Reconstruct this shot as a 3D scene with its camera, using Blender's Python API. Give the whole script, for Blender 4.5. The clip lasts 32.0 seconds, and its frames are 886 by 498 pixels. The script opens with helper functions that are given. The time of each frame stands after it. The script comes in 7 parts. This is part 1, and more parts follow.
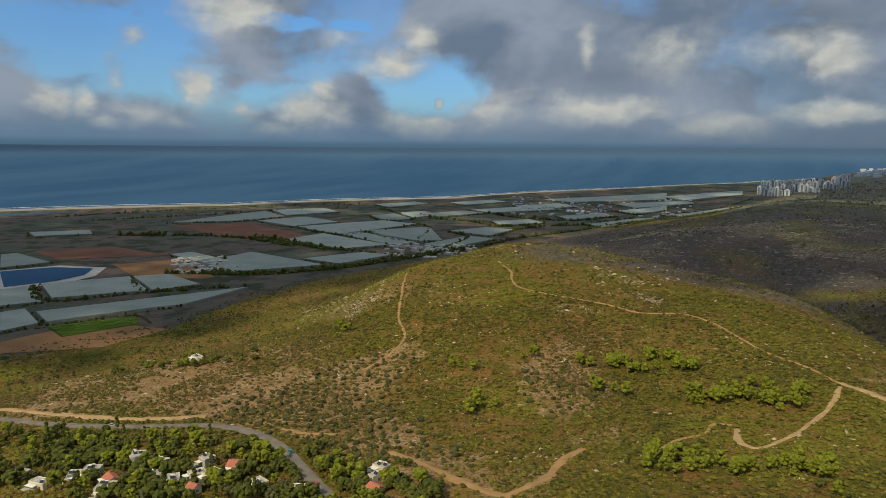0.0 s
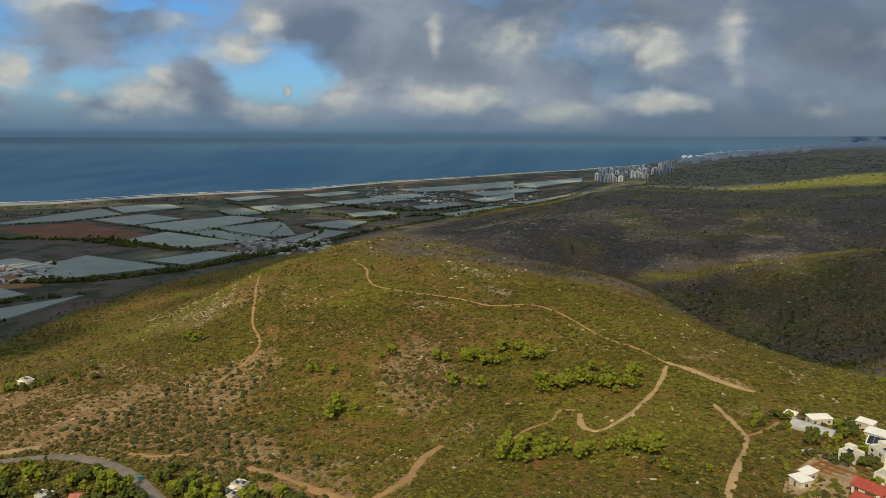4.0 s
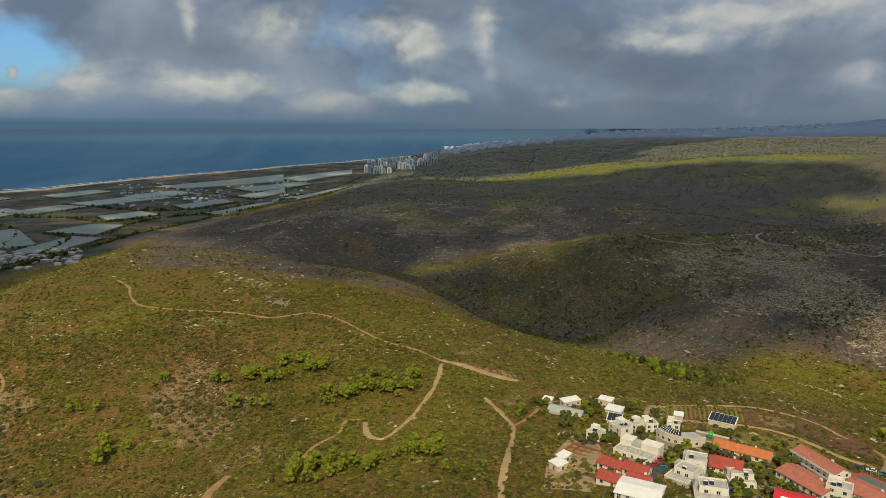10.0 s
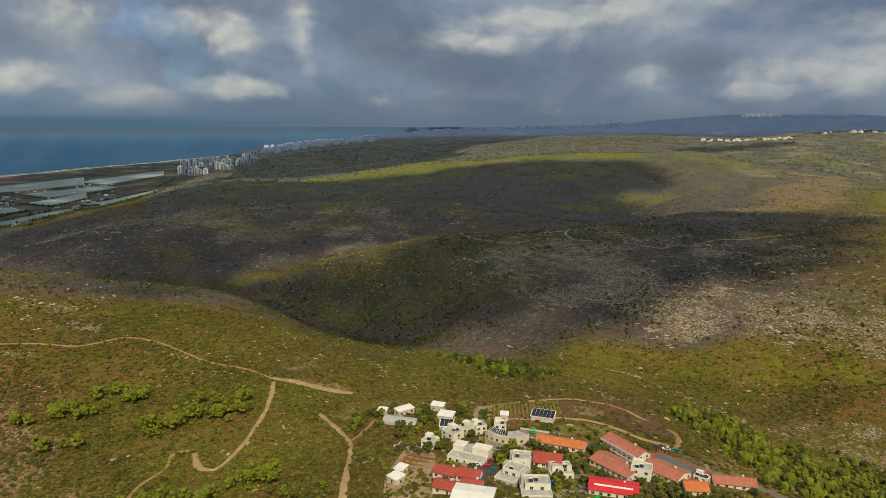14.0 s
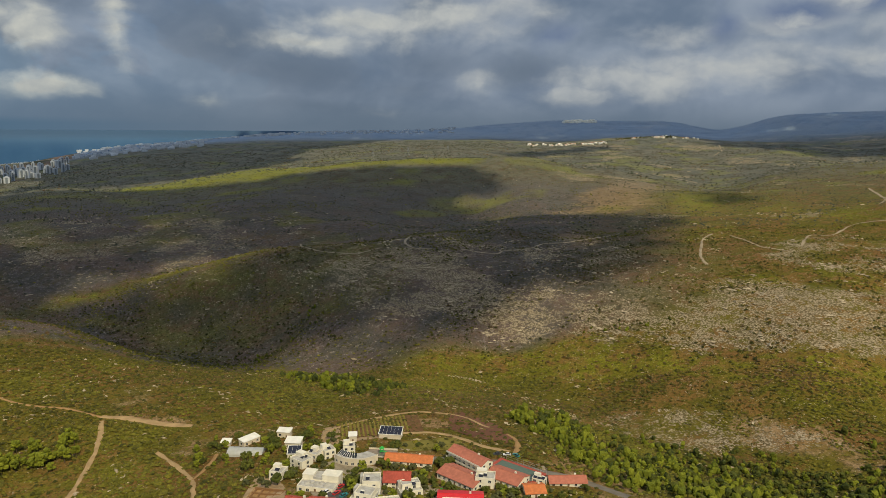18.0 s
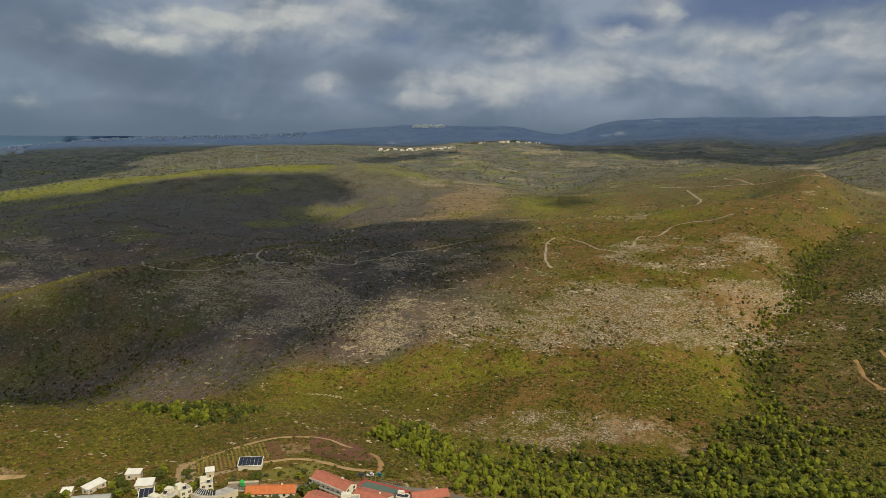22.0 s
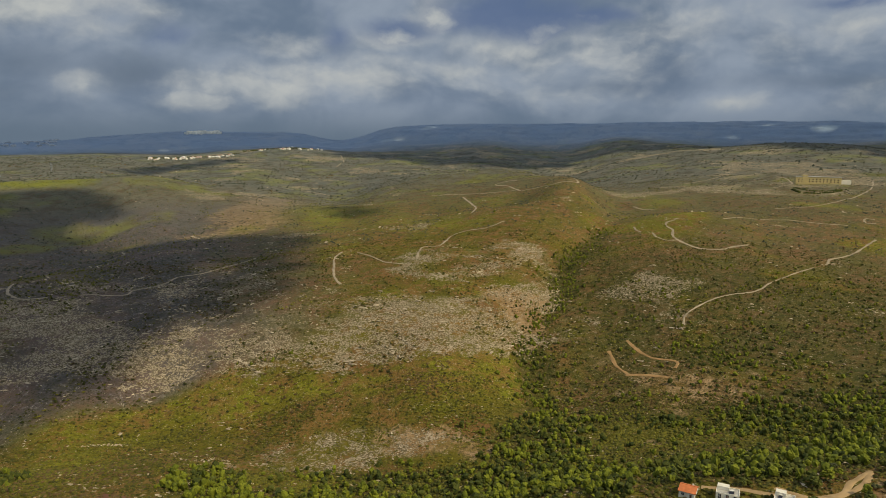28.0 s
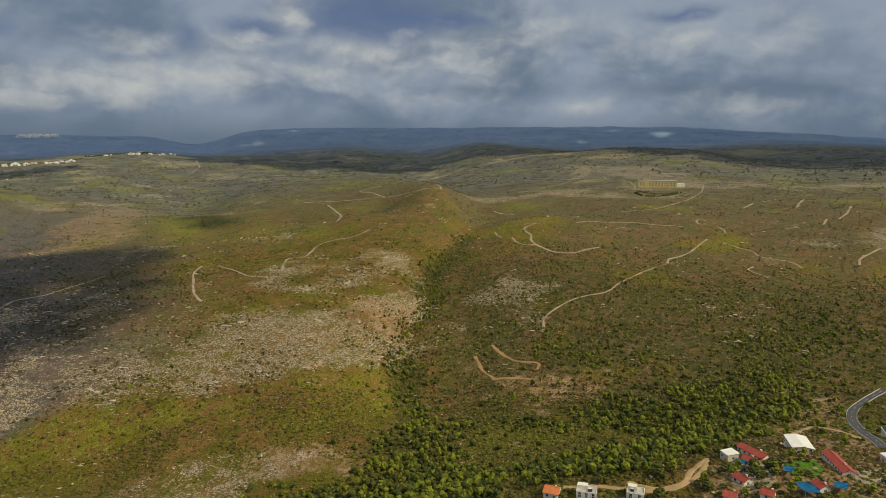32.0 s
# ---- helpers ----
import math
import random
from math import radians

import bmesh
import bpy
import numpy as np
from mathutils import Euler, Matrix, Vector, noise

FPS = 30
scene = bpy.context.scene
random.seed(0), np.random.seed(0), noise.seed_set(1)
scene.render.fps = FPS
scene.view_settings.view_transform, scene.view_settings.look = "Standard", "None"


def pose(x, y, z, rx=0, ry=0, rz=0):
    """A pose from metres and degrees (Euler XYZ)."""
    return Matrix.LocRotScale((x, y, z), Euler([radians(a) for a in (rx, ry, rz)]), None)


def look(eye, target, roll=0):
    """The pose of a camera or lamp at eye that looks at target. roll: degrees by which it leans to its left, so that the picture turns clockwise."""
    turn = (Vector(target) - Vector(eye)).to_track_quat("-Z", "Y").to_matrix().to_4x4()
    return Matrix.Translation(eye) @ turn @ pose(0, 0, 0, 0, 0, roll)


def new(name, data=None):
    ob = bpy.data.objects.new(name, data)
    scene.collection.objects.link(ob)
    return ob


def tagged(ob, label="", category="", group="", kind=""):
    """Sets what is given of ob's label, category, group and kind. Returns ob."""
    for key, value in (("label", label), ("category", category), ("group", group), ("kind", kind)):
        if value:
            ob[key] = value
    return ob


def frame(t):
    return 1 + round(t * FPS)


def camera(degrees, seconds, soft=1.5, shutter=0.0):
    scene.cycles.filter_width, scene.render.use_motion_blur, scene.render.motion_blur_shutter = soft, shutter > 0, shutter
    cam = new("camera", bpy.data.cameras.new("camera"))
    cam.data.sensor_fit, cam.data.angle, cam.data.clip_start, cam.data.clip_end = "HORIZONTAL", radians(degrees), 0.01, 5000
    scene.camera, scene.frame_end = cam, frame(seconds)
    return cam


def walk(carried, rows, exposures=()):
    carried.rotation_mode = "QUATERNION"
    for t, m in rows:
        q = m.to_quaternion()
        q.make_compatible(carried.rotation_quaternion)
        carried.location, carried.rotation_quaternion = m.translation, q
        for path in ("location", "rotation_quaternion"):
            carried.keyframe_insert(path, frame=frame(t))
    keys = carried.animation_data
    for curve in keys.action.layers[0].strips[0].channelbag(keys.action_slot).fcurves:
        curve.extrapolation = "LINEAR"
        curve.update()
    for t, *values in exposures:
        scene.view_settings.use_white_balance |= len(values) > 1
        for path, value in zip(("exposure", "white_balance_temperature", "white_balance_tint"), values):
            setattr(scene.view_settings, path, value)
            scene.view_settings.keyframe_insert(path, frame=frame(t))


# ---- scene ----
# ---------------------------------------------------------------- camera: a drone that climbs while it pans to the right
cam = camera(65.25, 32.0, soft=0.6)
FLIGHT = [  # seconds, x, y, z, heading, pitch, roll
    (0, -0.53, 6.15, 241.39, -27.811, -8.521, 0.563),
    (0.5, -0.08, 5.39, 242.48, -26.226, -8.634, 0.428),
    (1, 0.69, 4.97, 243.79, -24.713, -8.717, 0.392),
    (1.5, 1.04, 4.93, 245.03, -23.115, -8.857, 0.297),
    (2, 1.20, 4.84, 246.36, -21.516, -8.998, 0.333),
    (2.5, 1.28, 4.72, 247.43, -19.982, -9.109, 0.254),
    (3, 1.43, 4.74, 248.80, -18.400, -9.260, 0.286),
    (3.5, 1.64, 4.71, 250.05, -17.080, -9.317, 0.317),
    (5.5, 1.56, 3.46, 255.35, -11.516, -9.709, 0.388),
    (6, 1.54, 3.03, 256.86, -9.855, -9.841, 0.394),
    (6.5, 1.27, 2.02, 258.31, -8.166, -9.924, 0.387),
    (7, 0.95, 1.17, 259.41, -6.514, -9.983, 0.489),
    (7.5, 0.66, 0.87, 260.60, -4.898, -10.051, 0.489),
    (8, 0.47, 0.52, 262.14, -3.257, -10.103, 0.453),
    (8.5, 0.13, 0.07, 263.63, -1.583, -10.110, 0.484),
    (9, 0.00, -0.00, 265.00, -0.000, -10.118, 0.468),
    (9.5, 0.07, 0.03, 266.32, 1.487, -10.113, 0.532),
    (10, 0.08, -0.34, 267.69, 3.031, -10.123, 0.530),
    (10.5, 0.20, -0.64, 269.20, 4.596, -10.145, 0.562),
    (11, -0.17, -1.02, 270.70, 6.361, -10.170, 0.617),
    (11.5, -0.54, -1.61, 271.93, 8.216, -10.184, 0.657),
    (12, -0.76, -1.89, 273.34, 10.093, -10.207, 0.682),
    (12.5, -0.84, -2.10, 274.85, 11.978, -10.229, 0.641),
    (13, -1.20, -2.63, 276.37, 13.883, -10.243, 0.669),
    (13.5, -1.54, -3.03, 277.95, 15.768, -10.244, 0.685),
    (14, -1.80, -3.11, 279.43, 17.533, -10.244, 0.739),
    (14.5, -2.01, -3.48, 280.73, 19.288, -10.238, 0.761),
    (16.5, -3.31, -5.42, 286.77, 26.327, -10.039, 0.841),
    (17, -3.48, -5.32, 288.38, 27.840, -9.990, 0.917),
    (17.5, -3.94, -5.41, 289.94, 29.397, -9.924, 0.978),
    (18, -4.37, -5.71, 291.37, 30.922, -9.858, 1.027),
    (18.5, -4.64, -6.07, 292.80, 32.430, -9.796, 1.047),
    (19, -4.78, -6.27, 294.29, 33.948, -9.756, 1.083),
    (19.5, -5.12, -6.54, 295.60, 35.510, -9.678, 1.091),
    (20, -5.54, -6.98, 296.99, 37.044, -9.583, 1.070),
    (20.5, -6.27, -7.51, 298.56, 38.591, -9.514, 1.024),
    (21, -6.74, -7.87, 300.12, 40.073, -9.460, 1.045),
    (21.5, -6.80, -7.94, 301.58, 41.567, -9.439, 1.010),
    (22, -6.88, -8.07, 303.08, 43.052, -9.419, 1.001),
    (22.5, -7.41, -8.40, 304.72, 44.576, -9.404, 0.989),
    (23, -7.97, -8.96, 306.15, 46.089, -9.317, 0.996),
    (23.5, -7.97, -9.58, 307.83, 47.554, -9.276, 0.937),
    (24, -8.38, -10.01, 309.84, 49.044, -9.315, 0.855),
    (24.5, -8.97, -10.13, 311.84, 50.541, -9.351, 0.867),
    (25, -9.35, -10.36, 313.34, 51.964, -9.352, 0.883),
    (25.5, -9.67, -10.51, 314.98, 53.415, -9.361, 0.872),
    (27.5, -11.66, -12.01, 321.81, 59.163, -9.090, 0.696),
    (28, -12.43, -12.65, 323.22, 60.697, -8.936, 0.689),
    (28.5, -13.25, -13.06, 324.74, 62.053, -8.862, 0.627),
    (29, -13.87, -13.30, 326.24, 63.498, -8.822, 0.611),
    (29.5, -14.34, -13.51, 327.56, 64.965, -8.779, 0.572),
    (30, -15.11, -13.68, 328.90, 66.472, -8.742, 0.611),
    (30.5, -15.88, -13.94, 330.47, 67.964, -8.717, 0.604),
    (31, -16.27, -14.09, 331.90, 69.349, -8.675, 0.598),
    (31.5, -16.48, -13.77, 333.22, 70.630, -8.637, 0.665),
    (32, -16.62, -13.34, 334.51, 71.889, -8.607, 0.730),
]
walk(cam, [(t, pose(x, y, z, 90 + pitch, 0, -yaw) @ pose(0, 0, 0, 0, 0, roll)) for t, x, y, z, yaw, pitch, roll in FLIGHT],
     exposures=[(0, 0.0), (32, 0.0)])

# ---------------------------------------------------------------- light
SUN_AZ, SUN_EL = 188.0, 44.0      # degrees clockwise from +y, degrees up
world = bpy.data.worlds.new("sky")
scene.world = world
world.use_nodes = True
wn, wl = world.node_tree.nodes, world.node_tree.links
wn.clear()
w_out, w_bg = wn.new("ShaderNodeOutputWorld"), wn.new("ShaderNodeBackground")
sky = wn.new("ShaderNodeTexSky")
sky.sky_type, sky.sun_disc = "NISHITA", False
sky.sun_elevation, sky.sun_rotation = radians(SUN_EL), radians(SUN_AZ)


def wmath(op, a, b=0.0, c=0.0, clamp=False):
    n = wn.new("ShaderNodeMath")
    n.operation, n.use_clamp = op, clamp
    for k, v in enumerate((a, b, c)):
        if isinstance(v, (int, float)):
            n.inputs[k].default_value = v
        else:
            wl.new(v, n.inputs[k])
    return n.outputs[0]


def wmix(fac, a, b):
    n = wn.new("ShaderNodeMix")
    n.data_type = "RGBA"
    for k, v in ((0, fac), (6, a), (7, b)):
        if isinstance(v, float):
            n.inputs[k].default_value = v
        elif isinstance(v, tuple):
            n.inputs[k].default_value = (*v, 1)
        else:
            wl.new(v, n.inputs[k])
    return n.outputs[2]


def wrange(v, a, b, lo=0.0, hi=1.0):
    n = wn.new("ShaderNodeMapRange")
    n.interpolation_type = "SMOOTHSTEP"
    wl.new(v, n.inputs[0])
    for k, q in enumerate((a, b, lo, hi)):
        n.inputs[k + 1].default_value = q
    return n.outputs[0]


def wnoise(vec, scale, detail, rough=0.55, distort=0.0):
    n = wn.new("ShaderNodeTexNoise")
    wl.new(vec, n.inputs["Vector"])
    n.inputs["Scale"].default_value, n.inputs["Detail"].default_value = scale, detail
    n.inputs["Roughness"].default_value, n.inputs["Distortion"].default_value = rough, distort
    return n


# bearing and elevation of every direction, in degrees
tc = wn.new("ShaderNodeTexCoord")
sep = wn.new("ShaderNodeSeparateXYZ")
wl.new(tc.outputs["Generated"], sep.inputs[0])
az_n = wmath("MULTIPLY", wmath("ARCTAN2", sep.outputs[0], sep.outputs[1]), 57.29578)
el_n = wmath("MULTIPLY", wmath("ARCSINE", sep.outputs[2]), 57.29578)
flat = wn.new("ShaderNodeCombineXYZ")
wl.new(az_n, flat.inputs[0])
wl.new(wmath("MULTIPLY", el_n, 1.45), flat.inputs[1])


def warped(vec, by, amount):
    """The directions vec, stirred by a noise."""
    stir = wn.new("ShaderNodeVectorMath")
    stir.operation = "MULTIPLY_ADD"
    wl.new(by.outputs["Color"], stir.inputs[0])
    stir.inputs[1].default_value, stir.inputs[2].default_value = (amount, amount, 0), (-amount / 2, -amount / 2, 0)
    both = wn.new("ShaderNodeVectorMath")
    wl.new(vec, both.inputs[0])
    wl.new(stir.outputs[0], both.inputs[1])
    return both.outputs[0]


def moved(vec, by):
    n = wn.new("ShaderNodeVectorMath")
    wl.new(vec, n.inputs[0])
    n.inputs[1].default_value = by
    return n.outputs[0]


drifting = warped(flat.outputs[0], wnoise(flat.outputs[0], 0.1, 3, 0.5), 3.2)
ruffled = warped(drifting, wnoise(flat.outputs[0], 0.55, 7, 0.58), 1.1)
mass = wnoise(drifting, 0.075, 5, 0.52, 0.25).outputs["Fac"]        # large grey masses
heap = wnoise(ruffled, 0.26, 6, 0.5).outputs["Fac"]                # heaped tops
relief = wmath("SUBTRACT", heap, wnoise(moved(ruffled, (-0.35, 0.75, 0)), 0.26, 5, 0.5).outputs["Fac"])
crest = wnoise(drifting, 0.1, 4, 0.5, 0.35).outputs["Fac"]         # lit and dark sides of the masses
FIELDS = {"white": -0.6, "blue": -0.6, "dark": -0.6}


def puff(field, bearing, elevation, wide, high, amount):
    place, far_off = wn.new("ShaderNodeVectorMath"), wn.new("ShaderNodeVectorMath")
    place.operation, far_off.operation = "MULTIPLY_ADD", "LENGTH"
    wl.new(ruffled, place.inputs[0])
    place.inputs[1].default_value = (1 / wide, 1 / (high * 1.45), 0)
    place.inputs[2].default_value = (-bearing / wide, -elevation / high, 0)
    wl.new(place.outputs[0], far_off.inputs[0])
    v = wmath("MULTIPLY_ADD", far_off.outputs["Value"], -amount, amount)
    FIELDS[field] = wmath("MAXIMUM", v, FIELDS[field])


puff("white", -44.8, 9.7, 4.1, 2.3, 0.9)
puff("white", -31.5, 6.6, 4.1, 1.8, 0.75)
puff("white", -29.7, 8.3, 1.9, 2.3, 0.75)
puff("white", -46.7, 4.4, 2.3, 2.1, 0.85)
puff("white", -52.7, 4.6, 1.4, 1.8, 0.5)
puff("white", -56.9, 3.0, 2.0, 1.3, 0.7)
puff("white", -54.8, 2.9, 1.1, 1.6, 0.7)
puff("white", -53.8, 1.5, 1.5, 0.8, 0.8)
puff("white", -51.5, 2.2, 2.7, 1.3, 0.55)
puff("white", -38.5, 2.5, 3.7, 2.0, 0.85)
puff("white", -37.4, 4.0, 1.7, 2.1, 0.7)
puff("white", -41.2, 1.3, 3.4, 0.7, 0.75)
puff("white", -43.8, 2.8, 1.9, 1.1, 0.6)
puff("white", -48.4, 1.6, 2.0, 0.8, 0.5)
puff("white", -28.6, 3.8, 0.6, 0.6, 0.9)
puff("white", -29.0, 1.9, 5.5, 1.6, 0.85)
puff("white", -23.5, 3.1, 4.1, 1.8, 0.6)
puff("white", -15.4, 2.9, 5.5, 1.8, 0.8)
puff("white", -11.6, 2.9, 4.8, 1.1, 0.6)
puff("white", -6.6, 1.7, 4.1, 1.3, 0.75)
puff("white", 0.9, 2.6, 4.8, 1.3, 0.95)
puff("white", -10.5, 7.1, 4.1, 2.1, 0.5)
puff("white", 1.3, 6.4, 2.4, 1.8, 0.9)
puff("white", -1.2, 7.1, 4.8, 2.1, 0.5)
puff("white", -51.4, 7.8, 1.5, 1.3, 0.5)
puff("white", -36.2, 8.4, 2.0, 0.8, 0.5)
puff("blue", -53.8, 7.7, 9.5, 2.8, 1)
puff("blue", -48.8, 9.6, 5.5, 1.8, 0.6)
puff("blue", -57.6, 8.6, 5.5, 1.8, 0.8)
puff("blue", -50.2, 4.7, 6.8, 2.1, 0.8)
puff("blue", -29.0, 4.6, 5.1, 2.8, 1)
puff("blue", -35.3, 9.5, 2.0, 0.7, 0.7)
puff("blue", -40.6, 9.3, 2.7, 0.6, 0.6)
puff("blue", -42.4, 3.7, 4.1, 1.4, 0.5)
puff("blue", -54.3, 5.7, 6.8, 1.4, 0.9)
puff("dark", -14.7, 5.7, 13.6, 3.2, 0.5)
puff("dark", -2.1, 9.1, 8.9, 2.8, 0.8)
puff("dark", -3.0, 5.8, 2.0, 2.1, 0.8)
puff("dark", -0.4, 4.9, 2.7, 2.1, 0.8)
puff("dark", -34.0, 3.9, 4.1, 3.5, 0.35)
puff("white", 1.0, 6.2, 2.7, 1.8, 1)
puff("white", 1.2, 2.4, 3.1, 1.0, 0.85)
puff("white", 6.3, 7.0, 1.2, 3.5, 0.6)
puff("white", 12.1, 1.9, 2.0, 0.7, 0.3)
puff("white", -16.5, 7.6, 0.8, 1.6, 0.6)
puff("white", -9.1, 7.3, 1.4, 1.3, 0.5)
puff("white", 19.5, 6.5, 6.8, 1.1, 0.75)
puff("white", 24.2, 8.0, 7.5, 1.6, 0.85)
puff("white", 29.9, 8.7, 8.2, 1.4, 0.75)
puff("white", 35.3, 7.6, 4.8, 1.8, 0.5)
puff("white", 25.4, 1.3, 2.0, 0.5, 0.3)
puff("dark", -1.4, 5.5, 2.0, 1.8, 0.8)
puff("dark", -1.8, 8.4, 8.2, 1.3, 0.9)
puff("dark", 12.9, 5.8, 6.8, 4.2, 0.7)
puff("dark", 18.8, 4.1, 10.9, 3.5, 0.7)
puff("dark", 29.8, 4.9, 8.2, 2.8, 0.6)
puff("dark", 2.5, 3.5, 2.0, 1.8, 0.5)
puff("white", 29.2, 8.4, 6.1, 2.5, 0.75)
puff("white", 36.2, 9.0, 4.1, 1.6, 0.6)
puff("white", 41.4, 2.6, 4.1, 1.1, 0.95)
puff("white", 45.9, 3.6, 7.5, 1.6, 0.85)
puff("white", 52.3, 5.0, 10.9, 2.1, 0.6)
puff("white", 47.7, 6.9, 6.1, 1.4, 0.5)
puff("white", 59.7, 9.6, 2.7, 2.1, 0.6)
puff("white", 57.1, 8.0, 5.5, 1.3, 0.55)
puff("white", 63.6, 7.5, 5.5, 2.1, 0.5)
puff("white", 72.1, 7.3, 10.2, 3.5, 0.45)
puff("white", 33.5, 3.7, 1.7, 1.1, 0.35)
puff("white", 70.4, 3.7, 7.5, 1.4, 0.35)
puff("white", 60.7, 5.6, 6.8, 2.1, 0.5)
puff("blue", 66.0, 9.7, 7.5, 2.0, 0.75)
puff("blue", 56.7, 8.6, 4.1, 1.1, 0.5)
puff("blue", 38.8, 7.1, 3.4, 1.4, 0.35)
puff("blue", 52.2, 8.0, 1.4, 2.1, 0.3)
puff("dark", 27.8, 3.5, 10.2, 2.8, 0.5)
puff("dark", 37.0, 4.7, 6.8, 2.1, 0.7)
puff("dark", 20.2, 1.6, 13.6, 1.8, 0.5)
puff("dark", 77.7, 5.1, 5.5, 2.8, 0.35)
puff("white", 83.2, 3.0, 2.9, 1.1, 0.7)
puff("white", 65.4, 7.3, 7.5, 1.8, 0.45)
puff("white", 95.1, 2.9, 8.2, 1.3, 0.35)
puff("white", 78.8, 8.6, 8.2, 2.8, 0.35)
puff("white", 91.3, 8.2, 10.9, 2.8, 0.35)
puff("blue", 90.4, 10.0, 4.1, 0.8, 0.4)
puff("blue", 72.1, 9.9, 3.4, 1.0, 0.5)
puff("dark", 74.5, 4.3, 10.2, 1.8, 0.4)
puff("dark", 91.6, 4.4, 17.0, 1.1, 0.5)

# open blue towards the sea, closed cloud over the hills
skyblue = wn.new("ShaderNodeVectorMath")
skyblue.operation = "MULTIPLY"
wl.new(sky.outputs[0], skyblue.inputs[0])
skyblue.inputs[1].default_value = (0.05, 0.085, 0.125)
frayed = wmath("MULTIPLY_ADD", heap, 1.1, -0.55)
white = wmath("POWER", wrange(wmath("ADD", FIELDS["white"], frayed), -0.1, 0.7), 1.25)
open_sky = wrange(wmath("ADD", FIELDS["blue"], wmath("MULTIPLY", frayed, 0.8)), -0.05, 0.45)
murk = wrange(FIELDS["dark"], 0.0, 0.7)
cover = wmath("SUBTRACT", wmath("MAXIMUM", wrange(mass, 0.3, 0.5), wrange(az_n, -30.0, 5.0, 0.35, 0.95)), wmath("MULTIPLY", open_sky, wrange(az_n, 5.0, 40.0, 0.92, 0.8)), clamp=True)
cover = wmath("MAXIMUM", cover, white, clamp=True)
grey = wmix(wrange(wmath("ADD", crest, wmath("MULTIPLY", relief, 0.22)), 0.33, 0.66), (0.138, 0.188, 0.262), (0.27, 0.322, 0.395))
grey = wmix(wmath("MULTIPLY", murk, 0.8), grey, (0.125, 0.165, 0.22))
shine = wmath("MULTIPLY_ADD", relief, 1.7, 0.78, clamp=True)
cloudy = wmix(wmath("MULTIPLY", white, shine), grey, wmix(wrange(az_n, 0.0, 45.0), (0.57, 0.575, 0.515), (0.46, 0.48, 0.475)))
colour = wmix(cover, wmix(wrange(az_n, 0.0, 35.0), skyblue.outputs[0], (0.1, 0.15, 0.27)), cloudy)
hazy = wmath("POWER", wrange(el_n, 4.2, -0.2), 1.5)
colour = wmix(wmath("MULTIPLY", hazy, 0.92), colour, wmix(wrange(az_n, -40.0, 25.0), (0.108, 0.19, 0.285), (0.118, 0.162, 0.215)))
colour = wmix(wmath("MULTIPLY", wrange(el_n, 0.5, -0.15), wrange(az_n, 15.0, -10.0)), colour, (0.072, 0.14, 0.212))
colour = wmix(wrange(el_n, 14.0, 40.0), colour, wmix(wrange(mass, 0.35, 0.65), (0.44, 0.53, 0.7), (0.74, 0.8, 0.9)))
wl.new(colour, w_bg.inputs[0])
w_bg.inputs[1].default_value = 1.0
wl.new(w_bg.outputs[0], w_out.inputs[0])
sun = new("sun", bpy.data.lights.new("sun", "SUN"))
sun.data.energy, sun.data.angle, sun.data.color = 3.35, radians(0.8), (1.0, 0.87, 0.6)
a, e = radians(SUN_AZ), radians(SUN_EL)
sun.matrix_world = look((0, 0, 900), (-900 * math.sin(a) * math.cos(e), -900 * math.cos(a) * math.cos(e), 900 - 900 * math.sin(e)))

# ---------------------------------------------------------------- lie of the land
# height above the sea at these distances, along bearings from the camera, fitted to its view
REACH = (0, 150, 230, 300, 370, 440, 520, 600, 700, 800, 900, 1000, 1150, 1300, 1500, 1750, 2050, 2250, 2500, 2850, 3300, 4000, 4800, 6000, 7600, 9500)
PROFILES = {}


def profile(bearing, *heights):
    PROFILES[bearing] = heights


#         bearing       0  150  230  300  370  440  520  600  700  800  900 1000 1150 1300 1500 1750 2050 2250 2500 2850 3300 4000 4800 6000 7600 9500
profile( -75.00,      95,   85,   82,   77,   70,   62,   52,   40,   28,   24,   22,   21,   20,   19,   17,   15,   12,    8,    4,   -3,   -7,   -8,   -8,   -8,   -8,   -8)
profile( -67.50,      95,   86,   83,   79,   72,   65,   56,   44,   30,   25,   23,   22,   20,   19,   17,   15,   12,    8,    4,   -3,   -7,   -8,   -8,   -8,   -8,   -8)
profile( -60.00,      95,   87,   85,   81,   75,   69,   60,   48,   33,   26,   24,   23,   20,   19,   17,   15,   12,    8,    4,   -3,   -7,   -8,   -8,   -8,   -8,   -8)
profile( -52.50,      95,   88,   87,   83,   78,   73,   66,   54,   36,   28,   25,   23,   21,   19,   17,   15,   13,   10,    6,   -2,   -6,   -8,   -8,   -8,   -8,   -8)
profile( -45.00,      95,   90,   89,   85,   80,   77,   74,   66,   47,   32,   25,   22,   21,   19,   17,   15,   13,   11,    6,   -2,   -6,   -8,   -8,   -8,   -8,   -8)
profile( -37.50,      96,   92,   91,   87,   82,   79,   81,   82,   74,   54,   34,   24,   21,   20,   18,   16,   14,   12,    9,    1,   -4,   -7,   -8,   -8,   -8,   -8)
profile( -30.00,      97,   94,   94,   90,   84,   84,   92,  102,  106,  100,   82,   54,   26,   21,   18,   16,   14,   13,   11,    6,    1,   -6,   -8,   -8,   -8,   -8)
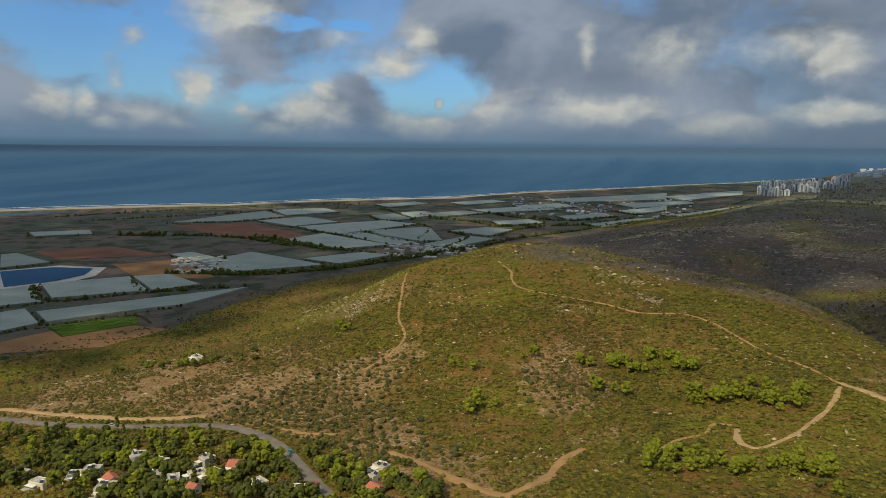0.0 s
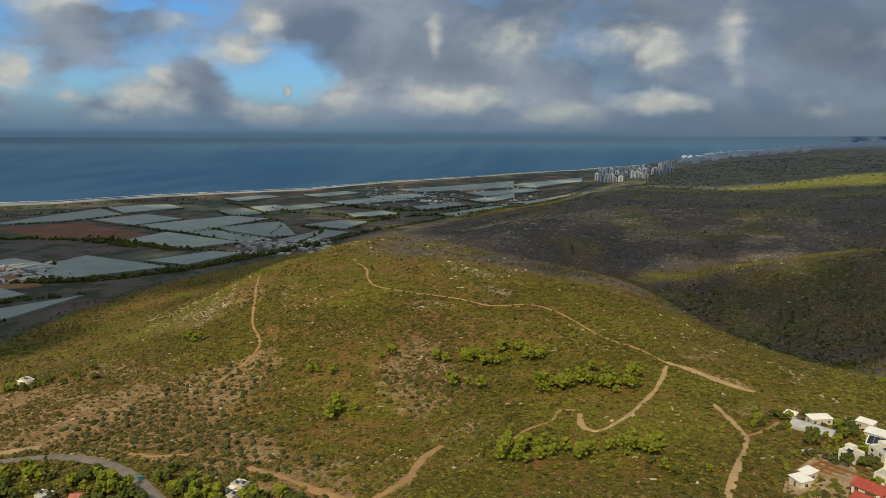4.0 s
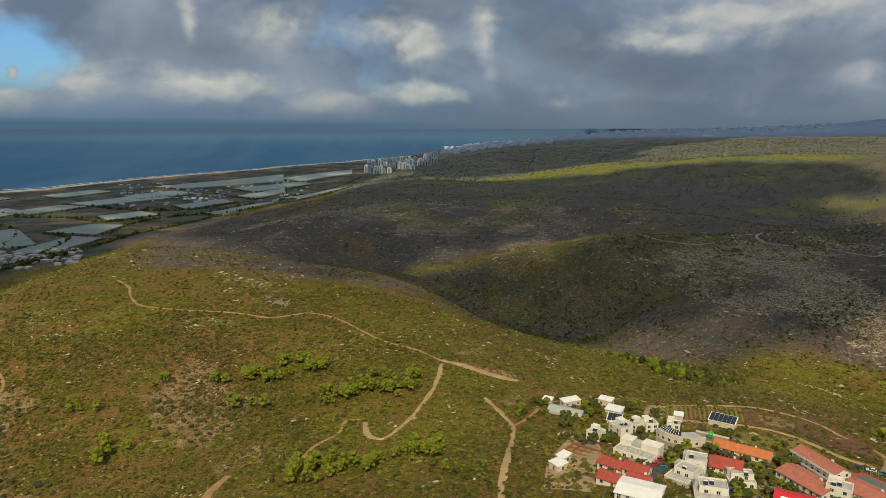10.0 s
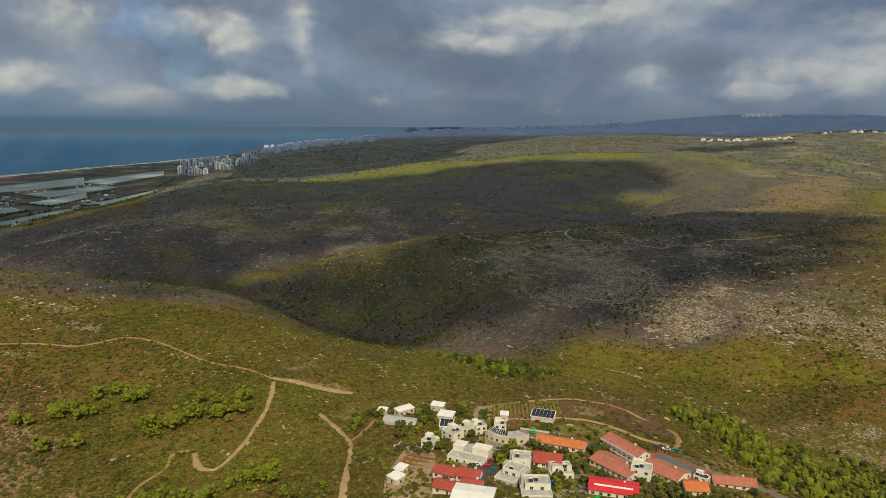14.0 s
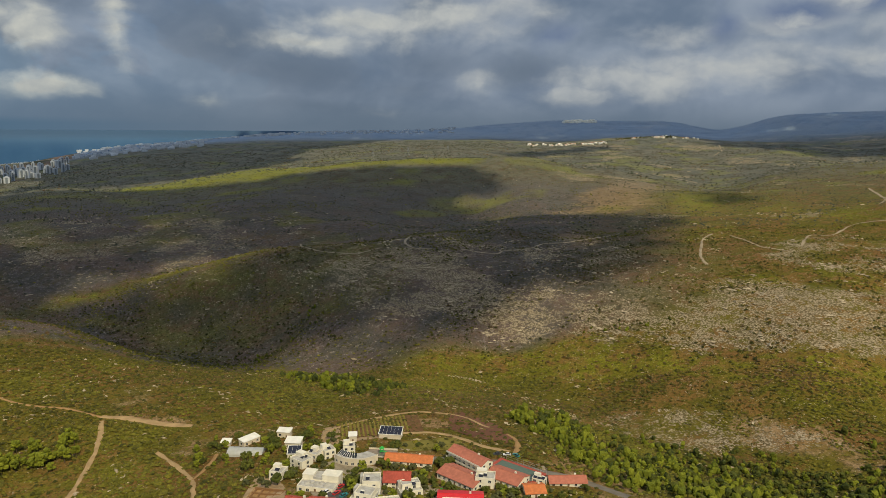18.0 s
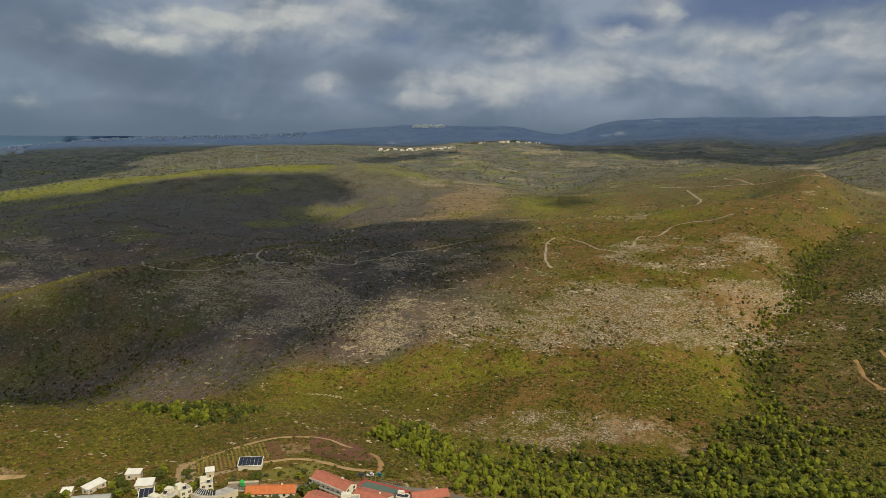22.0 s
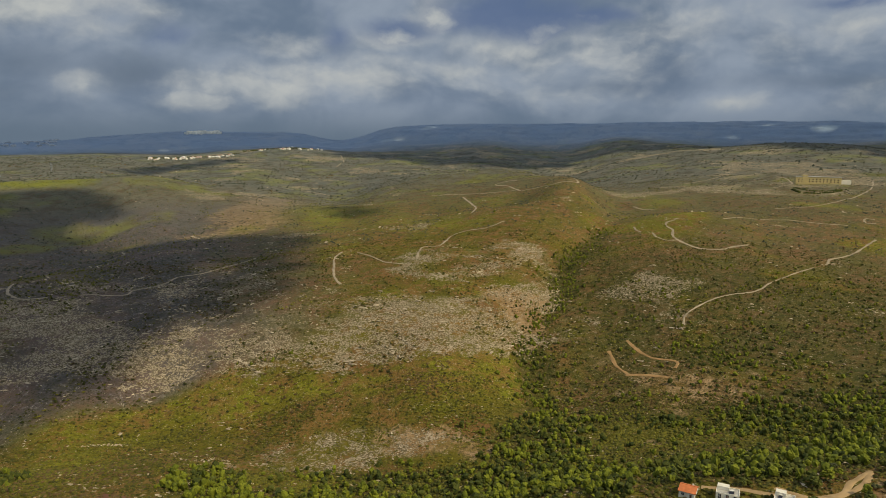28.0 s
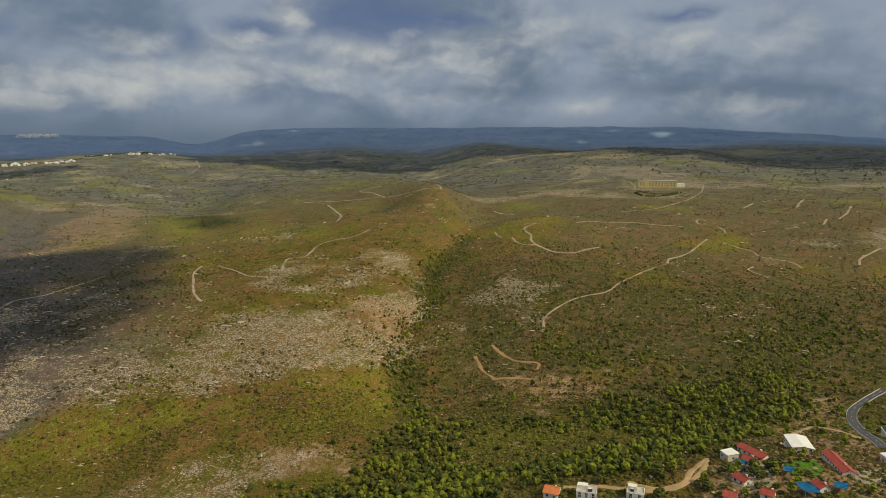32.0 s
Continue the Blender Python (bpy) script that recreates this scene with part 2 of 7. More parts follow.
profile( -22.50,      98,   96,   98,   93,   87,   91,   99,  112,  118,  118,  113,  100,   60,   28,   20,   18,   16,   15,   13,   11,    5,   -5,   -7,   -8,   -8,   -8)
profile( -15.00,     100,   99,  102,   97,   90,   91,  100,  113,  121,  121,  110,   88,   56,   58,   42,   22,   18,   17,   15,   13,    8,    0,   -4,   -7,   -8,   -8)
profile(  -7.50,     102,  102,  107,  102,   95,   94,  104,  111,  114,  108,   78,   46,   44,   84,   80,   66,   44,   31,   21,   17,   13,    9,    3,   -5,   -8,   -8)
profile(   0.00,     103,  106,  112,  108,  101,   99,  103,  104,  100,   84,   44,   24,   34,   84,   98,  100,   94,   87,   76,   56,   39,   21,   12,    6,   -1,   -8)
profile(   7.50,     104,  109,  118,  114,  105,  101,   98,   86,   62,   34,   22,   64,   62,   80,   98,   95,   94,   90,   84,   86,   98,  105,  104,  102,   82,   48)
profile(  15.00,     105,  113,  124,  121,  110,  100,   90,   71,   44,   27,   52,  105,   78,   91,  105,  113,  124,  134,  135,  117,  112,  122,  144,  177,  184,  170)
profile(  22.50,     105,  115,  132,  122,  113,  100,   88,   66,   45,   66,   97,  119,   97,  112,   97,  117,  148,  167,  160,  161,  162,  171,  179,  192,  234,  233)
profile(  30.00,     105,  115,  128,  117,  112,  101,   84,   60,   70,   97,  116,  124,  118,  102,   87,  102,  156,  192,  189,  188,  199,  203,  211,  203,  269,  270)
profile(  33.75,     106,  115,  126,  117,  112,   99,   80,   57,   64,   94,  116,  123,  123,  107,   91,  100,  157,  200,  187,  183,  196,  204,  217,  215,  297,  327)
profile(  37.50,     106,  115,  124,  117,  113,   97,   77,   54,   58,   92,  115,  122,  128,  126,  109,  127,  173,  206,  186,  172,  175,  192,  211,  213,  312,  391)
profile(  41.25,     106,  114,  122,  116,  110,   92,   70,   53,   67,   96,  117,  124,  129,  126,  113,  125,  162,  178,  161,  160,  171,  195,  217,  220,  327,  424)
profile(  45.00,     107,  113,  121,  116,  106,   86,   62,   52,   76,  100,  119,  126,  130,  126,  118,  137,  153,  154,  167,  172,  181,  204,  250,  241,  336,  420)
profile(  48.75,     108,  112,  122,  117,  102,   81,   61,   62,   84,  108,  124,  132,  138,  135,  132,  144,  144,  145,  144,  143,  155,  200,  267,  253,  339,  408)
profile(  52.50,     108,  111,  122,  118,   98,   76,   60,   72,   92,  116,  128,  138,  146,  144,  134,  154,  132,  131,  139,  142,  153,  197,  237,  234,  295,  324)
profile(  56.25,     108,  110,  121,  118,   98,   74,   65,   80,  101,  123,  135,  146,  153,  154,  155,  164,  173,  178,  180,  173,  183,  204,  226,  262,  430,  477)
profile(  60.00,     109,  110,  120,  118,   98,   72,   70,   88,  110,  130,  142,  154,  160,  164,  157,  182,  197,  207,  210,  189,  182,  186,  213,  293,  464,  526)
profile(  63.75,     110,  110,  120,  121,  102,   77,   73,   87,  111,  133,  146,  159,  172,  181,  180,  196,  216,  228,  210,  193,  186,  200,  232,  322,  479,  545)
profile(  67.50,     110,  110,  120,  124,  106,   82,   76,   86,  112,  136,  150,  164,  184,  198,  197,  217,  230,  228,  207,  191,  181,  185,  217,  298,  482,  541)
profile(  71.25,     110,  110,  121,  127,  115,   90,   79,   84,  105,  127,  143,  160,  181,  205,  230,  235,  205,  190,  179,  174,  172,  191,  213,  303,  494,  557)
profile(  75.00,     111,  111,  122,  130,  124,   98,   82,   82,   98,  118,  136,  156,  178,  200,  166,  185,  188,  192,  201,  212,  227,  256,  302,  365,  500,  572)
profile(  78.75,     112,  112,  123,  132,  131,  106,   88,   87,  101,  122,  140,  157,  179,  200,  176,  196,  206,  215,  226,  240,  257,  288,  310,  337,  512,  586)
profile(  82.50,     112,  113,  124,  135,  138,  114,   94,   92,  104,  126,  144,  158,  180,  200,  188,  204,  218,  230,  245,  264,  287,  308,  298,  325,  516,  591)
profile(  86.25,     112,  114,  125,  136,  143,  122,  100,   96,  106,  125,  143,  155,  172,  185,  198,  210,  230,  241,  254,  274,  305,  327,  317,  339,  514,  588)
profile(  90.00,     113,  115,  126,  138,  148,  130,  106,  100,  108,  124,  142,  152,  164,  183,  202,  214,  233,  248,  265,  293,  324,  330,  316,  344,  511,  584)
profile(  97.50,     113,  116,  128,  140,  156,  148,  126,  114,  116,  126,  138,  146,  154,  174,  194,  214,  233,  245,  257,  271,  263,  256,  294,  383,  472,  534)
profile( 105.00,     113,  117,  129,  142,  160,  156,  140,  126,  122,  130,  140,  146,  152,  178,  205,  222,  237,  249,  260,  265,  260,  268,  321,  370,  420,  467)
profile( 112.50,     113,  117,  129,  142,  160,  160,  148,  134,  128,  132,  140,  146,  152,  160,  205,  222,  237,  249,  260,  265,  260,  268,  321,  370,  420,  467)
profile( 120.00,     113,  117,  128,  140,  156,  158,  150,  138,  132,  134,  140,  146,  152,  160,  205,  222,  237,  249,  260,  265,  260,  268,  321,  370,  420,  467)
BEARINGS = np.array(sorted(PROFILES))
TABLE = np.array([PROFILES[b] for b in BEARINGS], float)


def cubic(xs, ys, q):
    """Catmull-Rom through ys at xs along the last axis, at q."""
    i = np.clip(np.searchsorted(xs, q) - 1, 0, len(xs) - 2)
    m = np.gradient(ys, xs, axis=-1)
    hh = xs[i + 1] - xs[i]
    s = np.clip((q - xs[i]) / hh, 0, 1)
    return ((2 * s**3 - 3 * s**2 + 1) * ys[..., i] + (s**3 - 2 * s**2 + s) * hh * m[..., i]
            + (3 * s**2 - 2 * s**3) * ys[..., i + 1] + (s**3 - s**2) * hh * m[..., i + 1])


GRID_R = np.concatenate([np.linspace(0, 150, 20, endpoint=False), np.geomspace(150, 9500, 420)])
_warp = lambda d: np.log(np.asarray(d, float) + 120)
_fine = cubic(_warp(REACH), TABLE, _warp(GRID_R))
GRID_A = np.arange(-75, 120.01, 0.5)
HEIGHTS = cubic(BEARINGS, _fine.T, GRID_A).T          # bearing x distance


def hashed(ix, iy, seed):
    v = np.sin(ix * 127.1 + iy * 311.7 + seed * 74.7) * 43758.5453
    return v - np.floor(v)


def value_noise(x, y, seed=0):
    ix, iy = np.floor(x), np.floor(y)
    fx, fy = x - ix, y - iy
    fx, fy = fx * fx * (3 - 2 * fx), fy * fy * (3 - 2 * fy)
    a, b = hashed(ix, iy, seed), hashed(ix + 1, iy, seed)
    c, d = hashed(ix, iy + 1, seed), hashed(ix + 1, iy + 1, seed)
    return a + (b - a) * fx + (c - a) * fy + (a - b - c + d) * fx * fy


def fbm(x, y, size, octaves=4, seed=0):
    """Noise from -1 to 1 with bumps of that size in metres."""
    total, amp, norm = 0, 1, 0
    for k in range(octaves):
        total = total + amp * (value_noise(x / size * 2**k + 17.3 * k, y / size * 2**k + 5.1 * k, seed + k) * 2 - 1)
        norm, amp = norm + amp, amp * 0.5
    return total / norm


def smooth(a, b, v):
    s = np.clip((v - a) / (b - a), 0, 1)
    return s * s * (3 - 2 * s)


def polar(x, y):
    return np.degrees(np.arctan2(x, y)), np.hypot(x, y)


def line_distance(x, y, pts):
    """Distance to a broken line."""
    p = np.array(pts, float).reshape(-1, 2)
    best = np.full(np.shape(x), 1e9)
    for (ax, ay), (bx, by) in zip(p, p[1:]):
        ex, ey = bx - ax, by - ay
        t = np.clip(((x - ax) * ex + (y - ay) * ey) / (ex * ex + ey * ey), 0, 1)
        best = np.minimum(best, np.hypot(x - ax - t * ex, y - ay - t * ey))
    return best


def area(x, y, soft, *pts):
    """1 within the outline, 0 outside, with a wavering edge."""
    inside = np.zeros(np.shape(x), bool)
    p = np.array(pts, float).reshape(-1, 2)
    for (ax, ay), (bx, by) in zip(p, np.roll(p, -1, 0)):
        inside ^= ((ay > y) != (by > y)) & (x < (bx - ax) * (y - ay) / (by - ay + 1e-9) + ax)
    near = line_distance(x, y, (*pts, *pts[:2]))
    return smooth(-soft, soft, np.where(inside, near, -near) + 0.9 * soft * fbm(x, y, soft * 2.2, 3, 71))


def land(x, y):
    """Height of the ground above the sea at true distances."""
    x, y = np.asarray(x, float), np.asarray(y, float)
    az, d = polar(x, y)
    out = np.where((az < -75) | (az > 120), 1.0, 0.0)
    az_in = np.clip(az, -75, 120)
    fa = np.clip((az_in + 75) / 0.5, 0, len(GRID_A) - 1.001)
    fr = np.interp(d, GRID_R, np.arange(len(GRID_R)))
    fr = np.clip(fr, 0, len(GRID_R) - 1.001)
    ia, ir = fa.astype(int), fr.astype(int)
    ta, tr = fa - ia, fr - ir
    h = ((1 - ta) * ((1 - tr) * HEIGHTS[ia, ir] + tr * HEIGHTS[ia, ir + 1])
         + ta * ((1 - tr) * HEIGHTS[ia + 1, ir] + tr * HEIGHTS[ia + 1, ir + 1]))
    # behind the camera the two edges blend into each other
    s = np.clip(np.where(az > 120, (az - 120) / 165, np.where(az < -75, (az + 360 - 120) / 165, 0)), 0, 1)
    lo = np.interp(d, GRID_R, HEIGHTS[0])
    hi = np.interp(d, GRID_R, HEIGHTS[-1])
    h = np.where(out > 0, hi + (lo - hi) * smooth(0, 1, s), h)
    shore = np.interp(az, (-75, -60, -45, -27, -13, -5, 0, 3.5, 8), (2950, 2900, 2894, 3250, 4230, 5135, 6090, 7400, 9400))
    wet = smooth(-160, 40, d - shore) * (az < 8) * (az > -76)
    h = np.where(wet > 0, np.maximum(h, 6) * (1 - wet) - 8 * wet, h)
    rough = smooth(26, 60, h)
    h = h + rough * (fbm(x, y, 160, 3, 3) * 3.5 * smooth(250, 700, d) + fbm(x, y, 34, 3, 9) * 1.1 + fbm(x, y, 300, 4, 15) * 7 * smooth(1150, 1900, d)
                 - np.abs(fbm(x, y, 480, 4, 33)) * 22 * smooth(1700, 2600, d) * smooth(34, 46, az) + fbm(x, y, 900, 4, 35) * 16 * smooth(5000, 7000, d))
    run = line_distance(x, y, (569, 201, 635, 238, 702, 276, 849, 291, 994, 329, 1190, 338, 1474, 365))
    h = h - 30 * np.exp(-np.abs(run / (30 + 0.03 * d)) ** 1.5) * smooth(520, 700, d) * (1 - smooth(1250, 1500, d))
    return h


EYE_Z = lambda az: np.interp(az, (-28, 0, 26, 49, 70), (242, 265, 287, 310, 332))
NEAR, SPAN = 2200.0, 2500.0


def fold(x, y, z):
    """Brings what lies beyond NEAR closer along the line of sight, so that the far distance fits within 4.7 km."""
    az, d = polar(x, y)
    dd = np.where(d > NEAR, NEAR + SPAN * (1 - np.exp(-(d - NEAR) / SPAN)), d)
    k = np.where(d > NEAR, dd / np.maximum(d, 1e-6), 1.0)
    ez = EYE_Z(az)
    return x * k, y * k, ez + (z - ez) * k


def on_land(x, y):
    """Where a thing stands in the scene: x, y, z and the scale of its distance."""
    z = land(x, y)
    d = np.hypot(x, y)
    fx, fy, fz = fold(np.asarray(x, float), np.asarray(y, float), z)
    return float(fx), float(fy), float(fz), float(np.hypot(fx, fy) / max(d, 1e-6))


# ---------------------------------------------------------------- materials
def material(name, rough=0.9):
    m = bpy.data.materials.new(name)
    m.use_nodes = True
    b = m.node_tree.nodes["Principled BSDF"]
    b.inputs["Roughness"].default_value = rough
    b.inputs["Specular IOR Level"].default_value = 0.08 if rough > 0.88 else 0.3
    return m, m.node_tree, b


def simple(name, rgb, rough=0.85, vary=0.25, scale=3.0, metal=0.0, bump=0.0):
    m, t, b = material(name, rough)
    b.inputs["Metallic"].default_value = metal
    tc, n1 = t.nodes.new("ShaderNodeTexCoord"), t.nodes.new("ShaderNodeTexNoise")
    n1.inputs["Scale"].default_value, n1.inputs["Detail"].default_value = scale, 6
    t.links.new(tc.outputs["Object"], n1.inputs["Vector"])
    ramp = t.nodes.new("ShaderNodeValToRGB")
    ramp.color_ramp.elements[0].position, ramp.color_ramp.elements[1].position = 0.3, 0.7
    ramp.color_ramp.elements[0].color = (*[c * (1 - vary) for c in rgb], 1)
    ramp.color_ramp.elements[1].color = (*[min(1, c * (1 + vary * 0.6)) for c in rgb], 1)
    t.links.new(n1.outputs["Fac"], ramp.inputs[0])
    t.links.new(ramp.outputs[0], b.inputs["Base Color"])
    if bump:
        bp = t.nodes.new("ShaderNodeBump")
        bp.inputs["Strength"].default_value, bp.inputs["Distance"].default_value = bump, 0.1
        t.links.new(n1.outputs["Fac"], bp.inputs["Height"])
        t.links.new(bp.outputs[0], b.inputs["Normal"])
    return m


def nodes_of(m):
    t = m.node_tree

    def add(kind, **inputs):
        n = t.nodes.new(kind)
        for k, v in inputs.items():
            key = int(k[1:]) if k[0] == "i" and k[1:].isdigit() else k.replace("_", " ")
            if hasattr(v, "is_linked"):
                t.links.new(v, n.inputs[key])
            else:
                n.inputs[key].default_value = v
        return n

    def noise(vec, scale, detail=5, rough=0.6):
        return add("ShaderNodeTexNoise", Vector=vec, Scale=scale, Detail=detail, Roughness=rough).outputs["Fac"]

    def ramp(v, a, b, lo=0.0, hi=1.0):
        n = add("ShaderNodeMapRange", i0=v, i1=a, i2=b, i3=lo, i4=hi)
        n.interpolation_type = "SMOOTHSTEP"
        return n.outputs[0]

    def mix(f, a, b):
        n = t.nodes.new("ShaderNodeMix")
        n.data_type = "RGBA"
        for k, v in ((0, f), (6, a), (7, b)):
            if hasattr(v, "is_linked"):
                t.links.new(v, n.inputs[k])
            else:
                n.inputs[k].default_value = v if k == 0 else (*v, 1)
        return n.outputs[2]

    def calc(op, a, b):
        n = add("ShaderNodeMath", i0=a, i1=b)
        n.operation, n.use_clamp = op, True
        return n.outputs[0]

    return t, add, noise, ramp, mix, calc


def ground_material():
    m, _, b = material("scrubland", 0.95)
    t, add, noise, ramp, mix, calc = nodes_of(m)
    pos = add("ShaderNodeTexCoord").outputs["Object"]
    cover, more = add("ShaderNodeAttribute"), add("ShaderNodeAttribute")
    cover.attribute_name, more.attribute_name = "cover", "more"
    sp, sq = add("ShaderNodeSeparateColor", Color=cover.outputs["Color"]), add("ShaderNodeSeparateColor", Color=more.outputs["Color"])
    rock, soil, lush = sp.outputs[0], sp.outputs[1], sp.outputs[2]
    purple_scrub, far, dark_ground = sq.outputs[0], sq.outputs[1], sq.outputs[2]
    n0, n1, n2, n3, n4 = noise(pos, 0.004, 4), noise(pos, 0.014, 6), noise(pos, 0.07, 6, 0.65), noise(pos, 0.42, 5, 0.65), noise(pos, 2.2, 3)
    m1, m2 = noise(add("ShaderNodeMapping", Vector=pos, Location=(431, 77, 9)).outputs[0], 0.022, 6, 0.62), noise(add("ShaderNodeMapping", Vector=pos, Location=(-91, 377, 5)).outputs[0], 0.17, 5, 0.65)
    c = mix(ramp(n1, 0.4, 0.58), (0.205, 0.118, 0.032), (0.135, 0.112, 0.013))
    c = mix(calc("MULTIPLY", ramp(m1, 0.47, 0.6), 0.8), c, (0.185, 0.095, 0.032))
    c = mix(calc("MULTIPLY", ramp(n2, 0.45, 0.6), 0.8), c, (0.1, 0.098, 0.01))
    c = mix(calc("MULTIPLY", ramp(m2, 0.56, 0.68), 0.55), c, (0.235, 0.16, 0.055))
    c = mix(calc("MULTIPLY", lush, ramp(n2, 0.4, 0.58, 0.12, 1.0)), c, mix(ramp(m2, 0.4, 0.6), (0.175, 0.185, 0.012), (0.265, 0.25, 0.018)))
    # purple-brown scrub, greyed and lifted in colour to imitate haze on shaded slopes
    hazed_purple = mix(ramp(n1, 0.35, 0.65), (0.13, 0.092, 0.077), (0.085, 0.077, 0.069))
    hazed_purple = mix(calc("MULTIPLY", ramp(m2, 0.5, 0.66), 0.6), hazed_purple, (0.2, 0.175, 0.16))
    c = mix(calc("MULTIPLY", calc("SUBTRACT", purple_scrub, calc("MULTIPLY", lush, 0.9)), ramp(n2, 0.25, 0.6, 0.72, 1.0)), c, hazed_purple)
    c = mix(calc("MULTIPLY", ramp(n3, 0.5, 0.64), 0.6), c, (0.03, 0.034, 0.006))
    # ground darkened to green-brown where this mask is high
    c = mix(calc("MULTIPLY", ramp(calc("ADD", dark_ground, calc("MULTIPLY", calc("SUBTRACT", n2, 0.4), 0.8)), 0.15, 0.6), 0.8), c, mix(ramp(m2, 0.4, 0.6), (0.038, 0.046, 0.01), (0.085, 0.07, 0.02)))
    earth = mix(ramp(n2, 0.35, 0.65), (0.24, 0.14, 0.06), (0.34, 0.225, 0.11))
    earth = mix(calc("MULTIPLY", ramp(n3, 0.5, 0.62), 0.7), earth, (0.08, 0.062, 0.018))
    c = mix(ramp(calc("ADD", soil, calc("MULTIPLY", calc("SUBTRACT", n2, 0.35), 1.3)), 0.48, 0.85), c, earth)
    grit = add("ShaderNodeTexVoronoi", Vector=pos, Scale=0.5)
    grit.feature = "F1"
    c = mix(calc("MULTIPLY", ramp(grit.outputs["Distance"], 0.3, 0.16), ramp(m2, 0.47, 0.6, 0.0, 0.75)), c, (0.46, 0.39, 0.27))
    tuft = add("ShaderNodeTexVoronoi", Vector=pos, Scale=0.34)
    tuft.feature = "F1"
    c = mix(calc("MULTIPLY", ramp(tuft.outputs["Distance"], 0.42, 0.24), ramp(n2, 0.4, 0.55, 0.05, 0.3)), c, (0.035, 0.04, 0.008))
    # air haze of the middle distance, put into the ground's base colour
    hazed_mid = mix(ramp(n1, 0.4, 0.6), (0.1, 0.12, 0.108), (0.16, 0.15, 0.132))
    hazed_mid = mix(calc("MULTIPLY", ramp(m1, 0.5, 0.62), 0.7), hazed_mid, (0.05, 0.06, 0.046))
    hazed_mid = mix(calc("MULTIPLY", ramp(m2, 0.5, 0.62), 0.6), hazed_mid, (0.048, 0.056, 0.044))
    c = mix(calc("MULTIPLY", ramp(far, 0.0, 0.5), 0.85), c, hazed_mid)
    c = mix(calc("MULTIPLY", calc("MULTIPLY", lush, ramp(far, 0.02, 0.2)), 0.95), c, (0.18, 0.185, 0.028))
    # limestone in ledges that follow the contour
    high = add("ShaderNodeSeparateXYZ", Vector=pos).outputs[2]
    wave = high
    for v, k in ((n2, 9.0), (m1, 16.0), (m2, 3.0)):
        step = add("ShaderNodeMath", i0=v, i1=k, i2=wave)
        step.operation = "MULTIPLY_ADD"
        wave = step.outputs[0]
    bed = add("ShaderNodeMath", i0=wave, i1=1.0)
    bed.operation = "SINE"
    ledge = ramp(bed.outputs[0], -0.5, 0.7)
    vor = add("ShaderNodeTexVoronoi", Vector=pos, Scale=0.55)
    vor.feature = "F1"
    stone = mix(ramp(n4, 0.35, 0.65), (0.29, 0.23, 0.14), (0.49, 0.4, 0.27))
    stone = mix(ramp(vor.outputs["Distance"], 0.36, 0.66, 0.0, 0.85), stone, (0.085, 0.065, 0.025))
    edge = calc("MULTIPLY", rock, calc("ADD", calc("MULTIPLY", ledge, 0.45), ramp(calc("ADD", n3, calc("MULTIPLY", m2, 0.5)), 0.6, 0.9)))
    c = mix(calc("MULTIPLY", ramp(edge, 0.28, 0.55), 0.85), c, stone)
    # blue air haze of the far ridges, painted over their own colour
    hazed_far = mix(ramp(n0, 0.4, 0.6), (0.185, 0.25, 0.33), (0.21, 0.265, 0.33))
    hazed_far = mix(calc("MULTIPLY", ramp(n1, 0.48, 0.62), 0.7), hazed_far, (0.155, 0.22, 0.3))
    c = mix(calc("MULTIPLY", ramp(far, 0.68, 1.0), 0.9), c, hazed_far)
    t.links.new(c, b.inputs["Base Color"])
    hgt = calc("ADD", calc("MULTIPLY", n3, 0.8), calc("MULTIPLY", n2, 0.5))
    bump = add("ShaderNodeBump", Height=hgt, Strength=0.9, Distance=2.5)
    t.links.new(bump.outputs[0], b.inputs["Normal"])
    return m


def plain_material():
    m, _, b = material("farm_plain", 0.95)
    t, add, noise, ramp, mix, calc = nodes_of(m)
    pos = add("ShaderNodeTexCoord").outputs["Object"]
    c = mix(ramp(noise(pos, 0.004, 5), 0.4, 0.6), (0.075, 0.085, 0.06), (0.125, 0.09, 0.072))
    c = mix(calc("MULTIPLY", ramp(noise(pos, 0.02, 6), 0.48, 0.6), 0.85), c, (0.03, 0.042, 0.02))
    c = mix(calc("MULTIPLY", ramp(noise(pos, 0.15, 4), 0.5, 0.66), 0.5), c, (0.035, 0.04, 0.02))
    t.links.new(c, b.inputs["Base Color"])
    return m


def sea_material():
    m, _, b = material("sea_water", 0.3)
    t, add, noise, ramp, mix, calc = nodes_of(m)
    pos = add("ShaderNodeTexCoord").outputs["Object"]
    sc = add("ShaderNodeMapping", Vector=pos, Scale=(1, 0.25, 1)).outputs[0]
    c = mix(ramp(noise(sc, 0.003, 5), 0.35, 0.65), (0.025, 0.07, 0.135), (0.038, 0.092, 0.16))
    # haze and sky reflection towards the horizon, painted into the water colour
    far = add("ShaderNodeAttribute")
    far.attribute_name = "sea_haze"
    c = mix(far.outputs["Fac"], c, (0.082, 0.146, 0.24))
    b.inputs["Specular IOR Level"].default_value = 0.05
    b.inputs["Roughness"].default_value = 0.9
    t.links.new(c, b.inputs["Base Color"])
    bump = add("ShaderNodeBump", Height=noise(sc, 0.05, 5), Strength=0.5, Distance=1.5)
    t.links.new(bump.outputs[0], b.inputs["Normal"])
    return m


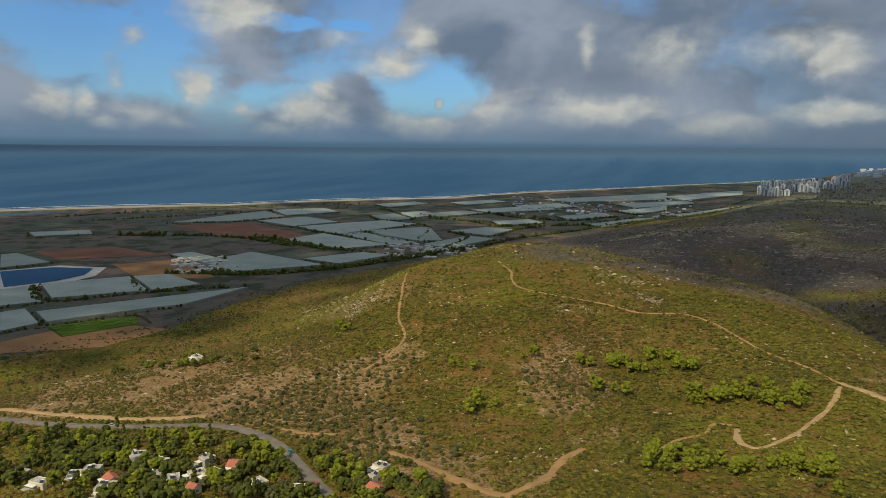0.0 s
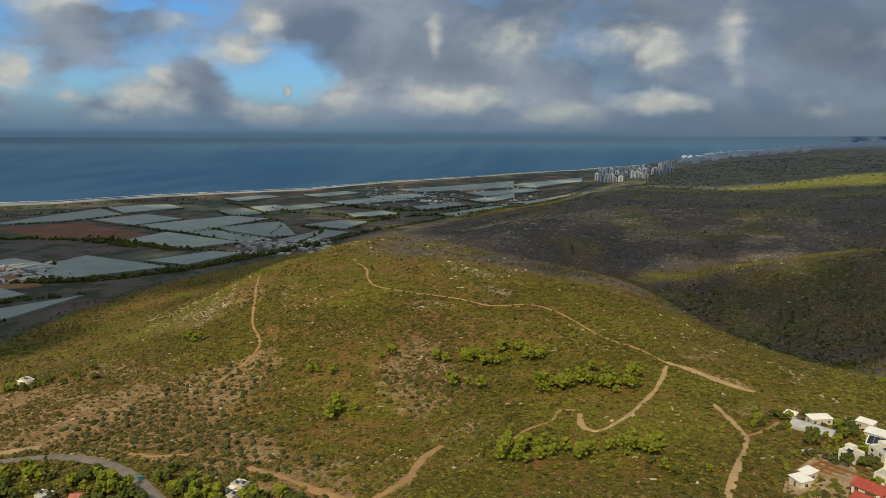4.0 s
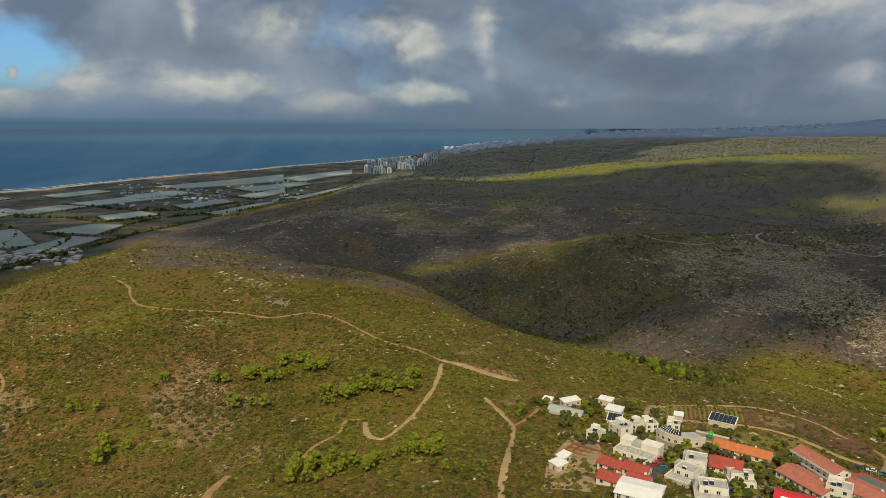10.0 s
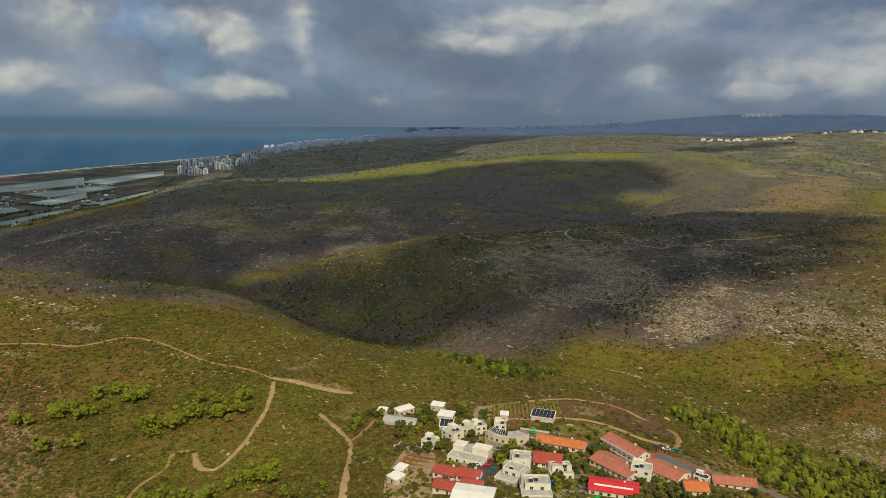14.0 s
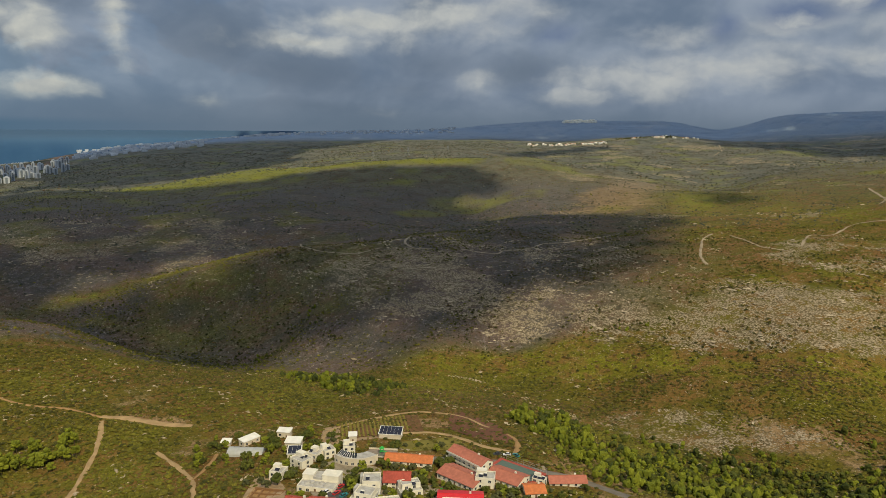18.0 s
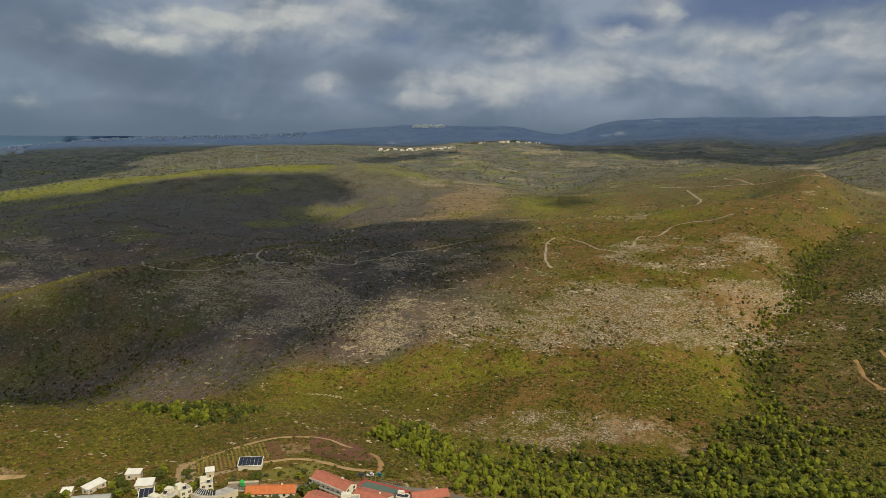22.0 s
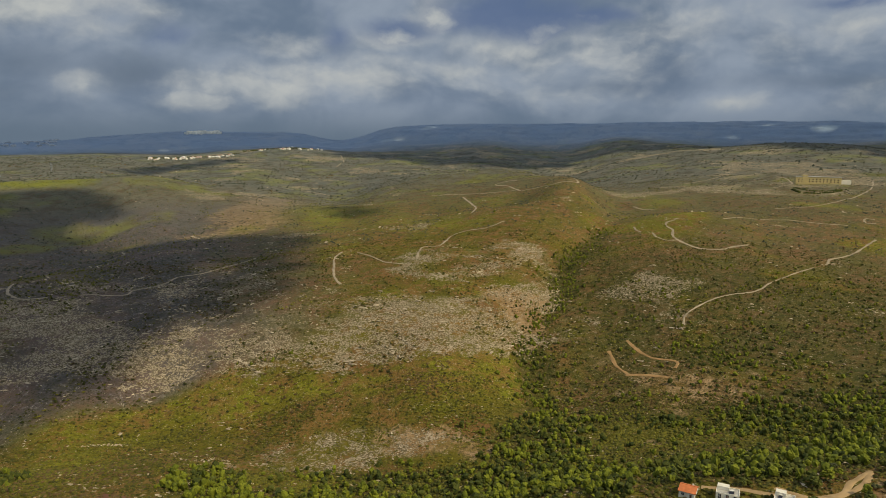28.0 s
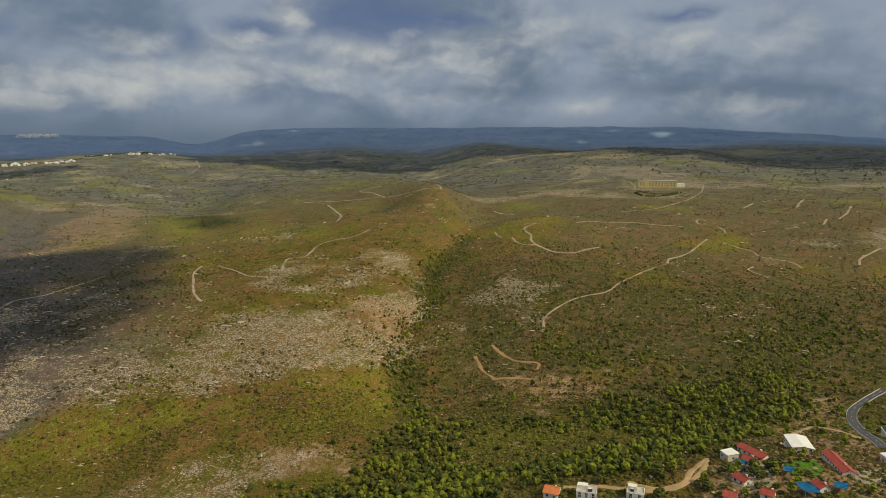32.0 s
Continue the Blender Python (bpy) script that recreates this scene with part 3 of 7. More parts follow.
def foliage(name, dark, light, rough=0.85):
    """Leaves: each clump has its own shade between dark and light."""
    m, _, b = material(name, rough)
    t, add, noise, ramp, mix, calc = nodes_of(m)
    geo = add("ShaderNodeNewGeometry")
    info = add("ShaderNodeObjectInfo")
    pos = add("ShaderNodeTexCoord").outputs["Object"]
    f = calc("ADD", calc("MULTIPLY", geo.outputs["Random Per Island"], 0.75), calc("MULTIPLY", info.outputs["Random"], 0.25))
    c = mix(f, dark, light)
    c = mix(ramp(noise(pos, 1.6, 4), 0.35, 0.7, 0.0, 0.55), c, tuple(v * 0.4 for v in dark))
    t.links.new(c, b.inputs["Base Color"])
    b.inputs["Specular IOR Level"].default_value = 0.2
    return m


def islands(name, a, c2, rough=0.9):
    m, _, b = material(name, rough)
    t, add, noise, ramp, mix, calc = nodes_of(m)
    geo = add("ShaderNodeNewGeometry")
    pos = add("ShaderNodeTexCoord").outputs["Object"]
    c = mix(geo.outputs["Random Per Island"], a, c2)
    c = mix(ramp(noise(pos, 0.9, 5), 0.4, 0.7, 0.0, 0.5), c, tuple(v * 0.45 for v in a))
    t.links.new(c, b.inputs["Base Color"])
    return m


def net_material():
    m, _, b = material("shade_net", 0.7)
    t, add, noise, ramp, mix, calc = nodes_of(m)
    pos = add("ShaderNodeTexCoord").outputs["Object"]
    info = add("ShaderNodeObjectInfo")
    wave = add("ShaderNodeTexWave", Vector=pos, Scale=0.045, Distortion=0.4)
    c = mix(info.outputs["Random"], (0.17, 0.2, 0.165), (0.28, 0.31, 0.26))
    c = mix(calc("MULTIPLY", wave.outputs["Fac"], 0.3), c, (0.13, 0.155, 0.12))
    c = mix(ramp(noise(pos, 0.02, 5), 0.4, 0.7, 0.0, 0.5), c, (0.12, 0.15, 0.115))
    t.links.new(c, b.inputs["Base Color"])
    return m


def cloud_material():
    """Thin cloud: half of the light that it takes comes out below."""
    m, t, b = material("cloud_vapour", 1.0)
    n, sh = t.nodes, t.nodes.new("ShaderNodeMixShader")
    df, tr = n.new("ShaderNodeBsdfDiffuse"), n.new("ShaderNodeBsdfTranslucent")
    df.inputs[0].default_value = tr.inputs[0].default_value = (0.9, 0.91, 0.93, 1)
    sh.inputs[0].default_value = 0.6
    t.links.new(df.outputs[0], sh.inputs[1])
    t.links.new(tr.outputs[0], sh.inputs[2])
    t.links.new(sh.outputs[0], n["Material Output"].inputs[0])
    return m


GROUND, PLAIN, SEA = ground_material(), plain_material(), sea_material()
SCRUB = foliage("scrub_leaves", (0.03, 0.035, 0.006), (0.135, 0.116, 0.016))
BRIGHT = foliage("bright_scrub_leaves", (0.085, 0.085, 0.009), (0.2, 0.175, 0.02))
# same scrub for the distance, with air haze put into the leaf colour
HAZED_SCRUB = foliage("hazed_scrub_leaves", (0.048, 0.056, 0.036), (0.115, 0.115, 0.07))
DRYB = foliage("dry_scrub_leaves", (0.07, 0.042, 0.016), (0.19, 0.125, 0.04))
PINE = foliage("pine_needles", (0.09, 0.11, 0.008), (0.23, 0.245, 0.018))
OAK = foliage("dark_oak_leaves", (0.032, 0.046, 0.008), (0.12, 0.125, 0.016))
OLIVE = foliage("olive_leaves", (0.045, 0.05, 0.016), (0.12, 0.12, 0.045))
ROCK = islands("limestone", (0.3, 0.235, 0.145), (0.56, 0.46, 0.31))
BARK = simple("bark", (0.1, 0.07, 0.045), 0.95, 0.4, 6)
DIRT = simple("track_dirt", (0.33, 0.2, 0.085), 0.95, 0.22, 0.12)
DIRT_PALE = simple("pale_track_dirt", (0.4, 0.27, 0.13), 0.95, 0.25, 0.15)
# greyer, less orange dirt for the far tracks
FAR_DIRT = simple("far_track_dirt", (0.33, 0.265, 0.175), 0.95, 0.3, 0.05)
ASPHALT = simple("asphalt", (0.075, 0.072, 0.068), 0.85, 0.25, 0.2)
ASPHALT_OLD = simple("old_asphalt", (0.19, 0.165, 0.13), 0.9, 0.25, 0.15)
PAINT = simple("road_paint", (0.75, 0.74, 0.7), 0.7, 0.15, 0.5)
WHITE = simple("white_render", (0.74, 0.69, 0.55), 0.8, 0.12, 0.35)
CREAM = simple("cream_render", (0.6, 0.53, 0.4), 0.85, 0.15, 0.3)
CONCRETE = simple("weathered_concrete", (0.43, 0.41, 0.36), 0.9, 0.25, 0.4, bump=0.2)
PALE_METAL = simple("white_sheet_roof", (0.78, 0.75, 0.65), 0.5, 0.1, 0.3)
GREY_METAL = simple("grey_film_roof", (0.4, 0.4, 0.36), 0.6, 0.15, 0.3)
TILE_RED = simple("red_roof_tiles", (0.36, 0.07, 0.045), 0.8, 0.25, 0.8, bump=0.3)
TILE_PINK = simple("faded_pink_roof_tiles", (0.42, 0.145, 0.09), 0.8, 0.2, 0.6, bump=0.3)
TILE_ORANGE = simple("orange_roof_tiles", (0.55, 0.17, 0.055), 0.8, 0.2, 0.7, bump=0.3)
RED_METAL = simple("bright_red_sheet_roof", (0.6, 0.03, 0.035), 0.5, 0.12, 0.4)
DARK_PANEL = simple("dark_blue_panels", (0.02, 0.024, 0.04), 0.6, 0.2, 0.5)
GLASS = simple("dark_window_glass", (0.03, 0.035, 0.04), 0.15, 0.2, 2)
FRAME = simple("window_frame_paint", (0.6, 0.58, 0.54), 0.6, 0.1, 2)
BLUE_CLOTH = simple("blue_shade_cloth", (0.02, 0.2, 0.42), 0.7, 0.15, 0.6)
BLUE_PLASTIC = simple("blue_plastic", (0.01, 0.08, 0.45), 0.5, 0.15, 1)
GREEN_PLASTIC = simple("green_plastic", (0.03, 0.4, 0.06), 0.5, 0.15, 1)
VINE = foliage("vine_leaves", (0.09, 0.17, 0.015), (0.17, 0.26, 0.03))
LAWN = simple("mown_lawn", (0.08, 0.17, 0.015), 0.95, 0.25, 0.3)
SOIL_RED = simple("ploughed_red_soil", (0.17, 0.08, 0.05), 0.95, 0.25, 0.02)
SOIL_BROWN = simple("bare_brown_soil", (0.25, 0.135, 0.06), 0.95, 0.25, 0.03)
NET = net_material()
STEEL = simple("galvanised_steel", (0.45, 0.46, 0.46), 0.45, 0.15, 1, metal=0.7)
CLOUD = cloud_material()
SURF = simple("surf_foam", (0.5, 0.53, 0.53), 0.8, 0.25, 0.01)
SAND = simple("beach_sand", (0.27, 0.24, 0.18), 0.95, 0.2, 0.01)
PALE_WALL = simple("far_town_render", (0.46, 0.49, 0.51), 0.85, 0.1, 0.05)
YELLOW_STONE = simple("yellow_stone", (0.6, 0.47, 0.2), 0.85, 0.15, 0.1)


# ---------------------------------------------------------------- what grows and lies where (0 to 1)
def patch(x, y, cx, cy, rx, ry, turn=0.0):
    c, s = math.cos(radians(turn)), math.sin(radians(turn))
    u, v = (x - cx) * c + (y - cy) * s, -(x - cx) * s + (y - cy) * c
    return np.exp(-((u / rx) ** 2 + (v / ry) ** 2) * 1.2)


def rocky(x, y, h):
    az, d = polar(x, y)
    wob = fbm(x, y, 90, 3, 21)
    face = smooth(78, 92, h + wob * 14) * (1 - smooth(120, 134, h + wob * 12)) * smooth(23, 31, az) * (1 - smooth(64, 71, az)) * smooth(640, 720, d) * (1 - smooth(1020, 1120, d))
    upper = smooth(138, 148, h) * (1 - smooth(160, 170, h)) * smooth(54, 58, az) * (1 - smooth(66, 70, az)) * smooth(850, 900, d) * (1 - smooth(1030, 1090, d))
    cliff = smooth(44, 62, h + wob * 10) * (1 - smooth(98, 116, h + wob * 10)) * smooth(-19, -14, az) * (1 - smooth(10, 26, az)) * smooth(1120, 1180, d) * (1 - smooth(1480, 1640, d))
    west = smooth(8, 12, az) * (1 - smooth(26, 30, az)) * smooth(880, 930, d) * (1 - smooth(1040, 1100, d)) * smooth(0.1, 0.5, wob)
    out = 0.5 * face + 0.4 * upper + 0.42 * cliff + 0.4 * west
    for a, soft, pts in ((0.8, 22, (414, 604, 533, 607, 621, 616, 669, 516, 708, 409, 812, 333, 960, 349, 928, 310, 758, 280, 672, 260, 637, 285, 582, 337, 557, 375, 524, 479, 446, 537)),
                         (0.75, 25, (785, 518, 821, 475, 903, 464, 992, 439, 997, 373, 923, 335, 843, 380, 738, 411, 748, 476)),
                         (0.65, 18, (870, 274, 914, 238, 935, 188, 918, 115, 850, 147, 848, 220)), (0.7, 12, (753, 274, 786, 246, 789, 199, 709, 220, 697, 249)),
                         (0.75, 18, (328, 412, 426, 412, 465, 314, 484, 224, 451, 199, 417, 282, 335, 353)),
                         (0.85, 25, (289, 877, 382, 838, 484, 744, 574, 667, 621, 610, 554, 570, 445, 591, 340, 688, 291, 805)),
                         (0.8, 25, (293, 913, 375, 876, 535, 823, 428, 647, 360, 695, 288, 827)), (0.3, 14, (-210, 654, -178, 703, -116, 651, -93, 602, -122, 597, -169, 602))):
        out = np.maximum(out, a * area(x, y, soft, *pts) * (0.55 + 0.6 * value_noise(x / 24, y / 24, 8)))
    out = out + 1.1 * patch(x, y, 372, 520, 11, 5, 140)
    out = out + 0.75 * patch(x, y, -116, 603, 22, 9, -30) + 0.5 * patch(x, y, -165, 548, 40, 14, 10) + 0.5 * area(x, y, 30, -645, 752, -485, 617, -440, 519, -350, 485, -335, 520, -440, 670)
    out = out + 0.5 * patch(x, y, -150, 660, 40, 20) + 0.45 * patch(x, y, 800, 130, 60, 26, 30)
    out = out + 0.5 * patch(x, y, 905, 190, 70, 20, 20) + 0.3 * smooth(0.15, 0.6, fbm(x, y, 60, 3, 4)) * smooth(30, 60, h)
    out = out + 0.65 * smooth(0.0, 0.4, fbm(x, y, 260, 4, 14)) * smooth(1100, 1300, d) * smooth(36, 44, az)
    return np.clip(out * (0.55 + 0.65 * smooth(-0.3, 0.2, fbm(x, y, 75, 4, 44))), 0, 1)


def bare(x, y, h):
    az, d = polar(x, y)
    out = 0.5 * smooth(0.2, 0.6, fbm(x, y, 130, 4, 24)) * smooth(40, 60, h) * (1 - 0.5 * smooth(600, 800, d))
    for a, soft, pts in ((0.8, 12, (-300, 409, -264, 457, -237, 436, -234, 376, -248, 363, -279, 363)), (0.8, 14, (-300, 353, -254, 372, -200, 294, -244, 292, -290, 325)),
                         (0.75, 20, (-530, 342, -410, 394, -319, 381, -290, 325, -355, 301, -451, 300)), (0.68, 18, (-172, 438, -153, 491, -120, 465, -96, 418, -114, 362, -149, 400)),
                         (0.75, 8, (-242, 293, -183, 300, -112, 270, -112, 258, -186, 273)), (0.55, 14, (470, 329, 495, 252, 480, 207, 450, 208, 440, 297)),
                         (0.5, 20, (665, 155, 686, 90, 693, 9, 626, 29, 601, 96)), (0.6, 14, (748, 367, 862, 304, 764, 275, 676, 255, 709, 289)),
                         (0.7, 12, (353, -40, 524, -92, 585, -125, 467, -105, 355, -58)), (0.5, 60, (908, 1173, 1040, 1214, 1203, 1318, 1368, 1361, 1520, 1400, 1389, 1275, 1190, 1039, 1053, 1044))):
        out = np.maximum(out, a * area(x, y, soft, *pts))
    out = np.maximum(out, (0.35 + 0.4 * value_noise(x / 35, y / 35, 52)) * area(x, y, 40, -560, 270, -560, 410, -420, 430, -250, 410, -180, 340, -140, 262, -300, 285))
    out = out + 0.8 * patch(x, y, -85, 352, 26, 16, 60) + 0.9 * patch(x, y, 208, 352, 26, 12, -40) + 0.7 * patch(x, y, 58, 452, 34, 9, -40)
    out = out + 0.7 * patch(x, y, 78, 292, 14, 14) + 0.6 * patch(x, y, -400, 300, 90, 22, 0) + 0.6 * patch(x, y, 96, 405, 16, 10)
    out = out + 0.5 * patch(x, y, 150, 350, 20, 10, 10) + 0.5 * patch(x, y, 1500, 1400, 400, 200, 50) + 0.5 * patch(x, y, 66, 400, 26, 12, 60)
    out = out + 0.6 * patch(x, y, 120, 275, 40, 26, -40) + 0.55 * patch(x, y, 180, 262, 40, 26, -40) + 0.75 * area(x, y, 8, 415, -49, 500, -79, 491, -116, 526, -145, 458, -150, 362, -125, 349, -46) + 0.7 * area(x, y, 14, 572, -107, 662, -166, 596, -160, 488, -146, 444, -108, 473, -89) + 0.5 * patch(x, y, -345, 560, 90, 60)
    return np.clip(out, 0, 1)


def greener(x, y, h):
    az, d = polar(x, y)
    out = 0.5 * smooth(0.1, 0.5, fbm(x, y, 110, 4, 34))
    for a, soft, pts in ((0.65, 16, (582, 337, 647, 250, 596, 211, 520, 265, 541, 338)), (0.62, 18, (361, 563, 438, 557, 484, 472, 515, 441, 530, 357, 458, 441, 405, 490)),
                         (0.9, 14, (534, 172, 569, 120, 611, 4, 591, -19, 533, 21, 497, 121)), (1.0, 18, (15, 1137, 126, 1118, 253, 1036, 340, 991, 308, 942, 150, 1030, 68, 1074)),
                         (1.0, 25, (200, 2330, 330, 2180, 480, 2100, 640, 2090, 820, 2045, 980, 1985, 1090, 1900, 1200, 1810, 1290, 1900, 1150, 2080, 900, 2250, 650, 2380, 400, 2480, 250, 2480)),
                         (0.75, 20, (-52, 742, 39, 988, 116, 876, 195, 722, 200, 450, 278, 408, 357, 528, 240, 542, 155, 843, 40, 1021)), (0.7, 14, (-200, 397, -152, 408, -122, 368, -150, 356)),
                         (0.55, 20, (309, 626, 493, 531, 494, 448, 436, 468, 305, 527)), (0.55, 18, (530, 375, 669, 261, 612, 221, 505, 274))):
        out = np.maximum(out, a * area(x, y, soft, *pts))
    out = np.maximum(out, 0.55 * smooth(4, 8, az) * (1 - smooth(24, 30, az)) * smooth(780, 840, d) * (1 - smooth(1000, 1040, d)))
    out = np.maximum(out, 0.7 * patch(x, y, 240, 470, 120, 60, -30)) + 0.5 * patch(x, y, 1250, 1000, 300, 120, 50)
    return np.clip(out * (0.35 + 0.85 * value_noise(x / 30, y / 30, 5)), 0, 1)


def wooded(x, y):
    """How densely trees stand: the valley floors and the gully."""
    az, d = polar(x, y)
    out = 0.95 * np.exp(-(line_distance(x, y, (483, 193, 569, 201, 635, 238, 702, 276, 849, 291, 994, 329, 1190, 338)) / (9 + 20 * value_noise(x / 45, y / 45, 19))) ** 2) * (1 - 0.6 * smooth(950, 1250, d))
    for a, soft, pts in ((1.0, 12, (387, 262, 420, 263, 442, 185, 492, 197, 543, 191, 577, 143, 527, 159, 467, 130, 411, 82, 343, 79)),
                         (0.9, 16, (577, 143, 574, 71, 612, 47, 658, -17, 735, -148, 602, -128, 409, -48, 397, -19, 563, 11, 543, 66)), (0.85, 12, (440, 89, 515, 20, 431, -38, 373, -19, 367, 56)),
                         (0.5, 10, (731, 122, 751, 53, 736, -10, 710, -6, 688, 114)), (0.6, 20, (791, -69, 853, -165, 735, -148, 702, -75)), (0.7, 10, (186, 547, 220, 551, 214, 439, 184, 458)),
                         (0.6, 12, (188, 601, 239, 553, 243, 455, 203, 452, 175, 518)), (0.8, 14, (448, 206, 526, 212, 552, 181, 431, 136, 400, 182)), (0.6, 14, (312, 299, 420, 266, 430, 197, 400, 182, 242, 222)), (0.9, 8, (295, 379, 349, 393, 308, 313, 297, 268, 289, 236, 263, 214, 243, 240, 246, 275, 260, 318, 263, 352))):
        out = np.maximum(out, a * area(x, y, soft, *pts))
    out = np.maximum(out, 0.07 * smooth(70, 76, az) * smooth(450, 520, d) * (1 - smooth(900, 1100, d)))
    for cx, cy, rx, ry, t, a in ((235, 760, 60, 14, 30, 0.4), (540, 500, 40, 10, 140, 0.5), (800, -160, 120, 60, -20, 0.6), (720, 40, 120, 60, 10, 0.25), (385, 300, 60, 16, -60, 0.5), (1330, 560, 90, 40, 10, 0.6)):
        out = np.maximum(out, a * patch(x, y, cx, cy, rx, ry, t))
    return out


# ---------------------------------------------------------------- the ground, one sheet to the horizon
def mesh_from(name, co, faces, mats, mat_index=None, smooth_shade=True):
    """A mesh from arrays: co n x 3, faces m x 3 or m x 4."""
    me = bpy.data.meshes.new(name)
    n = faces.shape[1]
    me.vertices.add(len(co))
    me.vertices.foreach_set("co", np.ascontiguousarray(co, np.float32).ravel())
    me.loops.add(faces.size)
    me.loops.foreach_set("vertex_index", np.ascontiguousarray(faces, np.int32).ravel())
    me.polygons.add(len(faces))
    me.polygons.foreach_set("loop_start", np.arange(0, faces.size, n, dtype=np.int32))
    if mat_index is not None:
        me.polygons.foreach_set("material_index", np.ascontiguousarray(mat_index, np.int32))
    me.polygons.foreach_set("use_smooth", np.full(len(faces), smooth_shade))
    me.update(calc_edges=True)
    for mt in mats:
        me.materials.append(mt)
    return me


def lattice(na, nd):
    i = (np.arange(na - 1)[:, None] * nd + np.arange(nd - 1)[None]).ravel()
    return np.stack([i, i + 1, i + nd + 1, i + nd], 1)


AZS = np.concatenate([np.arange(-75, 120.01, 0.3), np.arange(125, 285.01, 5)])
DS = np.concatenate([np.linspace(0, 100, 14, endpoint=False), np.geomspace(100, 9500, 400)])
GA, GD = np.meshgrid(np.radians(AZS), DS, indexing="ij")
GX, GY = GD * np.sin(GA), GD * np.cos(GA)
GZ = land(GX, GY)
FINE = int(round(195 / 0.3)) + 1


def top(x, y):
    """Height of the built ground sheet."""
    x, y = np.asarray(x, float), np.asarray(y, float)
    az, d = polar(x, y)
    fa = np.clip((az + 75) / 0.3, 0, FINE - 1.001)
    fr = np.clip(np.interp(d, DS, np.arange(len(DS))), 0, len(DS) - 1.001)
    ia, ir = fa.astype(int), fr.astype(int)
    ta, tr = fa - ia, fr - ir
    return ((1 - ta) * ((1 - tr) * GZ[ia, ir] + tr * GZ[ia, ir + 1]) + ta * ((1 - tr) * GZ[ia + 1, ir] + tr * GZ[ia + 1, ir + 1]))


def put_down(x, y, lift=0.0):
    """Scene place of a point that stands on the ground, and the scale of its distance."""
    fx, fy, fz = fold(np.asarray(x, float), np.asarray(y, float), top(x, y) + lift)
    return fx, fy, fz, np.hypot(fx, fy) / np.maximum(np.hypot(x, y), 1e-6)


gfx, gfy, gfz = fold(GX, GY, GZ)
faces = lattice(len(AZS), len(DS))
mid_d = GD.ravel()[faces].mean(1)
mid_az = np.degrees(GA.ravel()[faces].mean(1))
mid_z = GZ.ravel()[faces].mean(1)
plain_edge = np.interp(mid_az, (-75, -61, -49.6, -43.6, -32.6, -23, -15.8, -8.6, -4.4, 1.6, 4), (780, 800, 850, 1010, 1250, 1480, 1880, 2200, 2550, 4500, 5200))
kind = np.where((mid_d > plain_edge) & (mid_az < 4) & (mid_z < 34), 1, 0)
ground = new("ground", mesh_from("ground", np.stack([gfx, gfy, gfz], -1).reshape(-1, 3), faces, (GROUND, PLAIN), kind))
cov = np.ones((GX.size, 4), np.float32)
cov[:, 0], cov[:, 1], cov[:, 2] = (f(GX, GY, GZ).ravel() for f in (rocky, bare, greener))
ground.data.attributes.new("cover", "FLOAT_COLOR", "POINT").data.foreach_set("color", cov.ravel())
# where the purple-brown tone with its painted haze lies
cov[:, 0] = (smooth(-24, -18, np.degrees(GA)) * (1 - smooth(38, 58, np.degrees(GA))) * smooth(560, 700, GD) * (1 - smooth(1800, 2100, GD)) * smooth(-60, 0, GD - 640 - 4 * np.abs(np.degrees(GA) - 15))).ravel()
AZG = np.degrees(GA).ravel()
cov[:, 0] = np.maximum(cov[:, 0], 0.3 * smooth(62, 84, AZG) * (1 - smooth(120, 140, AZG)) * (smooth(430, 600, GD) * (1 - smooth(1400, 2000, GD))).ravel())
# share of painted haze, growing with distance
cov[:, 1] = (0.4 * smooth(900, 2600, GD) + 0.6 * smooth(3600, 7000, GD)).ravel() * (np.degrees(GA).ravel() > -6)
# darker ground where woods stand, and between bearings 68 and 120
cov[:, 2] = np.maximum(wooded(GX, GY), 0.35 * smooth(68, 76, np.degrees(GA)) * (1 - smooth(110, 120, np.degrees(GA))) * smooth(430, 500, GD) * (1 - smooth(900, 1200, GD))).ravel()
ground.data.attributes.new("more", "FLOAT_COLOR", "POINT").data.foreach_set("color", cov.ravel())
tagged(ground, "scrub-covered limestone hills with red soil and pale rock", "ground", kind="structure")

wa, wd = np.meshgrid(np.radians(np.arange(-100, 30.01, 1.0)), np.geomspace(1800, 60000, 60), indexing="ij")
wx, wy, wz = fold(wd * np.sin(wa), wd * np.cos(wa), wd * 0)
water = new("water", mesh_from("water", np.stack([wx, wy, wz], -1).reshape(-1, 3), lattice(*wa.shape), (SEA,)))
# painted haze on the water, full from 26 km out
water.data.attributes.new("sea_haze", "FLOAT", "POINT").data.foreach_set("value", smooth(5000, 26000, wd).ravel().astype(np.float32))
tagged(water, "blue-grey open sea with a hazy horizon", "sea", kind="structure")


# ---------------------------------------------------------------- helpers for things
def part(name, bm, mat, parent=None, label="", m=None):
    me = bpy.data.meshes.new(name)
    bm.to_mesh(me)
    bm.free()
    me.materials.append(mat)
    ob = new(name, me)
    ob.parent = parent
    if m is not None:
        ob.matrix_local = m
    return tagged(ob, label) if label else ob


def share(name, me, parent, m):
    ob = new(name, me)
    ob.parent = parent
    ob.matrix_local = m
    return ob


def box(bm, x0, x1, y0, y1, z0, z1):
    v = [bm.verts.new((x, y, z)) for z in (z0, z1) for x, y in ((x0, y0), (x1, y0), (x1, y1), (x0, y1))]
    for q in ((3, 2, 1, 0), (4, 5, 6, 7), (0, 1, 5, 4), (1, 2, 6, 5), (2, 3, 7, 6), (3, 0, 4, 7)):
        bm.faces.new([v[i] for i in q])
    return bm


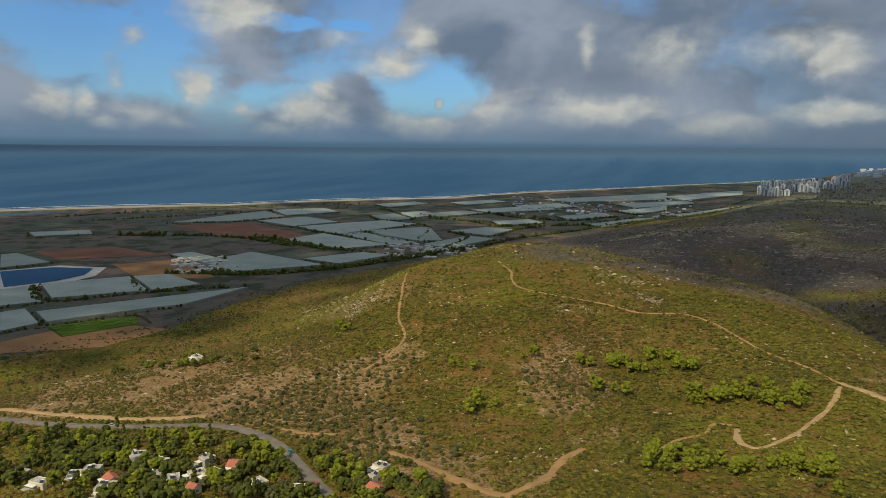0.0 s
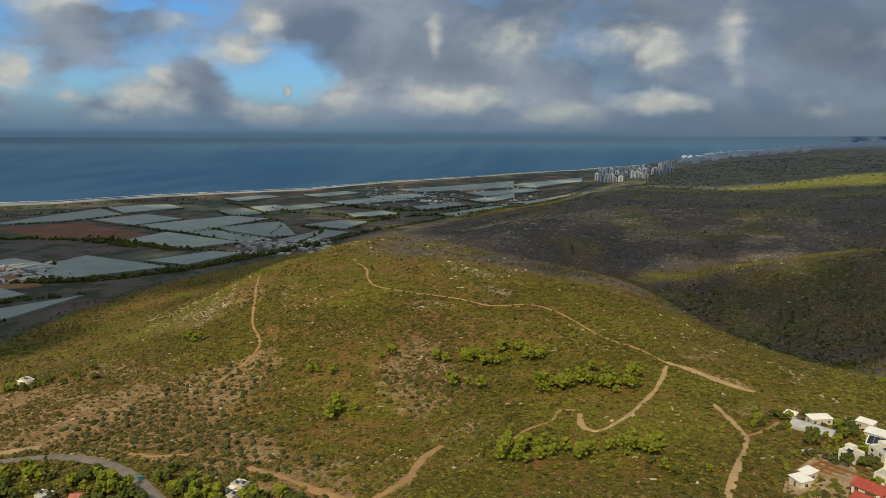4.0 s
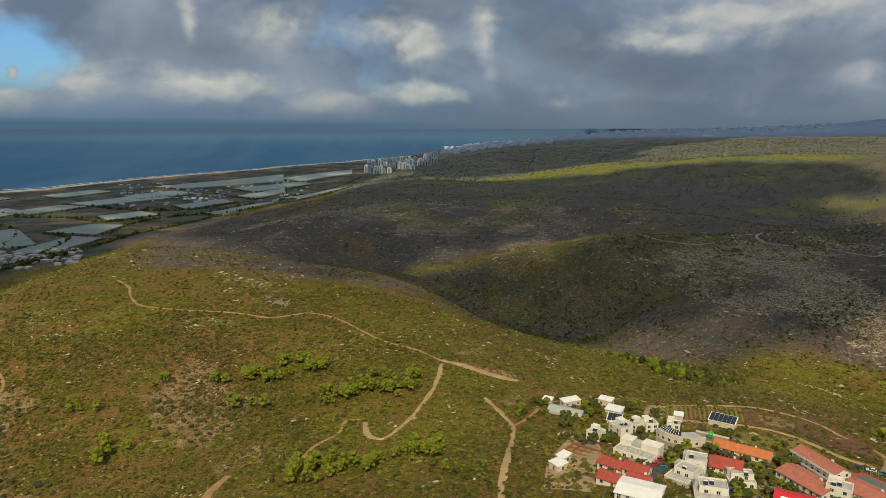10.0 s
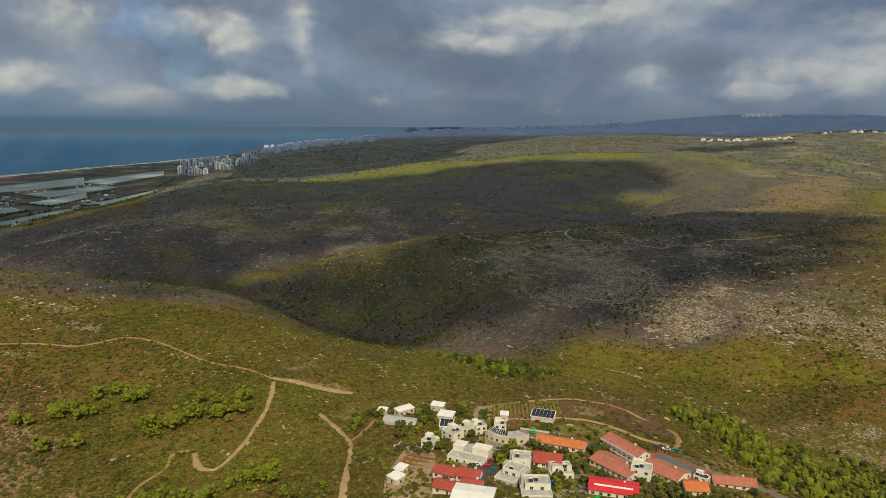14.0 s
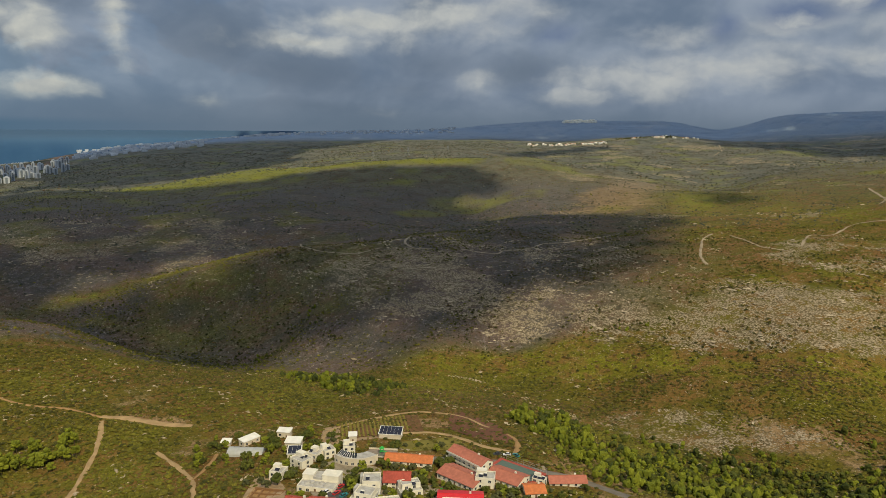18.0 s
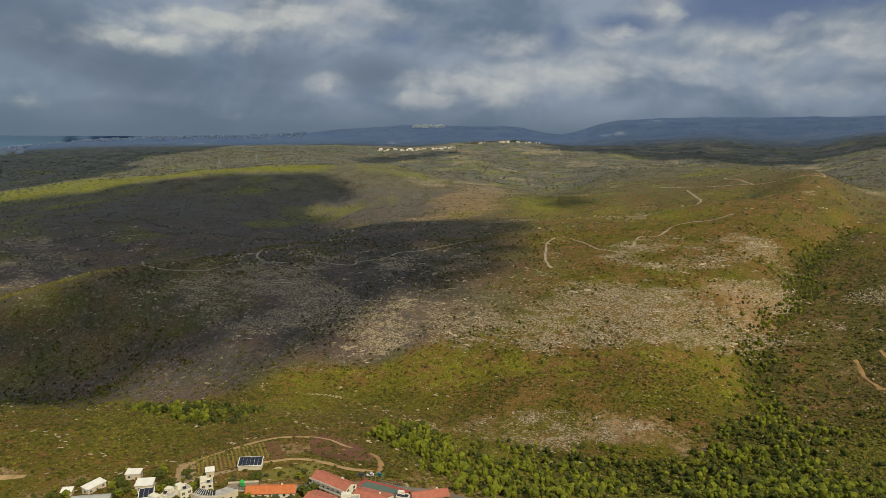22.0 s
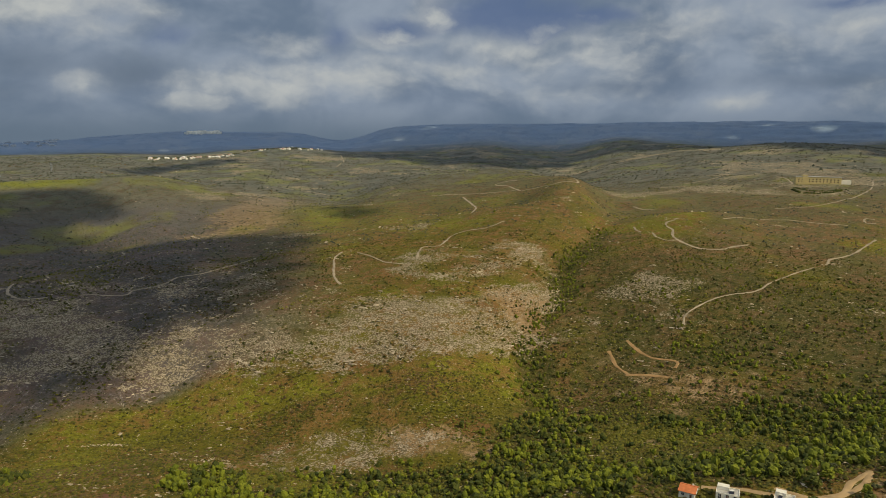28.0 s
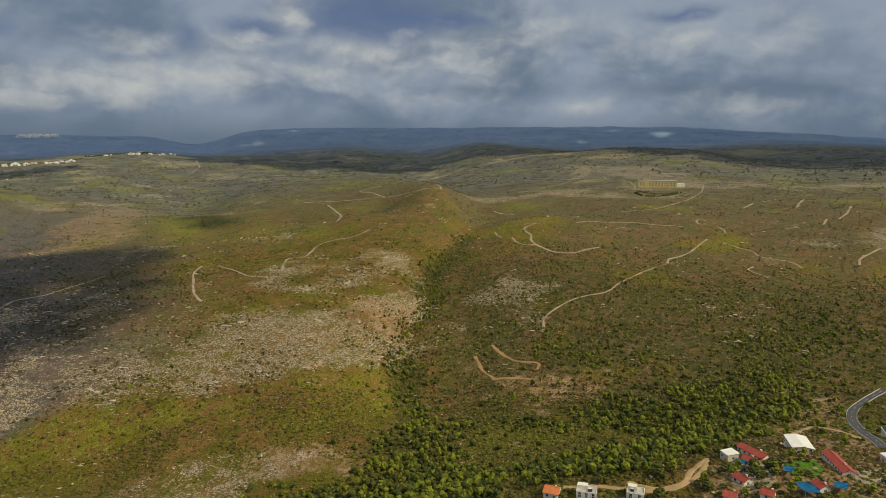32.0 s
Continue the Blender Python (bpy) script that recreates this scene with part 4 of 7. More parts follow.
def solid(bm, bottom, top_ring):
    """A closed body between two rings of the same number of corners."""
    a, b = [bm.verts.new(p) for p in bottom], [bm.verts.new(p) for p in top_ring]
    n = len(a)
    bm.faces.new(a[::-1])
    bm.faces.new(b)
    for i in range(n):
        bm.faces.new((a[i], a[(i + 1) % n], b[(i + 1) % n], b[i]))
    return bm


def empty_at(name, x, y, yaw, sink=0.0):
    ob = new(name)
    fx, fy, fz, k = (float(v) for v in put_down(x, y))
    ob.matrix_world = pose(fx, fy, fz - sink, 0, 0, yaw)
    ob.scale = (k, k, k)
    return ob


CELL = 1.0
TAKEN = np.zeros((2600, 2200), bool)      # ground that tracks and houses cover: x from -900, y from -500


def take(x, y, r):
    i, j = int((x + 900) / CELL), int((y + 500) / CELL)
    n = int(r / CELL + 0.5)
    if n <= i < TAKEN.shape[0] - n and n <= j < TAKEN.shape[1] - n:
        u, v = np.ogrid[-n:n + 1, -n:n + 1]
        TAKEN[i - n:i + n + 1, j - n:j + n + 1] |= u * u + v * v <= r * r + 0.5


def take_block(x, y, yaw, w, d, rim=0.2):
    c, k = math.cos(radians(yaw)), math.sin(radians(yaw))
    for u in np.arange(-w / 2 - rim, w / 2 + rim, 1.5):
        for v in np.arange(-d / 2 - rim, d / 2 + rim, 1.5):
            take(x + u * c - v * k, y + u * k + v * c, 1.2)


def is_free(x, y):
    i, j = ((x + 900) / CELL).astype(int), ((y + 500) / CELL).astype(int)
    inside = (i >= 0) & (i < TAKEN.shape[0]) & (j >= 0) & (j < TAKEN.shape[1])
    return ~(inside & TAKEN[np.clip(i, 0, TAKEN.shape[0] - 1), np.clip(j, 0, TAKEN.shape[1] - 1)])


def bend(pts, step=3.0):
    """A smooth line through the points, in steps of about step metres."""
    p = np.array(pts, float).reshape(-1, 2)
    seg = np.concatenate([[0], np.cumsum(np.hypot(*np.diff(p, axis=0).T))])
    q = np.linspace(0, seg[-1], max(int(seg[-1] / step), 2))
    return np.stack([cubic(seg, p[:, 0], q), cubic(seg, p[:, 1], q)], 1) if len(p) > 2 else np.stack([np.interp(q, seg, p[:, 0]), np.interp(q, seg, p[:, 1])], 1)


# ---------------------------------------------------------------- tracks and roads
def strip(name, c, width, mat, lift, ragged):
    t = np.gradient(c, axis=0)
    n = np.stack([-t[:, 1], t[:, 0]], 1) / np.maximum(np.hypot(t[:, 0], t[:, 1]), 1e-6)[:, None]
    rows = []
    for s in (-1, -0.5, 0, 0.5, 1):
        w = width / 2 * (1 + (ragged * fbm(c[:, 0] + 50 * s, c[:, 1], 9, 2, 7) if abs(s) == 1 else 0))
        rows.append(c + n * (s * w)[:, None] if np.ndim(w) else c + n * s * w)
    P = np.stack(rows, 1)
    d = np.hypot(P[..., 0], P[..., 1])
    z = top(P[..., 0], P[..., 1])
    z = np.maximum(z, z[:, 2:3] - 0.5) + lift + d * 0.0002
    z[:, 0] -= lift
    z[:, -1] -= lift
    fx, fy, fz = fold(P[..., 0], P[..., 1], z)
    f = lattice(len(c), 5)
    return mesh_from(name, np.stack([fx, fy, fz], -1).reshape(-1, 3), f[:, ::-1], (mat,))


def ribbon(name, width, mat, label, *pts):
    c = bend(pts)
    width = width * (0.75 if np.hypot(*c.mean(0)) < 620 else 1.1) if name == "track" else width
    ob = new(name, strip(name, c, width, mat, 0.3, 0.7 if name == "track" else 0.05))
    tagged(ob, label or "pale worn dirt track between low shrubs", "road" if "road" in name else "track", kind="structure")
    for x, y in c:
        take(x, y, width / 2 + 0.5)
    return ob


ribbon("track", 3, DIRT, "", -276, 662, -255, 634, -244, 608, -223, 580, -185, 572, -146, 570, -113, 562, -81, 573, -56, 560, -38, 539, -16, 515, 7, 499, 25, 476)
ribbon("track", 4, DIRT_PALE, "", 25, 470, 18, 428, 8, 395, -4, 364, -14, 351, -20, 357, -24, 380)
ribbon("track", 3, DIRT, "", -27, 386, -34, 387, -39, 367, -50, 355, -55, 340)
ribbon("track", 7, DIRT_PALE, "", 25, 477, 39, 467, 57, 447, 74, 433)
ribbon("track", 4, DIRT_PALE, "", 48, 402, 53, 379, 57, 352, 48, 304, 41, 274, 38, 257)
ribbon("track", 3, DIRT, "", 76, 375, 69, 362, 57, 347)
ribbon("track", 3, DIRT, "", -378, 638, -333, 554, -296, 489, -269, 451, -268, 421, -272, 399)
ribbon("road_1", 7, ASPHALT_OLD, "grey asphalt country road through dry scrub", -467, 258, -405, 257, -361, 265, -325, 276, -291, 287, -272, 286, -242, 276, -213, 259, -177, 235)
ribbon("track", 8, DIRT_PALE, "", -498, 275, -427, 272, -374, 275, -336, 286, -316, 296)
ribbon("track", 4, DIRT, "", -257, 297, -239, 296, -221, 303)
ribbon("track", 6, DIRT, "", -181, 292, -157, 283, -131, 269, -105, 260)
ribbon("track", 6, DIRT, "", -91, 330, -95, 314, -95, 282, -105, 260)
ribbon("track", 5, DIRT_PALE, "", 131, 352, 142, 371, 163, 380, 189, 383, 209, 380, 231, 365, 234, 331)
ribbon("track", 5, DIRT_PALE, "", 177, 342, 196, 335, 205, 317, 210, 296, 215, 284)
ribbon("track", 4, DIRT, "", 233, 311, 230, 298, 221, 285, 214, 279)
ribbon("road_3", 6, ASPHALT_OLD, "narrow worn village road", 143, 314, 166, 301, 179, 293, 203, 274, 216, 258, 229, 246, 236, 234, 241, 219)
ribbon("track", 3, DIRT, "", 707, 184, 675, 164, 661, 148)
ribbon("track", 3, DIRT, "", 730, 171, 698, 137, 693, 109, 681, 109)
ribbon("track", 3, DIRT, "", 662, 153, 664, 133, 662, 111)
ribbon("track", 5, DIRT_PALE, "", 399, -43, 376, -34, 359, -27, 355, -15, 361, 0)
ribbon("road_2", 8, ASPHALT, "dark new asphalt road bend with white lines", 669, -205, 632, -181, 600, -165, 558, -156, 500, -151, 449, -147)
# far tracks
ribbon("track", 3, FAR_DIRT, "", 838, 508, 882, 531, 920, 541, 921, 528, 967, 531, 999, 538, 1033, 523, 1048, 494, 1087, 483)
ribbon("track", 4, FAR_DIRT, "", 1497, 779, 1407, 713, 1285, 638, 1207, 609)
ribbon("track", 4, FAR_DIRT, "", 1527, 885, 1532, 750, 1510, 634, 1488, 576, 1461, 526, 1485, 508, 1668, 554)
ribbon("track", 4, FAR_DIRT, "", 1510, 634, 1577, 686, 1673, 763, 1687, 743, 1671, 707)
ribbon("track", 6, FAR_DIRT, "", 1931, 1762, 1981, 1724, 1996, 1656, 1973, 1572)
ribbon("track", 4, FAR_DIRT, "", 1226, 221, 1206, 231, 1188, 229, 1161, 212, 1117, 202, 1090, 183, 1064, 151, 1066, 132, 1102, 109, 1126, 92)
ribbon("track", 3, FAR_DIRT, "", 1144, 241, 1110, 224, 1094, 207, 1100, 191)
ribbon("track", 4, FAR_DIRT, "", 1608, 390, 1583, 365, 1545, 325)
ribbon("track", 3, FAR_DIRT, "", 1189, 283, 1163, 271, 1149, 259)
ribbon("track", 4, FAR_DIRT, "", 2002, 359, 2067, 317, 2175, 295, 2335, 277)
ribbon("track", 4, FAR_DIRT, "", 1885, 117, 1949, 87, 2069, 90, 2147, 113, 2166, 129)
ribbon("track", 3, FAR_DIRT, "", 2111, -101, 2031, -99, 1812, -75, 1695, -47, 1597, -21, 1503, 27, 1481, 84)
ribbon("track", 2.5, FAR_DIRT, "", 1261, 148, 1339, 110, 1365, 57, 1351, 12, 1348, -40)
ribbon("track", 3, FAR_DIRT, "", 1420, -83, 1423, -72, 1399, -65, 1384, -69, 1391, -82)
ribbon("track", 3, FAR_DIRT, "", 1274, -79, 1233, -66, 1172, -47, 1124, -25, 1111, -18, 1081, -15)
ribbon("track", 2.5, FAR_DIRT, "", 776, 120, 797, 123, 835, 112, 877, 87, 907, 58, 938, 48, 996, 26, 1051, 1)
ribbon("track", 2.5, FAR_DIRT, "", 1262, -105, 1243, -122, 1222, -147, 1191, -157, 1170, -199, 1140, -211)
ribbon("track", 5, FAR_DIRT, "", 1631, -273, 1690, -287, 1773, -312)
ribbon("track", 4, FAR_DIRT, "", 1615, -166, 1680, -191)
ribbon("track", 4, FAR_DIRT, "", 1705, -212, 1758, -250)
ribbon("track", 4, FAR_DIRT, "", 1422, -288, 1480, -303)
ribbon("track", 3, FAR_DIRT, "", 1165, -292, 1190, -298, 1214, -313, 1255, -341)
ribbon("track", 2.5, FAR_DIRT, "", 1126, -142, 1102, -132, 1083, -142, 1063, -155)
ribbon("track", 3, FAR_DIRT, "", 1374, -102, 1362, -109, 1324, -113)
ribbon("track", 4, FAR_DIRT, "", 1473, -323, 1540, -349, 1628, -375)
ribbon("track", 3, FAR_DIRT, "", 1396, -220, 1400, -244)
ribbon("track", 3.5, FAR_DIRT, "", 520, 974, 479, 913, 460, 871, 458, 843, 481, 828)
ribbon("track", 3, FAR_DIRT, "", 517, 814, 531, 788, 552, 774, 566, 783, 609, 785, 628, 788, 653, 799, 685, 785, 738, 791, 810, 800)
ribbon("track", 2.5, FAR_DIRT, "", 388, 1126, 341, 932, 362, 902, 392, 877, 422, 877)
ribbon("track", 3, FAR_DIRT, "", 868, 668, 841, 659, 794, 626, 737, 579, 715, 553)
ribbon("track", 2.5, FAR_DIRT, "", 872, 640, 852, 600, 818, 548, 813, 514)
ribbon("track", 3, FAR_DIRT, "", 717, 1075, 740, 1070, 831, 1166)
ribbon("track", 5, FAR_DIRT, "", 3527, 2724, 3095, 2383, 2951, 2310)

# white lines on the new road bend
line = bend((669, -205, 632, -181, 600, -165, 558, -156, 500, -151, 449, -147))
side = np.gradient(line, axis=0)
side = np.stack([-side[:, 1], side[:, 0]], 1) / np.hypot(side[:, 0], side[:, 1])[:, None]
for off in (-3.5, 3.5):
    tagged(new("road_marking", strip("road_marking", line + side * off, 0.15, PAINT, 0.42, 0)), "white edge line on dark asphalt", "marking", kind="structure")
for i in range(2, len(line) - 4, 5):
    tagged(new("road_marking", strip("road_marking", line[i:i + 3], 0.15, PAINT, 0.42, 0)), "white dash on dark asphalt", "marking", kind="structure")


# ---------------------------------------------------------------- fields of the coastal plain
def ground_quad(name, pts, mat, lift, label, category):
    """A bilinear sheet over the ground within four corners, or a fan for more."""
    p = np.array(pts, float).reshape(-1, 2)
    if len(p) == 4:
        u, v = np.meshgrid(np.linspace(0, 1, 14), np.linspace(0, 1, 14), indexing="ij")
        P = (1 - u)[..., None] * ((1 - v)[..., None] * p[0] + v[..., None] * p[1]) + u[..., None] * ((1 - v)[..., None] * p[3] + v[..., None] * p[2])
        f = lattice(14, 14)
    else:
        c = p.mean(0)
        u = np.linspace(0, 1, 8)
        ring = np.concatenate([p, p[:1]])
        ring = np.concatenate([ring[i] + (ring[i + 1] - ring[i]) * np.linspace(0, 1, 6, endpoint=False)[:, None] for i in range(len(p))])
        ring = np.concatenate([ring, ring[:1]])
        P = c + (ring[:, None] - c) * u[None, :, None]
        f = lattice(len(ring), 8)
    x, y = P[..., 0], P[..., 1]
    fx, fy, fz = fold(x, y, top(x, y) + lift)
    me = mesh_from(name, np.stack([fx, fy, fz], -1).reshape(-1, 3), f, (mat,))
    a = me.polygons[len(me.polygons) // 2].normal
    if a.z < 0:
        me.flip_normals()
    return tagged(new(name, me), label, category, kind="structure")


NET_EDGES = []


def net_house(*pts):
    """A field-sized house of shade net on posts: a slack roof and four side curtains."""
    p = np.array(pts, float).reshape(4, 2)
    c = p.mean(0)
    NET_EDGES.append(c + (p - c) * 1.02)
    p = c + (p - c) * 0.975
    cx, cy, cz, k = (float(v) for v in put_down(*c))
    ob = new("net_house")
    ob.location = (cx, cy, cz)
    tagged(ob, "large grey shade-net greenhouse on the farmed plain", "greenhouse", "shade-net greenhouses on the plain")
    u, v = np.meshgrid(np.linspace(0, 1, 16), np.linspace(0, 1, 16), indexing="ij")
    P = (1 - u)[..., None] * ((1 - v)[..., None] * p[0] + v[..., None] * p[1]) + u[..., None] * ((1 - v)[..., None] * p[3] + v[..., None] * p[2])
    x, y = P[..., 0], P[..., 1]
    z = top(x, y) + 3.4 + 0.35 * ((np.arange(16)[None] % 2) - 0.5) + 0 * u
    fx, fy, fz = fold(x, y, z)
    R = np.stack([fx, fy, fz], -1) - (cx, cy, cz)
    me = mesh_from("roof_net", R.reshape(-1, 3), lattice(16, 16), (NET,))
    if me.polygons[100].normal.z < 0:
        me.flip_normals()
    roof = new("roof_net", me)
    roof.parent = ob
    for edge, out in ((R[0], 0), (R[-1], 1), (R[:, 0], 2), (R[:, -1], 3)):
        low = edge.copy()
        low[:, 2] -= 4.0 * k
        co = np.concatenate([edge, low])
        n = len(edge)
        f = np.stack([np.arange(n - 1), np.arange(1, n), np.arange(1, n) + n, np.arange(n - 1) + n], 1)
        side = new("side_net", mesh_from("side_net", co, f, (NET,)))
        side.parent = ob


net_house(-1615, 1384, -1673, 1846, -1460, 1702, -1475, 1531)
net_house(-1687, 1891, -1559, 2034, -1412, 1919, -1484, 1730)
net_house(-1440, 1553, -1397, 1722, -1211, 1647, -1246, 1487)
net_house(-1237, 1477, -1126, 1758, -987, 1721, -1033, 1404)
net_house(-1081, 1239, -1082, 1400, -819, 1304, -870, 1203)
net_house(-1039, 1413, -1011, 1472, -784, 1368, -819, 1304)
net_house(-1032, 1502, -925, 1677, -758, 1441, -798, 1393)
net_house(-857, 1047, -808, 1176, -733, 1178, -758, 1032)
net_house(-1127, 964, -1112, 1008, -887, 940, -901, 892)
net_house(-1005, 996, -1009, 1071, -773, 1009, -873, 858)
net_house(-1406, 793, -1400, 822, -1230, 783, -1248, 702)
net_house(-1048, 648, -981, 758, -852, 691, -929, 589)
net_house(-977, 760, -942, 804, -826, 764, -848, 693)
net_house(-1058, 593, -1047, 633, -916, 568, -939, 525)
net_house(-865, 525, -747, 791, -735, 655, -800, 498)
net_house(-902, 504, -895, 532, -801, 492, -804, 448)
net_house(-1727, 1045, -1632, 1148, -1554, 1101, -1632, 1001)
net_house(-763, 1349, -742, 1548, -657, 1518, -688, 1328)
net_house(-832, 1610, -783, 1737, -690, 1722, -693, 1568)
net_house(-1033, 2879, -638, 3668, -553, 3182, -871, 2767)
net_house(-1064, 2226, -911, 2537, -797, 2399, -951, 2156)
net_house(-1137, 1985, -1065, 2185, -961, 2134, -1039, 1943)
net_house(-838, 1899, -759, 2010, -679, 1937, -764, 1805)
net_house(-717, 2157, -613, 2337, -547, 2235, -651, 2069)
net_house(-566, 1964, -460, 2183, -391, 2254, -497, 1895)
net_house(-1222, 1999, -1182, 2099, -1070, 2002, -1090, 1870)
net_house(-997, 2466, -889, 2676, -765, 2575, -868, 2359)
net_house(-600, 2449, -488, 2808, -452, 2604, -517, 2361)
net_house(-1509, 2288, -1455, 2502, -1342, 2427, -1380, 2189)
net_house(-1296, 2516, -1206, 2739, -1095, 2650, -1178, 2420)
net_house(-1249, 1862, -1221, 1965, -1075, 1844, -1107, 1752)
net_house(-613, 3344, -314, 4067, -281, 3628, -474, 3146)
net_house(-690, 2770, -474, 3146, -399, 2965, -570, 2632)
net_house(-432, 2349, -288, 2611, -207, 2665, -351, 2319)
ground_quad("field", (-1566, 1342, -1426, 1503, -1008, 1326, -1248, 1237), SOIL_RED, 0.5, "ploughed dark red field between greenhouses", "field")
ground_quad("field", (-767, 427, -763, 482, -697, 544, -646, 550, -645, 461, -722, 401), SOIL_BROWN, 0.5, "bare orange-brown field at the foot of the hill", "field")
ground_quad("field", (-1410, 863, -1332, 990, -1128, 965, -1270, 820), SOIL_RED, 0.5, "ploughed dark red field", "field")
ground_quad("field", (-1124, 833, -1061, 948, -862, 828, -944, 751), SOIL_BROWN, 0.5, "brown farmyard ground", "field")
ground_quad("field", (-1560, 1500, -1440, 1700, -1390, 1720, -1470, 1540), SOIL_RED, 0.5, "ploughed dark red field", "field")
ground_quad("field", (154, 382, 206, 375, 192, 341, 139, 345), simple("dry_plot", (0.165, 0.09, 0.04), 0.95, 0.3, 0.25), 0.3, "terraced plot with dry striped crop rows", "field")
ground_quad("yard", (224, 365, 240, 373, 244, 338, 230, 301, 222, 296, 213, 318, 209, 338), SOIL_RED, 0.3, "bare red-brown earth yard with spoil", "yard")
ground_quad("yard", (159, 328, 201, 323, 202, 300, 167, 310), simple("dry_grass", (0.2, 0.17, 0.04), 0.95, 0.3, 0.2), 0.25, "dry grass slope below the track", "yard")
STRAW = simple("dry_crop_straw", (0.24, 0.19, 0.04), 0.95, 0.35, 0.4)
for i in range(17):
    f = (i + 0.5) / 18
    ends = [np.array(a) * (1 - f) + np.array(b) * f for a, b in (((154, 382), (200, 376)), ((139, 345), (186, 342)))]
    tagged(new("crop_row", strip("crop_row", bend((*ends[0], *ends[1])), 1.8, STRAW, 0.7, 0.6)), "golden dry crop row on brown soil", "crop row", "rows of the dry plot")
SITE_EARTH = simple("pale_site_earth", (0.36, 0.25, 0.14), 0.95, 0.3, 0.25)
PAVING = simple("worn_yard_paving", (0.3, 0.25, 0.17), 0.92, 0.3, 0.35)
ground_quad("yard", (56, 260, 62, 283, 82, 319, 91, 317, 90, 293, 80, 269, 75, 249), SITE_EARTH, 0.22, "bare pale earth round the building site", "yard")
ground_quad("yard", (128, 349, 142, 380, 150, 379, 146, 357, 165, 349, 161, 339, 132, 339), SITE_EARTH, 0.22, "bare sandy earth yard between sheds", "yard")
ground_quad("yard", (99, 301, 122, 317, 141, 296, 136, 280, 114, 277, 97, 274), PAVING, 0.24, "worn paved yard between village houses", "yard")
ground_quad("yard", (126, 275, 142, 277, 160, 269, 148, 248, 112, 237), PAVING, 0.24, "worn paved school yard", "yard")
ribbon("road_5", 4.5, ASPHALT, "narrow dark asphalt village street", 119, 297, 111, 281, 103, 265, 98, 253, 94, 238)
ground_quad("yard", (380, -53, 397, -65, 388, -75, 370, -77, 357, -65, 362, -54), PAVING, 0.24, "worn yard between low houses", "yard")
ground_quad("yard", (389, -116, 407, -137, 375, -128, 370, -115), PAVING, 0.24, "worn parking yard beside houses", "yard")
ribbon("track", 5, DIRT_PALE, "", 358, 35, 358, 17, 354, -5, 353, -18, 360, -29, 374, -38, 395, -43)
ribbon("track", 6, DIRT_PALE, "", 499, -105, 532, -127, 510, -138, 476, -143)
ground_quad("pond_bank", (-1240, 676, -1196, 778, -1105, 806, -1046, 742, -1026, 668, -1072, 588), CONCRETE, 0.6, "white lined bank of an irrigation reservoir", "bank")
ground_quad("pond", (-1221, 686, -1186, 760, -1112, 785, -1066, 736, -1056, 680, -1077, 610), SEA, 1.2, "still blue irrigation reservoir", "pond")


def vineyard():
    a, b, c, d = (np.array(q, float) for q in ((-783, 491), (-735, 574), (-698, 549), (-724, 470)))
    for i in range(14):
        s = (i + 0.5) / 14
        p, q = a + (d - a) * s, b + (c - b) * s
        n = 10
        bm = bmesh.new()
        o = put_down(*((p + q) / 2))
        ring = []
        for j in range(n + 1):
            x, y = p + (q - p) * j / n
            fx, fy, fz, k = put_down(x, y)
            ring.append([bm.verts.new((fx - o[0] + dx, fy - o[1] + dx * 0.4, fz - o[2] + dz)) for dx, dz in ((-0.9, 0), (-0.7, 1.6 + 0.4 * random.random()), (0.7, 1.6 + 0.4 * random.random()), (0.9, 0))])
        for r0, r1 in zip(ring, ring[1:]):
            for m in range(3):
                bm.faces.new((r0[m], r0[m + 1], r1[m + 1], r1[m]))
        row = part("vine_row", bm, VINE, None, "green trained vine row in a small vineyard")
        row.location = o[:3]
        tagged(row, category="vine", group="rows of the vineyard")


vineyard()


# surf and beach along the coast
def along_shore(name, off, width, mat, lift, label):
    az = np.radians(np.linspace(-74, 4, 260))
    shore = np.interp(np.degrees(az), (-75, -60, -45, -27, -13, -5, 0, 3.5, 8), (2950, 2900, 2894, 3250, 4230, 5135, 6090, 7400, 9400)) - 12 + 14 * fbm(np.degrees(az) * 40, az * 0, 60, 3, 2)
    w = width * (1 + 0.6 * fbm(np.degrees(az) * 60, az * 0, 50, 3, 6))
    rows = [(shore + off + s * w) for s in (0, 1)]
    P = np.stack([np.stack([r * np.sin(az), r * np.cos(az), 0 * az + lift], -1) for r in rows], 1)
    fx, fy, fz = fold(P[..., 0], P[..., 1], P[..., 2])
    ob = new(name, mesh_from(name, np.stack([fx, fy, fz], -1).reshape(-1, 3), lattice(260, 2)[:, ::-1], (mat,)))
    return tagged(ob, label, name, kind="structure")


along_shore("surf", 0, 20, SURF, 0.8, "white broken line of surf along the beach")
along_shore("surf", 70, 12, SURF, 0.7, "white broken line of surf off the beach")
along_shore("beach", -70, 80, SAND, 1.0, "narrow sandy beach")


